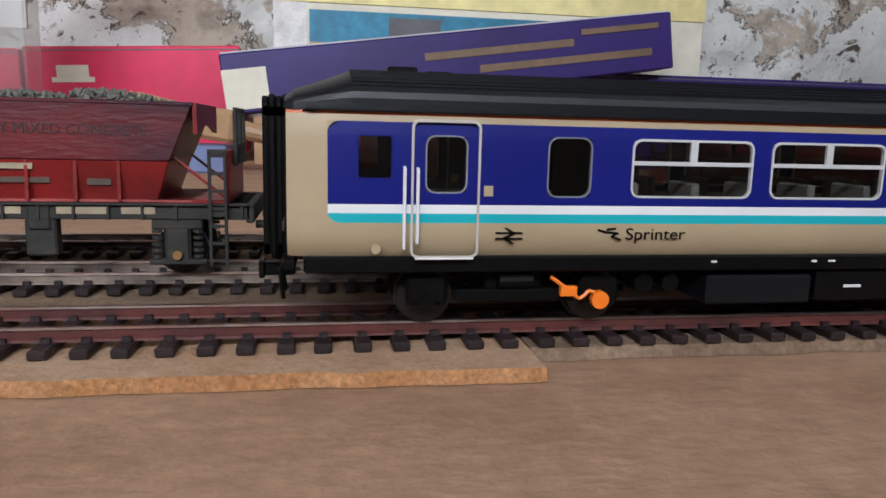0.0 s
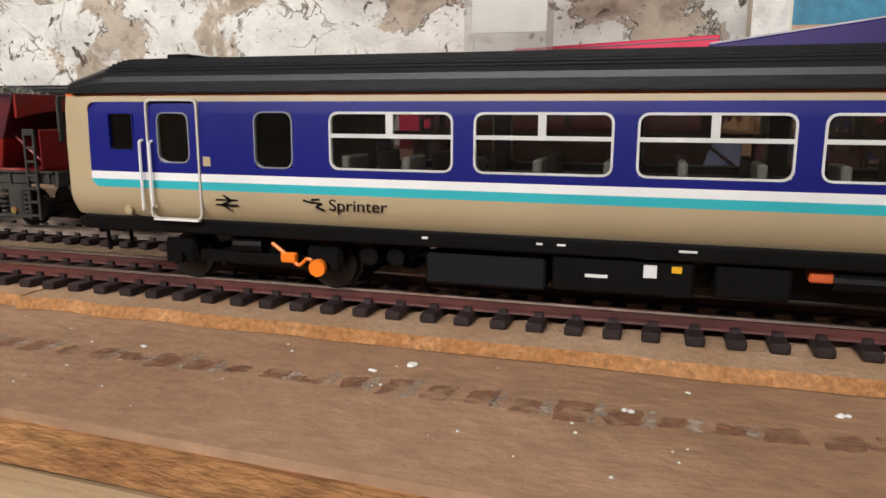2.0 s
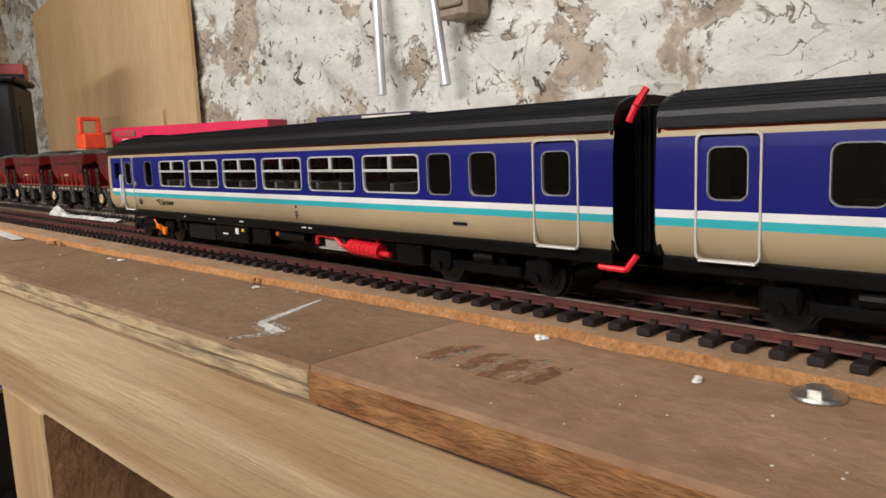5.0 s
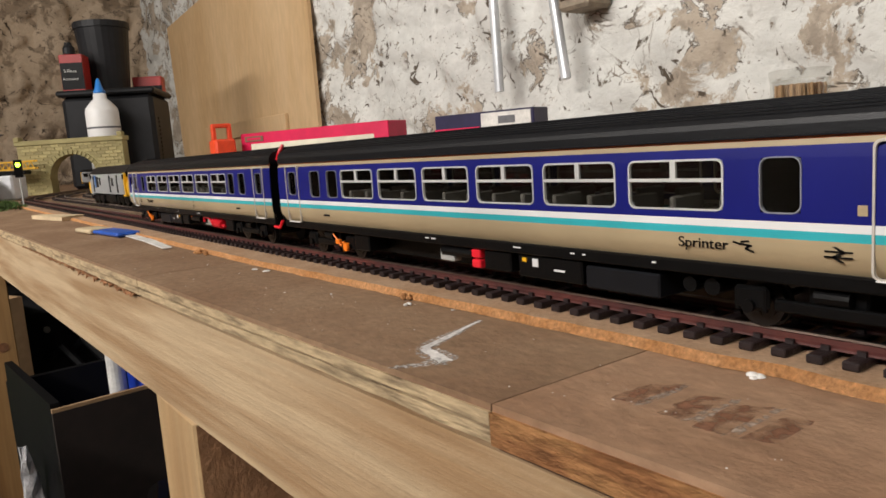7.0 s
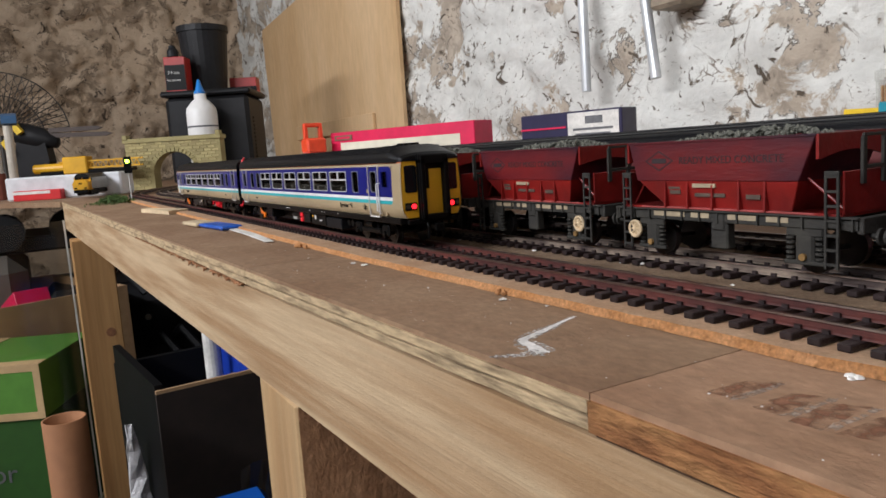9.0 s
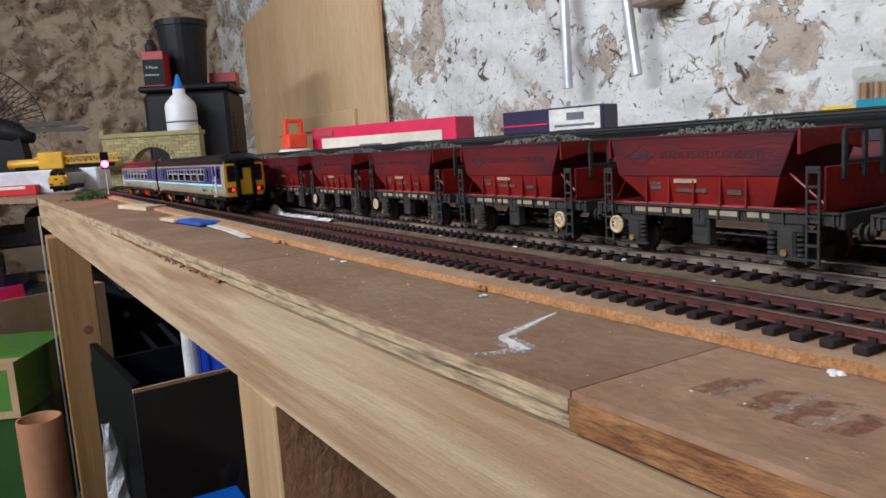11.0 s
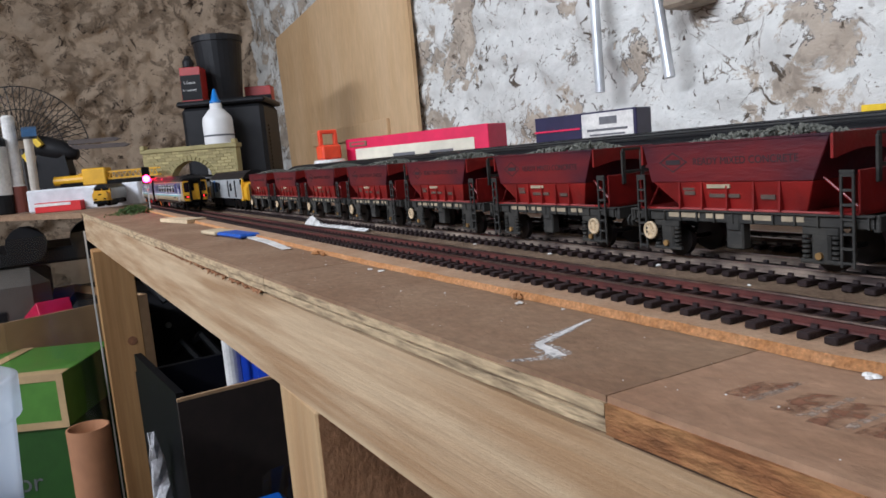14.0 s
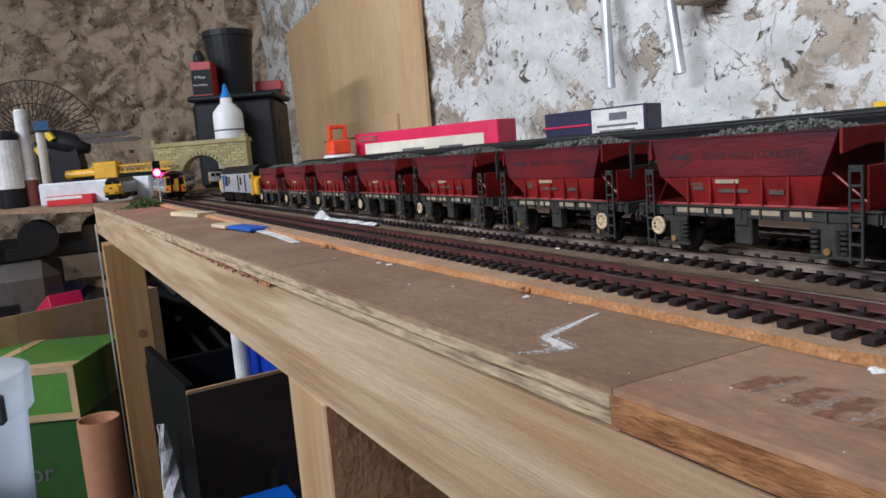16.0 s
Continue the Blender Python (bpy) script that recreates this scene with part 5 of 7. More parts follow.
bmesh.ops.triangulate(bm, faces=[f for f in bm.faces if len(f.verts) > 4])
bmesh.ops.recalc_face_normals(bm, faces=bm.faces)
part("portal_wall", bm, STONE_PAPER, pt)
st = mesh_of("stone", box(bmesh.new(), 0.0006, 0.0194, -0.0016, 0.001, 0.0005, 0.0075, 0.0004), mat("olive_stone", (0.40, 0.34, 0.16), 0.85, vary=0.12, scale=200, obrand=0.22))
for r in range(15):
    z = 0.0085 * r
    for c in range(-1, 14):
        x = c * 0.02 + (0.01 if r % 2 else 0)
        if x < -0.001 or x + 0.02 > PW + 0.001:
            continue
        if abs(x + 0.01 - PW / 2) < AW / 2 + 0.012 and (z < AH - AW / 2 or math.hypot(x + 0.01 - PW / 2, z + 0.004 - (AH - AW / 2)) < AW / 2 + 0.013):
            continue
        share("stone", st, pt, pose(x, 0, z))
vs = mesh_of("arch_stone", prism(bmesh.new(), [(AW / 2 + 0.0005, -0.0036), (AW / 2 + 0.011, -0.0043), (AW / 2 + 0.011, 0.0043), (AW / 2 + 0.0005, 0.0036)], "y", -0.003, 0.002), STONE_PAPER)
for k in range(19):
    share("arch_stone", vs, pt, Matrix.Translation((PW / 2, 0, AH - AW / 2)) @ Matrix.Rotation(-radians(180 * k / 18), 4, "Y"))
part("parapet", box(bmesh.new(), -0.004, PW + 0.004, -0.005, 0.055, PH - 0.012, PH, 0.001), STONE_PAPER, pt)
for x in (-0.003, PW - 0.009):
    part("pier_cap", box(bmesh.new(), x, x + 0.012, -0.007, 0.02, PH - 0.002, PH + 0.010, 0.001), STONE_PAPER, pt)

# colour-light signal: an added blind slides between the lamps to hide the unlit one
sg = thing("colour_light_signal", "black model colour-light signal on grey post", "model signal", at=pose(-1.415, 0.190, 0, 0, 0, -10))
part("base", box(bmesh.new(), -0.008, 0.008, -0.006, 0.006, 0, 0.004, 0.001), BLACK, sg)
part("post", rod(bmesh.new(), (0, 0, 0.003), (0, 0, 0.058), 0.0012, 8), mat("pale_grey_post", (0.5, 0.5, 0.48), 0.5, scale=90), sg)
part("head", box(bmesh.new(), -0.001, 0.003, -0.0065, 0.0065, 0.050, 0.080, 0.0008), BLACK, sg, "black signal head")
GREEN_LAMP = glow("signal_green", (0.35, 1.0, 0.02), 22.0)
RED_LAMP = glow("signal_red", (1.0, 0.0025, 0.030), 190.0)
part("green_lamp", rod(bmesh.new(), (0.0028, 0, 0.0715), (0.0042, 0, 0.0715), 0.0036, 14), GREEN_LAMP, sg, "green signal lamp")
part("red_lamp", rod(bmesh.new(), (0.0028, 0, 0.0585), (0.0046, 0, 0.0585), 0.0062, 16), RED_LAMP, sg, "red signal lamp")
sh = bmesh.new()
box(sh, 0.0048, 0.0056, -0.0066, 0.0066, -0.0064, 0.0064, 0.0003)
box(sh, 0.0024, 0.0050, -0.0066, -0.0058, -0.0060, 0.0060)
box(sh, 0.0024, 0.0050, 0.0058, 0.0066, -0.0060, 0.0060)
box(sh, 0.0024, 0.0050, -0.0060, 0.0060, 0.0054, 0.0062)
box(sh, 0.0024, 0.0050, -0.0060, 0.0060, -0.0062, -0.0054)
shutter = part("lamp_blind", sh, BLACK, sg, "added black blind hiding the unlit lamp", m=pose(0, 0, 0.0585))
SHUTTER_ROWS = [(0.0, pose(0, 0, 0.0585)), (10.0, pose(0, 0, 0.0585)), (10.3, pose(0, 0, 0.0715)), (16.0, pose(0, 0, 0.0715))]


# ---- things on the board ----
CHALK = dust("white_chalk", (0.76, 0.73, 0.70), 500.0, 0.16)
STAIN = dust("dark_glue_stain", (0.265, 0.132, 0.080), 260.0, 0.38, 0.7)
GALV = mat("zinc_washer", (0.55, 0.55, 0.52), 0.3, metal=0.9, vary=0.1, scale=200)
PAPER = mat("white_scrap", (0.72, 0.70, 0.66), 0.8, vary=0.08, scale=300)


def patch(bm, pts, z0=0.00005, z1=0.00025, jit=0.0006, seed=0):
    """A thin smear with an uneven outline."""
    rs = random.Random(seed)
    out = []
    for (x0, y0), (x1, y1) in zip(pts, pts[1:] + pts[:1]):
        for k in range(6):
            f = k / 6
            out.append((x0 + (x1 - x0) * f + rs.uniform(-jit, jit), y0 + (y1 - y0) * f + rs.uniform(-jit, jit)))
    if z1 - z0 < 0.0002:
        bm.faces.new([bm.verts.new((x, y, z1)) for x, y in out])
        return bm
    return prism(bm, out, "z", z0, z1)


cm = thing("chalk_mark", "white zigzag chalk mark on the plywood", "chalk mark")
POWDER = dust("chalk_powder", (0.60, 0.56, 0.52), 700.0, 0.40)
ZIG = [(-0.1520, 0.1800), (-0.1408, 0.1519), (-0.1263, 0.1488), (-0.1330, 0.1362)]


def stroke(p, q, w0, w1, z, m, name, seed):
    """A drawn line from p to q with uneven sides."""
    d = (Vector(q) - Vector(p)).normalized()
    n = Vector((-d.y, d.x))
    a, b = Vector(p), Vector(q)
    part(name, patch(bmesh.new(), [tuple(a - n * w0), tuple(b - n * w1), tuple(b + n * w1), tuple(a + n * w0)], z, z + 0.00003, 0.25 * max(w0, w1), seed), m, cm)


for k, (w0, w1) in enumerate(((0.0005, 0.0013), (0.0015, 0.0019), (0.0013, 0.0004))):
    stroke(ZIG[k], ZIG[k + 1], w0, w1, 0.00012 + 0.00002 * k, CHALK if k < 2 else POWDER, "stroke", k)
    stroke(ZIG[k], ZIG[k + 1], w0 * 2.1, w1 * 2.1, 0.00005 + 0.00002 * k, POWDER, "powder", k + 7)

# bare reddish strips where old sleepers were lifted, with smears of dried glue
gs, gl = bmesh.new(), bmesh.new()
rs = random.Random(11)
strips = [(-0.0778, 0.1648, 0.0032, 0.0082), (-0.0662, 0.1640, 0.0030, 0.0078), (-0.0580, 0.1640, 0.0032, 0.0090), (-0.0495, 0.1640, 0.0026, 0.0080)]
strips += [(0.0500 + 0.0075 * k, 0.1646 - (0.0014 if k > 16 else 0.0), rs.uniform(0.0018, 0.0029), rs.uniform(0.0020, 0.0042)) for k in range(31)]
for k, (x, y, w, h) in enumerate(strips):
    sk = rs.uniform(-0.0008, 0.0008)
    patch(gs, [(x - w, y - h), (x + w, y - h * rs.uniform(0.6, 1)), (x + w + sk, y + h), (x - w + sk, y + h * rs.uniform(0.5, 1))], 0.00002, 0.00010 + 0.000003 * (k % 7), 0.0004, k)
    if k > 3 and rs.random() < 0.45:
        z = rs.uniform(-0.0012, 0.0012)
        patch(gs, [(x, y + z - 0.0008), (x + 0.0075, y + z - 0.0009), (x + 0.0075, y + z + 0.0009), (x, y + z + 0.0008)], 0.00001, 0.000085, 0.0005, k + 99)
    if rs.random() < 0.8:
        g = x + w + rs.uniform(0.0004, 0.0012)
        patch(gl, [(g - 0.0010, y - h), (g + 0.0012, y - h * 0.8), (g + 0.0010, y + h * 1.1), (g - 0.0008, y + h)], 0.00002, 0.00013, 0.0006, k + 200)
tagged(part("glue_stains", gs, STAIN), "reddish-brown sleeper-shaped stains on plywood", "stains", kind="stuff")
tagged(part("glue_smears", gl, dust("dried_glue", (0.44, 0.35, 0.28), 500.0, 0.38)), "pale smears of dried glue on plywood", "stains", kind="stuff")

ws = thing("washer", "flat zinc-plated steel washer on the board", "washer", at=pose(-0.003, 0.1845, 0.0001))
bm = bmesh.new()
A = [[(r * math.cos(k * math.tau / 28), r * math.sin(k * math.tau / 28), z) for k in range(28)] for r, z in ((0.0047, 0.0), (0.0048, 0.0004), (0.0046, 0.0009), (0.0021, 0.0009), (0.0019, 0.0))]
A = [[bm.verts.new(p) for p in r] for r in A]
for a, b in zip(A, A[1:] + A[:1]):
    for k in range(28):
        bm.faces.new((a[k], a[(k + 1) % 28], b[(k + 1) % 28], b[k]))
part("ring", bm, GALV, ws)
part("hex_head", rod(bmesh.new(), (0, 0, 0.0006), (0, 0, 0.0020), 0.0024, 6), GALV, ws)

bm = bmesh.new()
rs = random.Random(3)
for x, y, z, r in ((0.154, 0.1757, 0, 1.2), (0.1693, 0.1856, 0, 0.6), (0.1932, 0.1653, 0, 0.8), (0.2021, 0.1764, 0, 0.4), (0.2247, 0.1735, 0, 0.8), (0.2472, 0.1784, 0, 0.5), (0.1483, 0.1707, 0, 0.6), (-0.0675, 0.187, 0, 1.5),
                   (-0.189, 0.178, 0, 1.3), (-0.318, 0.174, 0, 1.2), (-0.307, 0.176, 0, 1.3), (-0.0669, 0.1844, 0, 1.0), (-0.0235, 0.1798, 0, 1.4), (-0.0412, 0.1892, 0, 0.8), (-0.202, 0.247, 0.0028, 1.2), (-0.192, 0.248, 0.0028, 1.6),
                   (-0.18, 0.250, 0.0028, 1.5), (-0.26, 0.245, 0.0028, 1.0), (-0.33, 0.244, 0.0028, 1.0), (-0.14, 0.238, 0.0028, 0.7), (-0.23, 0.170, 0, 0.5), (-0.25, 0.160, 0, 0.4), (-0.17, 0.183, 0, 0.5), (-0.21, 0.185, 0, 0.4), (0.10, 0.17, 0, 0.6), (0.02, 0.155, 0, 0.5), (-0.36, 0.165, 0, 0.5)):
    for k in range(3):
        lathe(bm, [(0.0001 * r, 0), (0.0009 * r * rs.uniform(0.6, 1.1), 0.0002 * r), (0.0006 * r, 0.0005 * r), (0.0001 * r, 0.0007 * r)], 6, (x + rs.uniform(-1, 1) * 0.0009 * r, y + rs.uniform(-1, 1) * 0.0007 * r, z))
for k in range(170):
    x = rs.uniform(-0.50, 0.28)
    r = 0.12 + 0.30 * rs.random() ** 3
    lathe(bm, [(0.0002 * r, 0), (0.0010 * r, 0.0002 * r), (0.0006 * r, 0.0006 * r), (0.0001 * r, 0.0008 * r)], 5, (x, rs.uniform(edge_y(x) + 0.006, 0.182), 0))
tagged(part("plaster_crumbs", bm, PAPER), "scattered white plaster crumbs on the board", "crumbs", kind="stuff")
bm = bmesh.new()
for x, y, n in ((-0.412, 0.180, 16), (-0.90, 0.200, 18), (-0.55, 0.181, 5), (-0.20, 0.1835, 4), (0.02, 0.184, 5)):
    for k in range(n):
        a = (x + rs.gauss(0, 0.006), y + rs.gauss(0, 0.002), 0)
        lathe(bm, [(0.0002, 0), (0.0018 * rs.uniform(0.4, 1.2), 0.0006), (0.0012, 0.0016 * rs.uniform(0.6, 1.4)), (0.0002, 0.0024)], 6, a)
tagged(part("cork_crumbs", bm, CORK), "loose brown cork crumbs beside the underlay", "crumbs", kind="stuff")

# brush, offcut and scraps
br = thing("glue_brush", "flat blue and white packet lying on the board", "packet", at=pose(-0.60, 0.1735, 0.0008, 0, 0, 6))
part("blue_band", box(bmesh.new(), -0.042, 0.020, -0.009, 0.009, 0, 0.0032, 0.0012), mat("blue_print", (0.02, 0.10, 0.48), 0.4, scale=90), br, "bright blue band")
part("pale_end", box(bmesh.new(), -0.085, -0.0425, -0.011, 0.008, 0, 0.0035, 0.001), mat("buff_card", (0.55, 0.44, 0.28), 0.7, scale=90), br, "buff card end")
part("white_strip", prism(bmesh.new(), [(0.0202, -0.003), (0.080, -0.010), (0.140, -0.020), (0.143, -0.015), (0.085, -0.004), (0.0202, 0.004)], "z", 0, 0.0007), PAPER, br, "narrow white strip")
oc = thing("wood_offcut", "thin pale wood offcut on the board", "offcut", at=pose(-0.925, 0.176, 0.0004, 0, 0, 14))
part("chip", prism(bmesh.new(), [(-0.055, -0.010), (0.05, -0.018), (0.047, 0.008), (-0.058, 0.004)], "z", 0, 0.0045), mat("pale_wood", (0.66, 0.52, 0.33), 0.7, scale=200), oc)
fl = thing("plastic_scrap", "long crumpled strip of clear white plastic beside the track", "scrap", at=pose(-0.615, 0.2370, 0.0030))
bm = bmesh.new()
rs = random.Random(8)
rows = []
for k in range(26):
    f = k / 25
    hgt = 0.0075 * math.exp(-((f - 0.12) / 0.10) ** 2) + 0.0022
    rows.append([bm.verts.new((0.135 * f + rs.uniform(-0.002, 0.002), -0.004 + 0.0075 * j / 3 + 0.004 * f + rs.uniform(-0.0012, 0.0012), 0.0003 + (hgt if j in (1, 2) else 0.0) * rs.uniform(0.4, 1.0))) for j in range(4)])
for p, q in zip(rows, rows[1:]):
    for j in range(3):
        bm.faces.new((p[j], p[j + 1], q[j + 1], q[j]))
part("film", bm, mat("white_film", (0.66, 0.65, 0.62), 0.25, vary=0.2, scale=200), fl)

MOSS = mat("moss_green", (0.075, 0.14, 0.025), 0.9, vary=0.35, scale=300, color2=(0.04, 0.07, 0.015), mix=0.5, scale2=90)
mo = thing("moss_clump", "loose clump of green scenic moss", "moss", at=pose(-1.365, 0.157, 0))
bm = bmesh.new()
rs = random.Random(4)
for k in range(900):
    x, y = rs.gauss(0, 0.024), rs.gauss(0, 0.015)
    z = max(0.0, 0.013 * (1 - (x / 0.055) ** 2 - (y / 0.035) ** 2)) * rs.random()
    d = Vector((rs.uniform(-1, 1), rs.uniform(-1, 1), rs.uniform(0.1, 1))).normalized() * 0.006
    e = d.cross(Vector((0, 0, 1))).normalized() * 0.0014
    p = Vector((x, y, z))
    bm.faces.new([bm.verts.new(q) for q in (p - e, p + e, p + d)])
tagged(part("leaves", bm, MOSS, mo), kind="stuff")

# ---- boxes against the wall ----
PINK = mat("crimson_card", (0.66, 0.008, 0.075), 0.45, vary=0.05, scale=60)
PURPLE = mat("deep_purple_card", (0.028, 0.013, 0.13), 0.4, vary=0.08, scale=60)
SILVER = mat("silver_card", (0.50, 0.49, 0.52), 0.4, vary=0.08, scale=60)
CREAM_CARD = mat("cream_card", (0.74, 0.70, 0.56), 0.7, vary=0.06, scale=40)
GOLD = mat("gold_print", (0.17, 0.11, 0.065), 0.5, vary=0.1, scale=100)
INK = mat("grey_ink", (0.12, 0.12, 0.13), 0.6, vary=0.1, scale=100)
CARDBOARD = mat("brown_cardboard", (0.40, 0.25, 0.13), 0.85, vary=0.08, scale=60, color2=(0.33, 0.20, 0.10), mix=0.5, scale2=12)
PLYSHEET_DULL = mat("dull_varnished_wood", (0.33, 0.20, 0.10), 0.5, vary=0.1, scale=80)
NAVY = mat("navy_card", (0.025, 0.022, 0.065), 0.35, vary=0.1, scale=60)


def carton(name, label, m, sx, sy, sz, material, prints=(), lid=True, group=""):
    """A card box on its base, with lid seam and printed panels (x0, x1, z0, z1, material, name) on its front."""
    t = thing(name, label, "box", group, at=m)
    part("box_body", box(bmesh.new(), 0, sx, 0, sy, 0, sz, 0.0015), material, t)
    if lid:
        part("lid_seam", box(bmesh.new(), -0.0006, sx + 0.0006, -0.0006, sy, sz * 0.96, sz * 0.97), INK, t)
    for k, (x0, x1, z0, z1, pm, pn) in enumerate(prints):
        part(pn, box(bmesh.new(), x0, x1, -0.0008 - 0.0003 * k, 0.001, z0, z1, 0.0002), pm, t)
    return t


carton("model_box", "crimson model box with white oval emblem", pose(0.012, 1.0, 0, 0, -2.6, 0), 0.248, 0.07, 0.130, PINK, [(0.030, 0.078, 0.088, 0.094, CREAM_CARD, "emblem"), (0.036, 0.072, 0.094, 0.108, CREAM_CARD, "emblem_arch")], group="model boxes")
carton("model_box", "crimson model box behind a clear case", pose(-0.155, 1.01, 0), 0.155, 0.07, 0.128, PINK, group="model boxes")
CLEAR = glass("clear_plastic", (0.93, 0.93, 0.92), 0.08, 0.25)
pc = thing("plastic_case", "tall clear plastic case in front of the boxes", "plastic case", at=pose(-0.010, 0.815, 0))
for n, a in (("front_wall", (0, 0.088, 0, 0.002, 0, 0.33)), ("back_wall", (0, 0.088, 0.038, 0.04, 0, 0.33)), ("side_wall", (0, 0.002, 0.0021, 0.0379, 0, 0.33)), ("side_wall", (0.086, 0.088, 0.0021, 0.0379, 0, 0.33))):
    part(n, box(bmesh.new(), *a), CLEAR, pc)
part("packing", box(bmesh.new(), 0.004, 0.084, 0.018, 0.022, 0.132, 0.325), mat("grey_packing", (0.80, 0.78, 0.76), 0.8, vary=0.1, scale=30), pc, "pale grey packing card")
lb = carton("model_box", "lower deep purple model box", pose(0.33, 0.955, 0), 0.95, 0.09, 0.122, PURPLE, group="model boxes")
pb = carton("model_box", "long deep purple model box lying tilted, silver top", pose(0.247, 0.93, 0.056, 0, -7.7, 0), 0.548, 0.075, 0.068, PURPLE,
            [(0.235, 0.420, 0.038, 0.047, GOLD, "printed_line"), (0.30, 0.52, 0.018, 0.027, GOLD, "printed_line"), (0.43, 0.53, 0.050, 0.057, GOLD, "printed_line"), (0.0, 0.05, 0.004, 0.05, CREAM_CARD, "end_label")], lid=False, group="model boxes")
part("silver_top", box(bmesh.new(), 0.002, 0.546, 0.001, 0.074, 0.0682, 0.0700), SILVER, pb)
part("support", box(bmesh.new(), 0.275, 0.325, 0.94, 1.0, 0, 0.056), CARDBOARD)
tagged(bpy.data.objects["support"], "small brown card block under a box", "card block")
pk = carton("picture_box", "large cream box printed with a blue locomotive picture", pose(0.292, 1.052, 0), 0.60, 0.06, 0.30, CREAM_CARD,
            [(0.0, 0.043, 0.0, 0.30, PAPER, "white_margin"), (0.046, 0.42, 0.155, 0.196, mat("teal_picture", (0.03, 0.20, 0.32), 0.5, vary=0.25, scale=60), "picture"), (0.046, 0.42, 0.138, 0.155, mat("buff_picture", (0.45, 0.30, 0.18), 0.5, vary=0.2, scale=60), "picture_ground"),
             (0.15, 0.22, 0.160, 0.190, INK, "picture_detail"), (0.0, 0.60, 0.205, 0.30, mat("pale_yellow_card", (0.78, 0.68, 0.30), 0.6, scale=40), "yellow_band")], lid=False)
# crimson box with a window, turned towards the room
hb = carton("model_box", "crimson window box with a grey model inside", pose(-1.519, 0.624, 0, 0, 0, 24.0), 0.386, 0.065, 0.107, PINK,
            [(0.03, 0.352, 0.0, 0.084, CREAM_CARD, "window_card"), (0.10, 0.31, 0.052, 0.060, mat("model_grey_blue", (0.12, 0.12, 0.24), 0.5, scale=60), "model_body"), (0.14, 0.20, 0.060, 0.067, INK, "model_chimney"),
             (0.24, 0.30, 0.060, 0.066, INK, "model_cab"), (0.014, 0.066, 0.089, 0.100, GOLD, "emblem"), (0.020, 0.060, 0.092, 0.097, PINK, "emblem_bar")], lid=False, group="model boxes")
db = carton("model_box", "dark navy model box with white barcode label", pose(-1.102, 0.844, 0, 0, 0, 17.0), 0.212, 0.05, 0.106, NAVY,
            [(0.104, 0.206, 0.0, 0.103, PAPER, "white_label"), (0.14, 0.175, 0.083, 0.096, INK, "barcode"), (0.115, 0.195, 0.072, 0.076, INK, "label_line"), (0.12, 0.19, 0.064, 0.067, INK, "label_line"), (0.0, 0.1, 0.078, 0.081, PINK, "printed_line")], lid=False, group="model boxes")
bh = thing("bristle_brush", "straw-coloured bristle brush lying by the boxes", "brush", at=pose(0.245, 0.78, 0.030, 0, 8, -12))
STRAW = mat("straw_bristle", (0.45, 0.34, 0.17), 0.9, vary=0.25, scale=200, color2=(0.32, 0.23, 0.11), mix=0.5, scale2=90)
bm = bmesh.new()
rs = random.Random(41)
for k in range(260):
    y, z = rs.uniform(-0.016, 0.016), rs.uniform(0.0, 0.022)
    f = rs.uniform(0.7, 1.0)
    rod(bm, (0.0, y, z + 0.006), (-0.085 * f, y * 1.5 + rs.uniform(-0.004, 0.004), z * 1.35 + rs.uniform(0.0, 0.006)), 0.0009, 4, 0.0005)
tagged(part("bristles", bm, STRAW, bh, "straw bristles"), kind="stuff")
part("stock", box(bmesh.new(), -0.004, 0.030, -0.018, 0.018, 0.002, 0.032, 0.004), CARDBOARD, bh)
part("handle", rod(bmesh.new(), (0.028, 0, 0.016), (0.13, 0, 0.010), 0.009, 12, 0.007), PLYSHEET_DULL, bh)
carton("flat_box", "flat blue and white box under a brush", pose(0.135, 0.765, 0), 0.13, 0.08, 0.026, mat("soft_blue_card", (0.16, 0.20, 0.36), 0.5, vary=0.1, scale=60), [(0.05, 0.09, 0.006, 0.018, PAPER, "white_label")], lid=False)
sv = thing("spirit_level", "yellow spirit level with teal band lying on blocks", "spirit level", at=pose(-0.516, 0.90, 0, 0, 1.5, 0))
LEVEL_Y = mat("level_yellow", (0.80, 0.55, 0.02), 0.4, scale=60)
LEVEL_T = mat("level_teal", (0.02, 0.28, 0.38), 0.4, scale=60)
part("bar", box(bmesh.new(), 0.0, 0.414, 0, 0.022, 0.056, 0.0705, 0.001), LEVEL_Y, sv)
part("grip_band", box(bmesh.new(), 0.042, 0.090, -0.002, 0.024, 0.054, 0.077, 0.002), LEVEL_T, sv, "teal grip band")
part("foot_block", box(bmesh.new(), 0.11, 0.15, 0, 0.022, 0.0032, 0.0558), CARDBOARD, sv)
part("foot_block", box(bmesh.new(), 0.33, 0.37, 0, 0.022, 0.0090, 0.0558), CARDBOARD, sv)
tj = thing("stick_tub", "clear plastic tub full of wooden sticks", "tub", at=pose(-0.492, 1.0, 0))
part("tub_wall", lathe(bmesh.new(), [(0.034, 0), (0.035, 0.002), (0.036, 0.104), (0.033, 0.104), (0.032, 0.004)], 24), CLEAR, tj)
part("tub_lid", lathe(bmesh.new(), [(0.0372, 0.1042), (0.0375, 0.106), (0.0375, 0.116), (0.036, 0.117)], 24), CLEAR, tj, "clear lid")
STICK = mat("stick_wood", (0.50, 0.32, 0.17), 0.8, vary=0.15, scale=200, obrand=0.25)
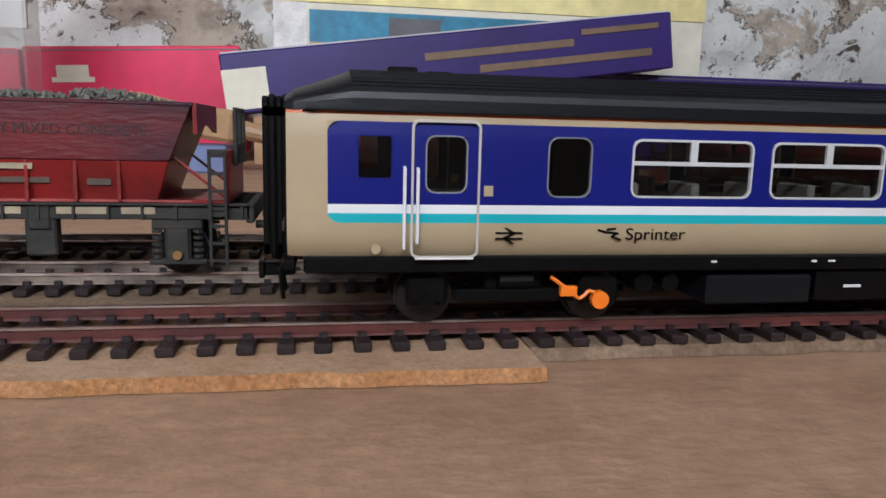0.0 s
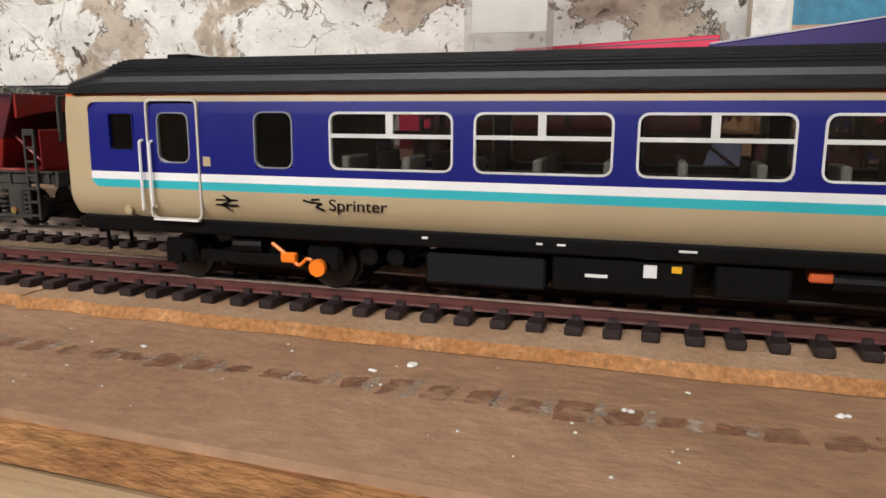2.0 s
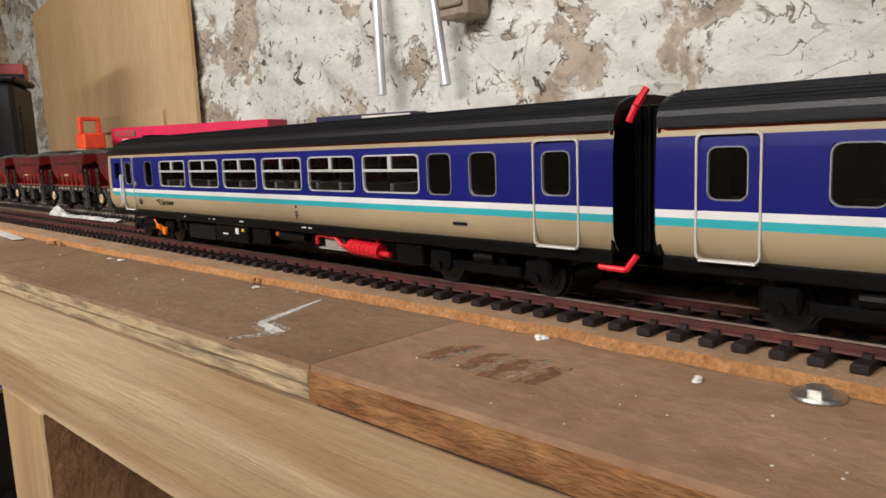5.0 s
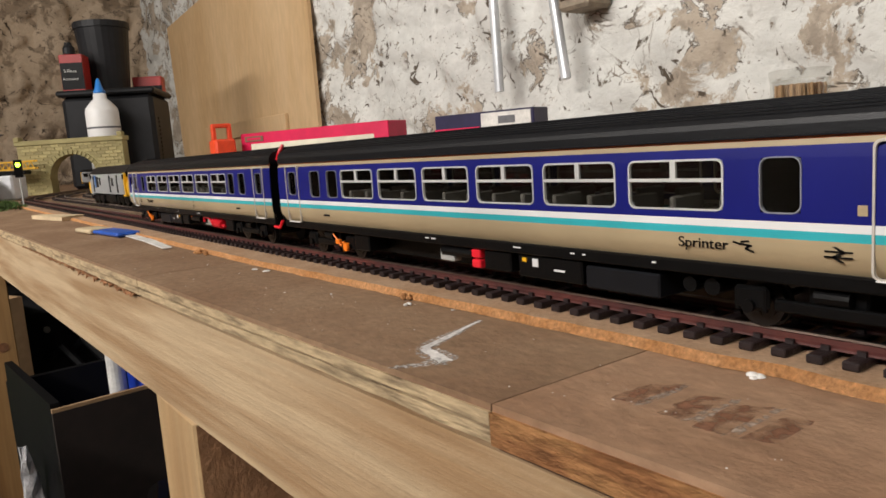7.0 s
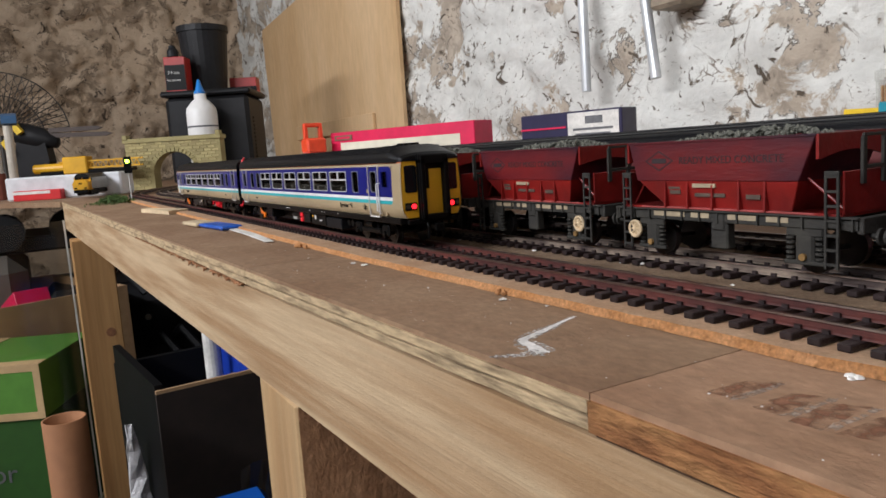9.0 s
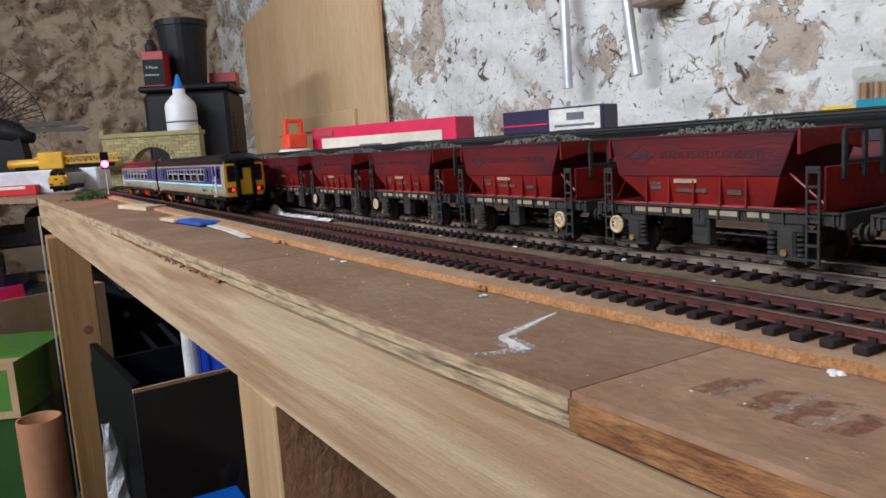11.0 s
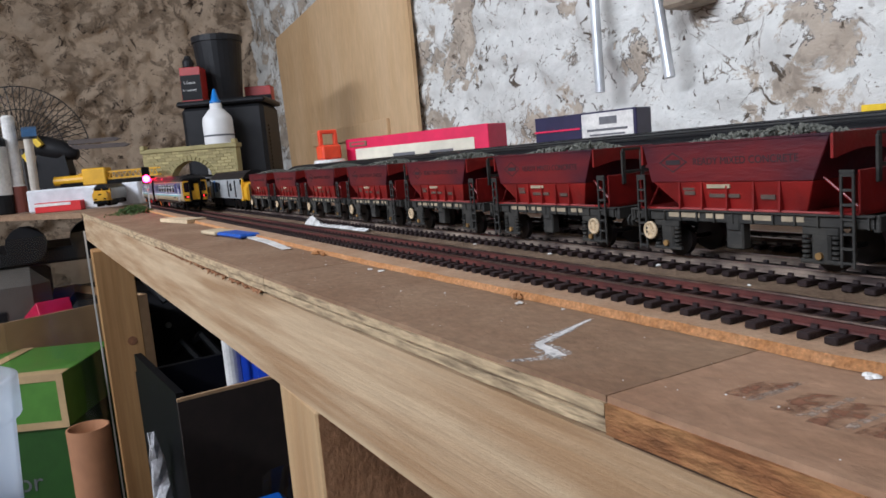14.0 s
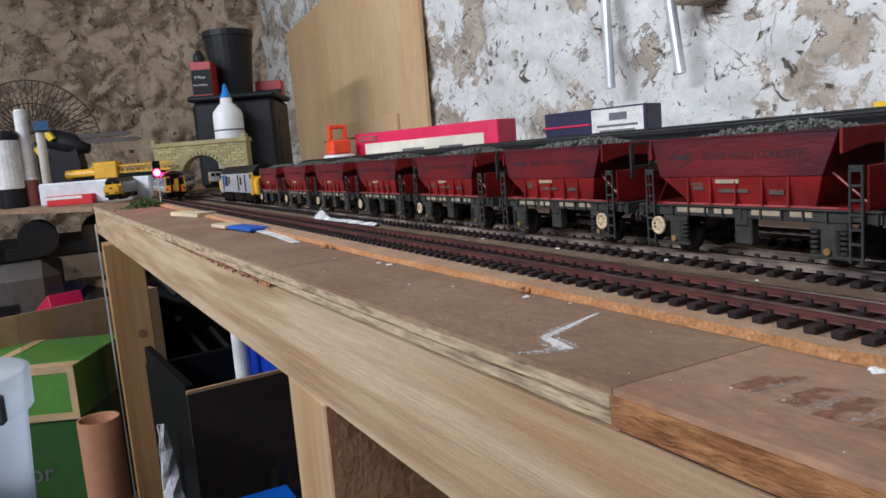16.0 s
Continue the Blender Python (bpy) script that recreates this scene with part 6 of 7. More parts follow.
stick = mesh_of("stick", rod(bmesh.new(), (0, 0, 0.005), (0, 0, 0.098), 0.0021, 6), STICK)
rs = random.Random(17)
for k in range(70):
    r, a = 0.029 * math.sqrt((k + 0.5) / 70), k * 2.39996
    share("stick", stick, tj, pose(r * math.cos(a), r * math.sin(a), 0, rs.uniform(-1.5, 1.5), rs.uniform(-1.5, 1.5), 0))
# glue pot with orange lid
gp = thing("orange_lidded_pot", "white pot with orange carrying-handle lid", "pot", at=pose(-1.515, 0.582, 0))
part("pot", lathe(bmesh.new(), [(0.034, 0), (0.036, 0.004), (0.036, 0.058), (0.033, 0.066)], 20), PAPER, gp)
OL = mat("orange_lid", (0.80, 0.07, 0.02), 0.4, scale=60)
bm = box(bmesh.new(), -0.022, 0.022, -0.022, 0.022, 0.0662, 0.098, 0.004)
for y in (-0.017, 0.017):
    box(bm, -0.006, 0.006, y - 0.004, y + 0.004, 0.097, 0.124, 0.001)
box(bm, -0.006, 0.006, -0.021, 0.021, 0.122, 0.131, 0.002)
part("lid", bm, OL, gp, "orange lid with handle")

# ---- on the wall ----
PLYSHEET = mat("bare_plywood_sheet", (0.60, 0.42, 0.235), 0.75, vary=0.07, scale=60, color2=(0.52, 0.34, 0.17), mix=0.5, scale2=5, stretch=(1, 1, 0.25), bump=0.1, bscale=120)
ps = thing("plywood_sheet", "bare plywood sheet leaning on the stone wall", "plywood sheet")
part("sheet", prism(bmesh.new(), [(-3.60, 0.0), (-2.13, 0.0), (-2.13, 0.75), (-2.95, 0.745), (-3.64, 0.70)], "y", WALL_Y - 0.035, WALL_Y - 0.022), PLYSHEET, ps)
part("batten", box(bmesh.new(), -3.2, -2.35, WALL_Y - 0.05, WALL_Y - 0.0355, 0.14, 0.20, 0.002), PLYSHEET, ps)
CONDUIT = mat("grey_conduit", (0.62, 0.64, 0.66), 0.35, metal=0.3, vary=0.06, scale=40)
for x, z, lean in ((-1.205, 0.158, -0.02), (-1.005, 0.163, -0.105)):
    c = thing("wall_conduit", "short pale grey conduit pipe fixed to the wall", "pipe", "wall conduits")
    part("tube", rod(bmesh.new(), (x, WALL_Y - 0.055, z), (x + lean, WALL_Y - 0.045, z + 0.62), 0.0105, 14), CONDUIT, c)
    part("clip", box(bmesh.new(), x + lean * 0.69 - 0.017, x + lean * 0.69 + 0.017, WALL_Y - 0.062, WALL_Y - 0.005, z + 0.42, z + 0.435, 0.002), CONDUIT, c)
jb = thing("junction_box", "old brown junction box fixed to the wall", "junction box")
part("case", box(bmesh.new(), -1.000, -0.925, WALL_Y - 0.075, WALL_Y - 0.005, 0.285, 0.39, 0.006), mat("dirty_brown_plastic", (0.30, 0.245, 0.18), 0.7, vary=0.2, scale=60), jb)
part("cover", box(bmesh.new(), -0.992, -0.933, WALL_Y - 0.083, WALL_Y - 0.0755, 0.305, 0.38, 0.003), mat("dirty_cream_plastic", (0.27, 0.225, 0.17), 0.6, vary=0.2, scale=60), jb)

# ---- at the far end ----
gb = thing("glue_bottle", "white glue bottle with blue nozzle", "glue bottle", at=pose(-2.225, 0.495, -0.001))
part("bottle", lathe(bmesh.new(), [(0.040, 0), (0.044, 0.004), (0.044, 0.214), (0.041, 0.226), (0.024, 0.246), (0.018, 0.250), (0.017, 0.266)], 28), mat("white_plastic", (0.80, 0.79, 0.77), 0.4, vary=0.04, scale=20), gb, smooth=True)
part("nozzle", lathe(bmesh.new(), [(0.016, 0.2662), (0.016, 0.272), (0.012, 0.277), (0.004, 0.306), (0.002, 0.308)], 16), mat("blue_nozzle", (0.02, 0.20, 0.62), 0.4, scale=20), gb, "blue nozzle", smooth=True)
part("label_band", lathe(bmesh.new(), [(0.0444, 0.168), (0.0444, 0.173)], 28), INK, gb, "dark label line")
BIN = mat("black_crate_plastic", (0.014, 0.014, 0.0155), 0.5, vary=0.15, scale=40, spec=0.22)
cr = thing("storage_crate", "black plastic storage crate with lid", "crate", at=pose(-2.60, 0.43, -0.001, 0, 0, 64))
part("crate_body", box(bmesh.new(), 0.10, 0.350, -0.25, 0.0, 0, 0.266, 0.012), BIN, cr)
part("crate_lid", box(bmesh.new(), 0.090, 0.360, -0.26, 0.01, 0.2665, 0.284, 0.006), BIN, cr, "black lid")
bm = bmesh.new()
for k in range(12):
    box(bm, 0.3502, 0.353, -0.20, -0.15, 0.06 + 0.012 * k, 0.066 + 0.012 * k)
part("vent_ribs", bm, BIN, cr)
bk = thing("black_bucket", "tall black plastic bucket on the crate", "bucket", at=pose(-2.52, 0.585, 0.2842))
part("bucket_wall", lathe(bmesh.new(), [(0.058, 0), (0.062, 0.003), (0.079, 0.205), (0.083, 0.206), (0.083, 0.225), (0.078, 0.225), (0.058, 0.01)], 28), BIN, bk)
RED_CARD = mat("red_tool_card", (0.36, 0.018, 0.014), 0.45, vary=0.1, scale=40)
tb = carton("tool_kit_box", "red and black tool accessory kit box on the crate", pose(-2.429, 0.436, 0.2842, 0, 0, 64), 0.065, 0.07, 0.115, RED_CARD, [(0.001, 0.064, 0.012, 0.090, BLACK, "black_panel")], lid=False)
letters("lettering", "5 Piece", 0.0125, PAPER, tb, pose(0.010, -0.0016, 0.062, 90, 0, 0), "small white lettering")
letters("lettering", "Accessory", 0.0105, PAPER, tb, pose(0.005, -0.0016, 0.040, 90, 0, 0), "small white lettering")
carton("tool_kit_box", "red and black tool box behind the bucket", pose(-2.53, 0.66, 0.2842, 0, 0, 64), 0.09, 0.06, 0.06, RED_CARD, [(0.0, 0.09, 0.0, 0.03, BLACK, "black_panel")], lid=False)
bt = thing("black_bottle", "small round black bottle standing on the crate", "bottle", at=pose(-2.435, 0.468, 0.3995))
part("flask", lathe(bmesh.new(), [(0.016, 0), (0.017, 0.003), (0.017, 0.02), (0.010, 0.03), (0.010, 0.036)], 14), BIN, bt)
wb = thing("polystyrene_tray", "long white polystyrene tray on the board", "tray", at=pose(-2.085, 0.012, -0.001, 0, 0, 63))
part("tray", box(bmesh.new(), 0, 0.275, -0.08, 0.0, 0, 0.056, 0.004), mat("white_foam", (0.72, 0.73, 0.75), 0.8, vary=0.06, scale=80), wb)
rd = carton("red_box", "flat red and white box end on the board", pose(-1.983, -0.010, -0.001, 0, 0, 63), 0.112, 0.03, 0.024, mat("bright_red_card", (0.58, 0.016, 0.018), 0.45, vary=0.08, scale=40), [(0.0, 0.088, 0.015, 0.022, PAPER, "white_edge")], lid=False)
ck = thing("model_crane", "yellow model breakdown crane on the tray", "model crane", at=pose(-2.15, 0.048, 0.0553, 0, 0, 63))
CRANE = mat("crane_yellow", (0.75, 0.40, 0.01), 0.45, vary=0.08, scale=60)
part("boom_end", rod(bmesh.new(), (-0.02, 0.03, 0.018), (0.06, 0.03, 0.018), 0.0125, 14), CRANE, ck, "round yellow boom end")
bm = bmesh.new()
for z in (0.014, 0.032):
    for y in (0.02, 0.04):
        box(bm, 0.05, 0.26, y - 0.002, y + 0.002, z - 0.002, z + 0.002)
for k in range(14):
    pipe(bm, [(0.055 + 0.0145 * k, 0.02, 0.014), (0.062 + 0.0145 * k, 0.02, 0.032), (0.0695 + 0.0145 * k, 0.02, 0.014)], 0.0014, 5)
part("lattice_boom", bm, CRANE, ck, "yellow lattice boom")
part("crane_cab", box(bmesh.new(), 0.062, 0.125, 0.008, 0.05, 0.0, 0.045, 0.003), CRANE, ck)
part("crane_base", box(bmesh.new(), 0.0, 0.24, 0.012, 0.048, 0.0, 0.010, 0.002), BLACK, ck)
copy2 = copy_thing(lo, pose(-1.870, 0.163, -0.0012, 0, 0, -18))
tagged(copy2, "yellow-nosed grey model locomotive parked near the corner")
# silver unit behind the portal
un = thing("silver_railcar", "silver model railcar with yellow end behind the portal", "model train", at=pose(-2.27, 0.44, 0, 0, 0, 18))
SILV = mat("silver_grey_side", (0.40, 0.41, 0.42), 0.4, vary=0.06, scale=60)
part("body", box(bmesh.new(), 0.003, 0.28, -0.018, 0.018, 0.020, 0.050, 0.003), SILV, un)
part("roof", box(bmesh.new(), 0.002, 0.281, -0.016, 0.016, 0.0502, 0.057, 0.003), ROOF, un)
part("yellow_end", box(bmesh.new(), 0.0, 0.0028, -0.017, 0.017, 0.018, 0.050, 0.001), YELLOW, un)
for y in (-0.0115, 0.0, 0.0115):
    part("end_window", box(bmesh.new(), -0.001, 0.0002, y - 0.004, y + 0.004, 0.036, 0.046), BLACK, un)
bm = bmesh.new()
for k in range(8):
    box(bm, 0.02 + 0.031 * k, 0.042 + 0.031 * k, -0.0186, -0.0178, 0.036, 0.046)
part("window_strip", bm, BLACK, un, "dark side windows")
part("underframe", box(bmesh.new(), 0.01, 0.27, -0.014, 0.014, 0.0, 0.0198, 0.001), BLACK, un)

# tools on the return board
cn = thing("spray_can", "tall black and white spray can", "spray can", at=pose(-2.19, -0.090, -0.001))
part("can", lathe(bmesh.new(), [(0.031, 0), (0.033, 0.003), (0.033, 0.19), (0.028, 0.20)], 20), BIN, cn)
part("white_band", lathe(bmesh.new(), [(0.0334, 0.05), (0.0334, 0.175)], 20), PAPER, cn, "white label")
tu = thing("sealant_tube", "white sealant tube standing on the board", "tube", at=pose(-2.20, -0.045, -0.001))
part("tube_body", lathe(bmesh.new(), [(0.02, 0), (0.02, 0.07), (0.0165, 0.075), (0.0155, 0.25), (0.012, 0.255)], 16), PAPER, tu)
part("brown_sleeve", lathe(bmesh.new(), [(0.0206, 0.001), (0.0206, 0.07)], 16), mat("brown_sleeve", (0.22, 0.06, 0.04), 0.5, scale=40), tu)
hm = thing("hammer", "blue-headed hammer standing on its pale handle", "hammer", at=pose(-2.165, -0.006, -0.001))
part("handle", rod(bmesh.new(), (0, 0, 0), (0.01, 0.002, 0.19), 0.011, 12), mat("pale_handle", (0.55, 0.50, 0.42), 0.5, scale=50), hm)
part("head", prism(bmesh.new(), [(-0.032, 0.196), (-0.028, 0.216), (0.015, 0.220), (0.045, 0.212), (0.066, 0.192), (0.058, 0.190), (0.036, 0.200), (0.014, 0.1905), (-0.012, 0.1905), (-0.016, 0.196)], "y", -0.010, 0.024), mat("blue_steel", (0.06, 0.13, 0.25), 0.4, metal=0.3, scale=50), hm, "blue steel head")
dr = thing("cordless_drill", "black and yellow cordless drill on its base", "drill", at=pose(-2.60, 0.035, -0.001, 0, 0, 64))
part("battery", box(bmesh.new(), -0.045, 0.055, -0.04, 0.04, 0, 0.055, 0.008), BIN, dr)
part("grip", prism(bmesh.new(), [(-0.030, 0.0555), (0.050, 0.0555), (0.070, 0.10), (0.062, 0.165), (-0.02, 0.175), (-0.034, 0.11)], "y", -0.024, 0.024), BIN, dr)
part("motor_housing", lathe(bmesh.new(), [(0.018, -0.060), (0.031, -0.050), (0.036, -0.015), (0.034, 0.035), (0.022, 0.060), (0.016, 0.085)], 18), BIN, dr, smooth=True, m=pose(0.012, 0, 0.182, 0, 108, 0))
part("yellow_trim", prism(bmesh.new(), [(-0.045, 0.245), (-0.028, 0.250), (0.012, 0.195), (-0.004, 0.186)], "y", -0.050, -0.030), LEVEL_Y, dr, "yellow trim")
part("yellow_foot", prism(bmesh.new(), [(-0.060, 0.165), (-0.048, 0.175), (-0.030, 0.140), (-0.040, 0.130)], "y", -0.042, -0.010), LEVEL_Y, dr)
part("yellow_base_band", box(bmesh.new(), -0.047, -0.030, -0.042, -0.0402, 0.004, 0.052, 0.0005), LEVEL_Y, dr)
RASP = mat("dark_brown_steel", (0.055, 0.036, 0.028), 0.6, vary=0.2, scale=60)
for z0, z1, x1 in ((0.196, 0.196, 0.235), (0.180, 0.176, 0.262)):
    part("long_bit", prism(bmesh.new(), [(0.07, z0 - 0.007), (x1 - 0.02, z1 - 0.007), (x1, z1), (x1 - 0.02, z1 + 0.006), (0.07, z0 + 0.007)], "y", -0.006, 0.006), RASP, dr, "dark brown steel bar")
fg = thing("wire_basket", "curved dark wire basket behind the tools", "wire basket", at=pose(-2.85, -0.04, -0.001, 0, 0, 0))
WIRE = mat("dark_wire", (0.07, 0.065, 0.06), 0.5, metal=0.5, scale=50)
bm = bmesh.new()
for k in range(30):
    a = radians(6 * k)
    pipe(bm, [(0, 0.03 * math.cos(a), 0.20 + 0.03 * math.sin(a)), (0.03, 0.13 * math.cos(a), 0.20 + 0.13 * math.sin(a)), (0, 0.21 * math.cos(a), 0.20 + 0.21 * math.sin(a))], 0.0016, 4)
for r, x in ((0.13, 0.03), (0.21, 0.0), (0.03, 0.0)):
    pipe(bm, [(x, r * math.cos(radians(9 * k)), 0.20 + r * math.sin(radians(9 * k))) for k in range(21)], 0.0022, 5)
part("wire_mesh", bm, WIRE, fg)
for tilt in (-1, 1):
    bm = bmesh.new()
    for k in range(22):
        a0, a1 = radians(8 * k), radians(8 * k + 34 * tilt)
        pipe(bm, [(0.012, 0.06 * math.cos(a0), 0.20 + 0.06 * math.sin(a0)), (0.034, 0.14 * math.cos((a0 + a1) / 2), 0.20 + 0.14 * math.sin((a0 + a1) / 2)), (0.004, 0.208 * math.cos(a1), 0.20 + 0.208 * math.sin(a1))], 0.0010, 4)
    part("wire_lattice", bm, WIRE, fg)
part("stand", rod(bmesh.new(), (0, 0, 0), (0, 0, 0.20), 0.008, 8), WIRE, fg)

# ---- below the board ----
GREEN = mat("green_carton", (0.09, 0.24, 0.03), 0.6, vary=0.08, scale=40)
DARKGREEN = mat("dark_green_carton", (0.022, 0.078, 0.009), 0.6, vary=0.08, scale=40)
TAPE = mat("buff_tape", (0.52, 0.36, 0.18), 0.6, vary=0.06, scale=60)
fb = carton("floor_carton", "white carton with faint red writing", pose(-1.735, -0.12, FLOOR, 0, 0, -25), 0.23, 0.24, 0.245, CREAM_CARD, lid=False)
for s in (0.0,):
    letters("lettering", "RO", 0.05, mat("red_print", (0.45, 0.04, 0.03), 0.6, scale=40), fb, pose(0.2312, 0.14, 0.17, 90, 0, 90), "red letters")
g2 = carton("floor_carton", "dark green carton stacked below another", pose(-1.733, -0.12, FLOOR + 0.2455, 0, 0, -25), 0.235, 0.245, 0.235, DARKGREEN, lid=False)
letters("lettering", "mor", 0.05, INK, g2, pose(0.2362, 0.10, 0.12, 90, 0, 90), "black letters")
g1 = carton("floor_carton", "bright green carton with buff tape, on a stack", pose(-1.735, -0.12, FLOOR + 0.481, 0, 0, -25), 0.24, 0.25, 0.098, GREEN, lid=False)
part("tape", box(bmesh.new(), 0.2402, 0.2412, 0.0, 0.25, 0.086, 0.099), TAPE, g1)
part("tape", box(bmesh.new(), 0.2402, 0.2412, 0.0, 0.25, -0.001, 0.012), TAPE, g1)
part("tape", box(bmesh.new(), 0.2402, 0.2412, 0.238, 0.25, 0.0122, 0.0858), TAPE, g1)
part("tape", box(bmesh.new(), 0.0, 0.239, 0.06, 0.085, 0.0982, 0.0992), TAPE, g1)
part("tape", box(bmesh.new(), 0.21, 0.24, 0.09, 0.25, 0.0982, 0.0990), TAPE, g1)
cb = thing("open_carton", "large open brown cardboard box", "box", at=pose(-2.05, -0.36, FLOOR, 0, 0, 20))
for n, a in (("side", (0, 0.42, 0, 0.006, 0, 0.64)), ("side", (0, 0.42, 0.434, 0.44, 0, 0.64)), ("side", (0, 0.006, 0.0062, 0.4338, 0, 0.64)), ("side", (0.414, 0.42, 0.0062, 0.4338, 0, 0.64)), ("base", (0.0062, 0.4138, 0.0062, 0.4338, 0, 0.3))):
    part(n, box(bmesh.new(), *a), CARDBOARD, cb)
pcard = carton("crimson_box", "crimson box sticking out of an open carton", pose(-1.832, -0.02, FLOOR + 0.302, 0, -24, 20), 0.10, 0.075, 0.335, PINK, lid=False)
tbm = thing("cardboard_tube", "plain brown cardboard tube standing on the floor", "tube", at=pose(-0.893, 0.035, FLOOR))
part("tube_wall", lathe(bmesh.new(), [(0.0235, 0), (0.0235, 0.629), (0.0205, 0.629), (0.0205, 0.02)], 28), mat("reddish_tube_card", (0.37, 0.165, 0.070), 0.8, vary=0.06, scale=60), tbm, smooth=True)
td = thing("plastic_tub", "translucent white plastic tub with rim", "tub", at=pose(-0.735, -0.096, FLOOR + 0.50))
TUB = mat("milky_plastic", (0.66, 0.70, 0.74), 0.3, vary=0.06, scale=30, spec=0.6)
tn, tl = TUB.node_tree.nodes, TUB.node_tree.links
tr_, tp_, m1, m2 = tn.new("ShaderNodeBsdfTranslucent"), tn.new("ShaderNodeBsdfTransparent"), tn.new("ShaderNodeMixShader"), tn.new("ShaderNodeMixShader")
tr_.inputs["Color"].default_value = (0.80, 0.86, 0.92, 1)
m1.inputs[0].default_value, m2.inputs[0].default_value = 0.55, 0.30
tl.new(tn["Principled BSDF"].outputs[0], m1.inputs[1])
tl.new(tr_.outputs[0], m1.inputs[2])
tl.new(m1.outputs[0], m2.inputs[1])
tl.new(tp_.outputs[0], m2.inputs[2])
tl.new(m2.outputs[0], tn["Material Output"].inputs["Surface"])
bm = lathe(bmesh.new(), [(0.060, 0), (0.064, 0.004), (0.075, 0.205), (0.081, 0.206), (0.082, 0.240), (0.076, 0.242), (0.072, 0.20), (0.060, 0.01)], 32)
part("tub_wall", bm, TUB, td, smooth=True)
part("rim_grip", box(bmesh.new(), 0.050, 0.060, 0.054, 0.063, 0.205, 0.232, 0.003), INK, td)
part("paper_inside", box(bmesh.new(), -0.04, 0.04, -0.03, 0.03, 0.012, 0.15, 0.003), PAPER, td)
carton("floor_carton", "plain brown carton on the floor", pose(-0.84, -0.22, FLOOR), 0.20, 0.22, 0.4995, CARDBOARD)
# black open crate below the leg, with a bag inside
# black board and brown card lining, with the under-table shade put into their colours
CRATE_SHADED = mat("shaded_black_board", (0.005, 0.005, 0.0055), 0.6, vary=0.15, scale=40, spec=0.15)
bc = thing("open_black_crate", "open black crate lined with brown card", "crate", at=pose(-0.947, 0.129, FLOOR, 0, 0, 5))
CRATE_Z = 0.615
for n, a, m in (("crate_side", (-0.222, -0.21, 0, 0.30, 0, CRATE_Z), CRATE_SHADED), ("crate_side", (-0.2098, 0.0545, 0, 0.010, 0, CRATE_Z + 0.03), CRATE_SHADED), ("crate_side", (-0.2098, 0.0545, 0.29, 0.30, 0, CRATE_Z), CRATE_SHADED),
                ("card_lining", (0.055, 0.060, 0.0, 0.30, 0.0, CRATE_Z + 0.02), mat("shaded_card_lining", (0.020, 0.012, 0.009), 0.9, vary=0.15, scale=60)), ("crate_base", (-0.2098, 0.0545, 0.0102, 0.2898, 0, 0.05), CRATE_SHADED)):
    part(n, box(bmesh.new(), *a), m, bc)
part("card_rim", box(bmesh.new(), 0.0550, 0.0600, 0.0, 0.30, CRATE_Z + 0.0202, CRATE_Z + 0.0242), CARDBOARD, bc, "pale cut edge with the leg's painted highlight of card")
BAG = glass("bag_film", (0.86, 0.86, 0.86), 0.16, 0.12)
bg = thing("plastic_bag", "crumpled clear plastic bag standing beside the crate", "plastic bag", at=pose(-0.835, 0.235, FLOOR))
rs = random.Random(21)
for k in range(14):
    c = Vector((rs.uniform(-0.03, 0.03), rs.uniform(-0.05, 0.05), 0.0))
    top = Vector((c.x + rs.uniform(-0.03, 0.03), c.y + rs.uniform(-0.03, 0.05), rs.uniform(0.40, 0.56)))
    w = Vector((rs.uniform(-0.02, 0.02), rs.uniform(0.015, 0.04), rs.uniform(-0.02, 0.02)))
    bm = bmesh.new()
    cols = [[bm.verts.new(c.lerp(top, i / 8) + w * (j / 3) * (1 - 0.2 * i / 8) + Vector((rs.uniform(-1, 1), rs.uniform(-1, 1), 0)) * 0.006) for j in range(4)] for i in range(9)]
    for p, q in zip(cols, cols[1:]):
        for j in range(3):
            bm.faces.new((p[j], p[j + 1], q[j + 1], q[j]))
    part("fold", bm, BAG, bg)
fo = thing("foil_strip", "crumpled silver foil strip hanging from the crate", "foil strip", at=pose(-0.975, 0.118, FLOOR))
FOIL = mat("crumpled_foil", (0.78, 0.78, 0.80), 0.4, metal=0.3, vary=0.2, scale=120, bump=0.8, bscale=200)
bm = bmesh.new()
rs = random.Random(5)
prev = None
for k in range(15):
    z = 0.30 + 0.28 * k / 14
    w = 0.019 * (1 - k / 14) ** 0.6 + 0.003
    ring_ = [bm.verts.new((0.012 * math.sin(k * 0.5) + rs.uniform(-0.004, 0.004) + w * 0.5 * math.cos(a), -0.012 * k / 14 + w * math.sin(a) + rs.uniform(-0.003, 0.003), z)) for a in [q * math.tau / 7 for q in range(7)]]
    if prev:
        for q in range(7):
            bm.faces.new((prev[q], prev[(q + 1) % 7], ring_[(q + 1) % 7], ring_[q]))
    prev = ring_
part("foil", bm, FOIL, fo)
BLUE_P = mat("blue_plastic", (0.015, 0.05, 0.42), 0.35, vary=0.06, scale=40)
bb = thing("blue_tub", "deep blue plastic tub standing in the black crate", "tub", at=pose(-1.14, 0.262, FLOOR + 0.0502))
part("tub_wall", box(bmesh.new(), 0, 0.14, 0, 0.12, 0, 0.67, 0.012), BLUE_P, bb)
bb2 = thing("blue_crate", "bright blue crate edge on the floor", "crate", at=pose(-0.68, 0.10, FLOOR))
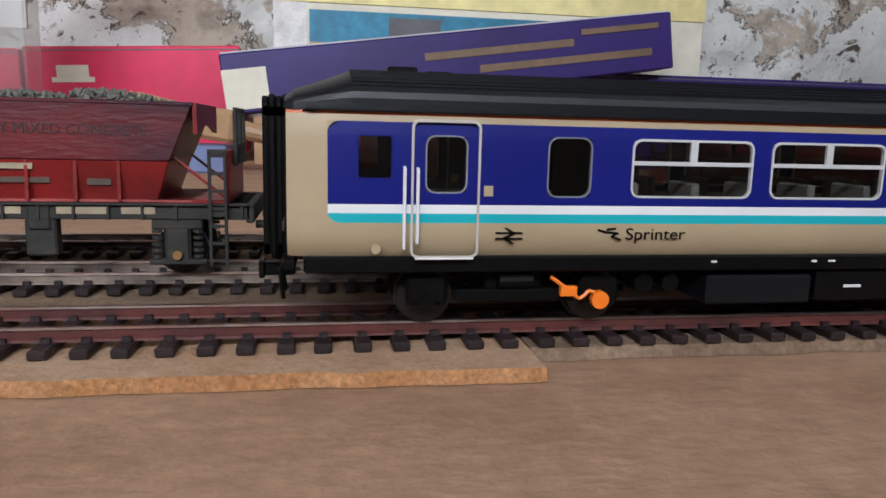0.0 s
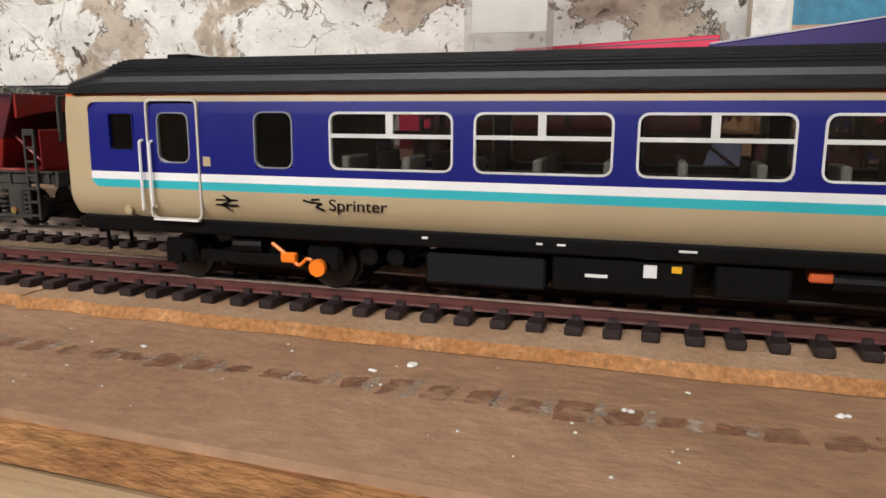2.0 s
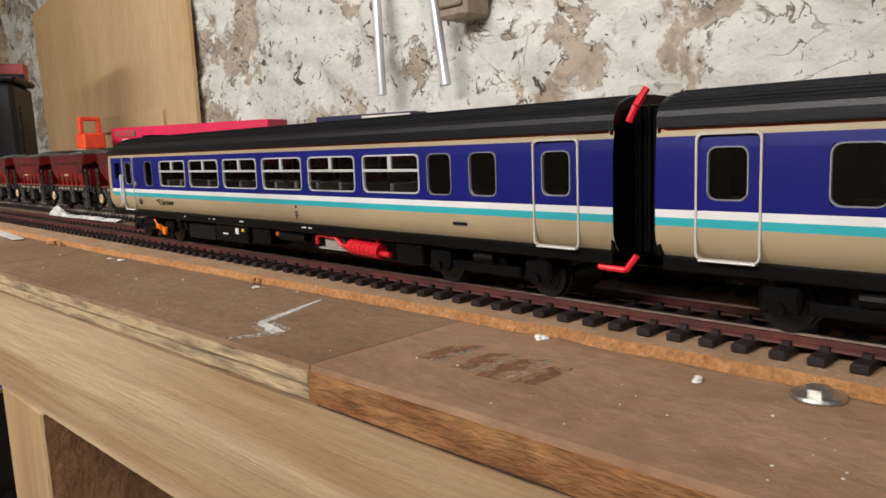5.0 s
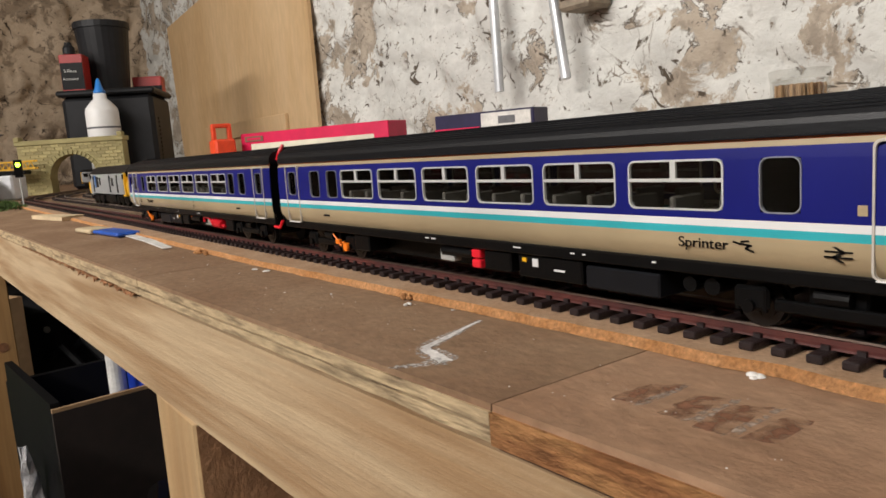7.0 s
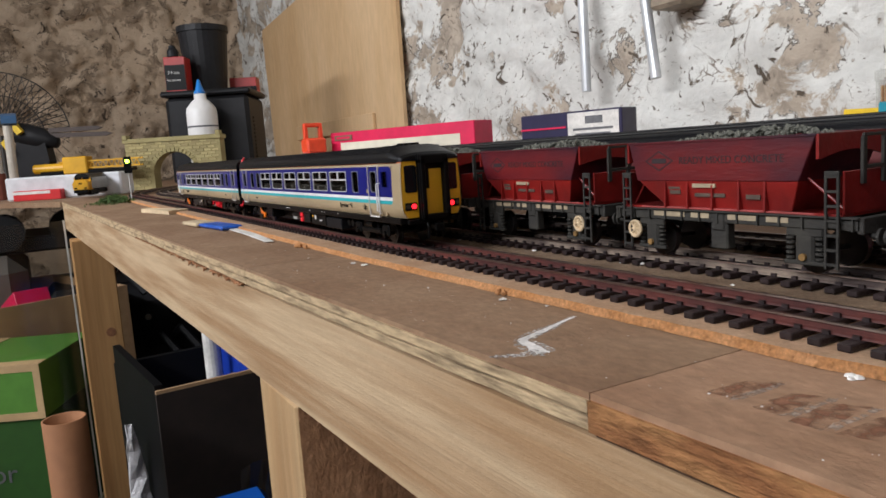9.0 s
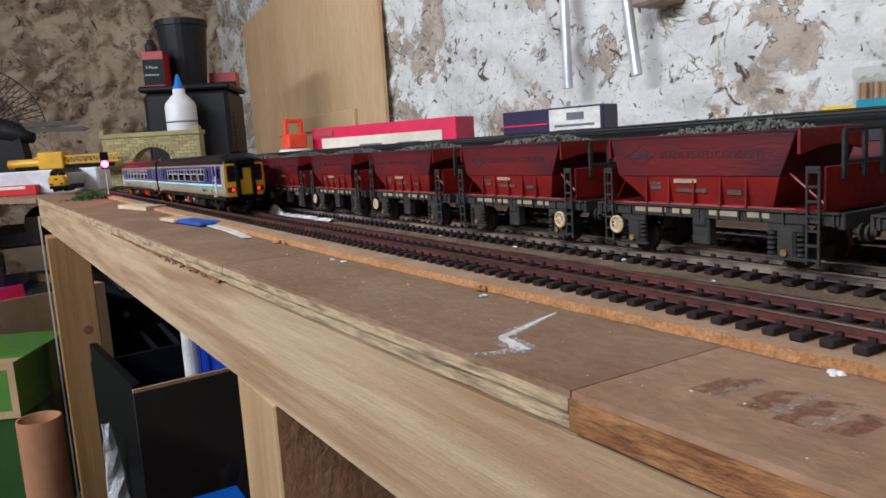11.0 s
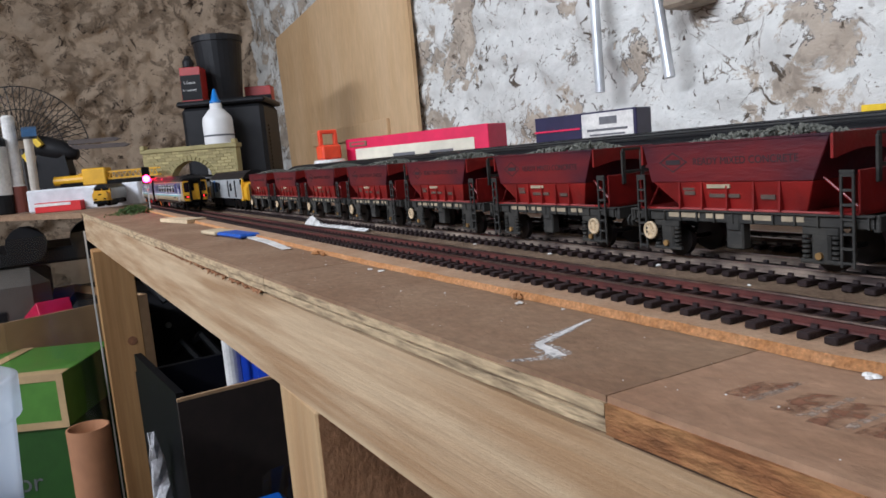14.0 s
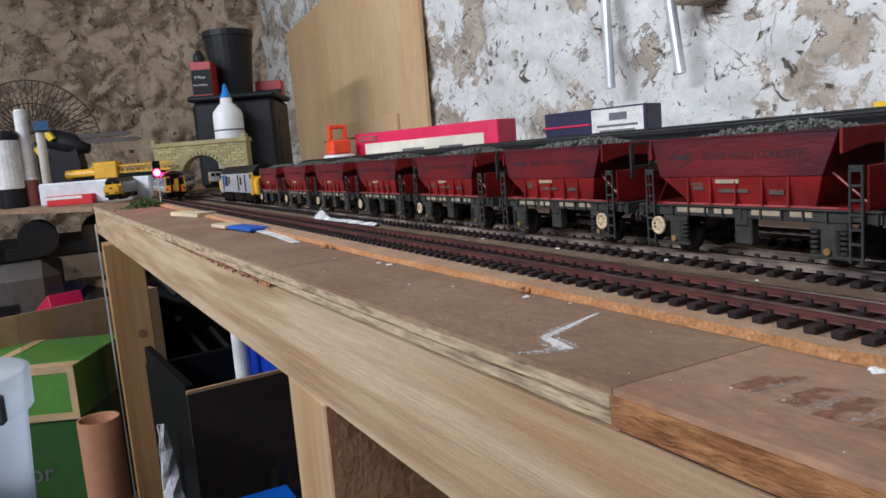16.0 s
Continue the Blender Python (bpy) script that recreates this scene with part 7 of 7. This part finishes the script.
part("crate_wall", box(bmesh.new(), 0, 0.28, 0, 0.10, 0, 0.585, 0.006), mat("bright_blue_plastic", (0.015, 0.12, 0.55), 0.35, vary=0.06, scale=40), bb2)
wc = thing("white_bottle", "white bottle with orange cap under the table", "bottle", at=pose(-1.06, 0.236, FLOOR + 0.0502))
part("bottle_body", lathe(bmesh.new(), [(0.012, 0), (0.012, 0.61), (0.008, 0.65)], 16), PAPER, wc)
part("bottle_cap", lathe(bmesh.new(), [(0.010, 0.6502), (0.010, 0.685), (0.007, 0.69)], 14), OL, wc)
cs = thing("clear_sheet", "clear plastic sheet standing beside the pine leg", "plastic sheet", at=pose(-1.475, -0.075, FLOOR, 0, 0, 4))
part("sheet", box(bmesh.new(), 0, 0.004, 0, 0.15, 0, 0.822, 0.0006), glass("clear_acrylic", (0.93, 0.93, 0.92), 0.035, 0.08), cs)
# pale strip: the sheet's edge, and the highlight on the leg's edge as colour
part("cut_edge", box(bmesh.new(), 0, 0.004, 0.1502, 0.1530, 0, 0.822), mat("sheet_edge_highlight", (0.62, 0.60, 0.55), 0.4, vary=0.06, scale=60), cs, "pale cut edge with the leg's painted highlight")
# dark machine under the board, with a covered carton before it
mw = thing("garden_machine", "black petrol garden machine in the shadows", "machine", at=pose(-2.35, 0.10, FLOOR))
part("engine_cover", box(bmesh.new(), -0.05, 0.40, -0.10, 0.55, 0.0, 0.62, 0.05), BIN, mw)
part("grass_box", box(bmesh.new(), -0.05, 0.38, -0.50, -0.102, 0.0, 0.72, 0.04), mat("grey_canvas", (0.12, 0.105, 0.09), 0.9, vary=0.15, scale=40), mw, "grey canvas cover")
part("maker_bars", box(bmesh.new(), 0.3802, 0.3815, -0.44, -0.20, 0.585, 0.625), BIN, mw, "dark bars of writing")
bm = bmesh.new()
for k in range(4):
    rod(bm, (0.30, -0.42 + 0.14 * k, 0.775), (0.36, -0.42 + 0.14 * k, 0.775), 0.045, 14)
box(bm, 0.0, 0.34, -0.50, 0.10, 0.722, 0.76, 0.006)
part("tool_tray", bm, BIN, mw, "black tray of round pots")
part("orange_grip", rod(bmesh.new(), (0.2, -0.40, 0.80), (0.24, -0.30, 0.80), 0.025, 10), OL, mw)
rs = random.Random(2)
for k in range(9):
    a = Vector((0.35, 0.02 + 0.05 * k, 0.40 + 0.25 * rs.random()))
    part("hose", pipe(bmesh.new(), [a, a + Vector((0.1, 0.05, 0.08)), a + Vector((0.16, 0.12, -0.03))], 0.010, 6), BIN, mw)
for k in range(5):
    part("bolt", rod(bmesh.new(), (0.40, 0.05 + 0.1 * k, 0.5 + 0.03 * (k % 3)), (0.407, 0.05 + 0.1 * k, 0.5 + 0.03 * (k % 3)), 0.008, 8), GALV, mw)

motions()
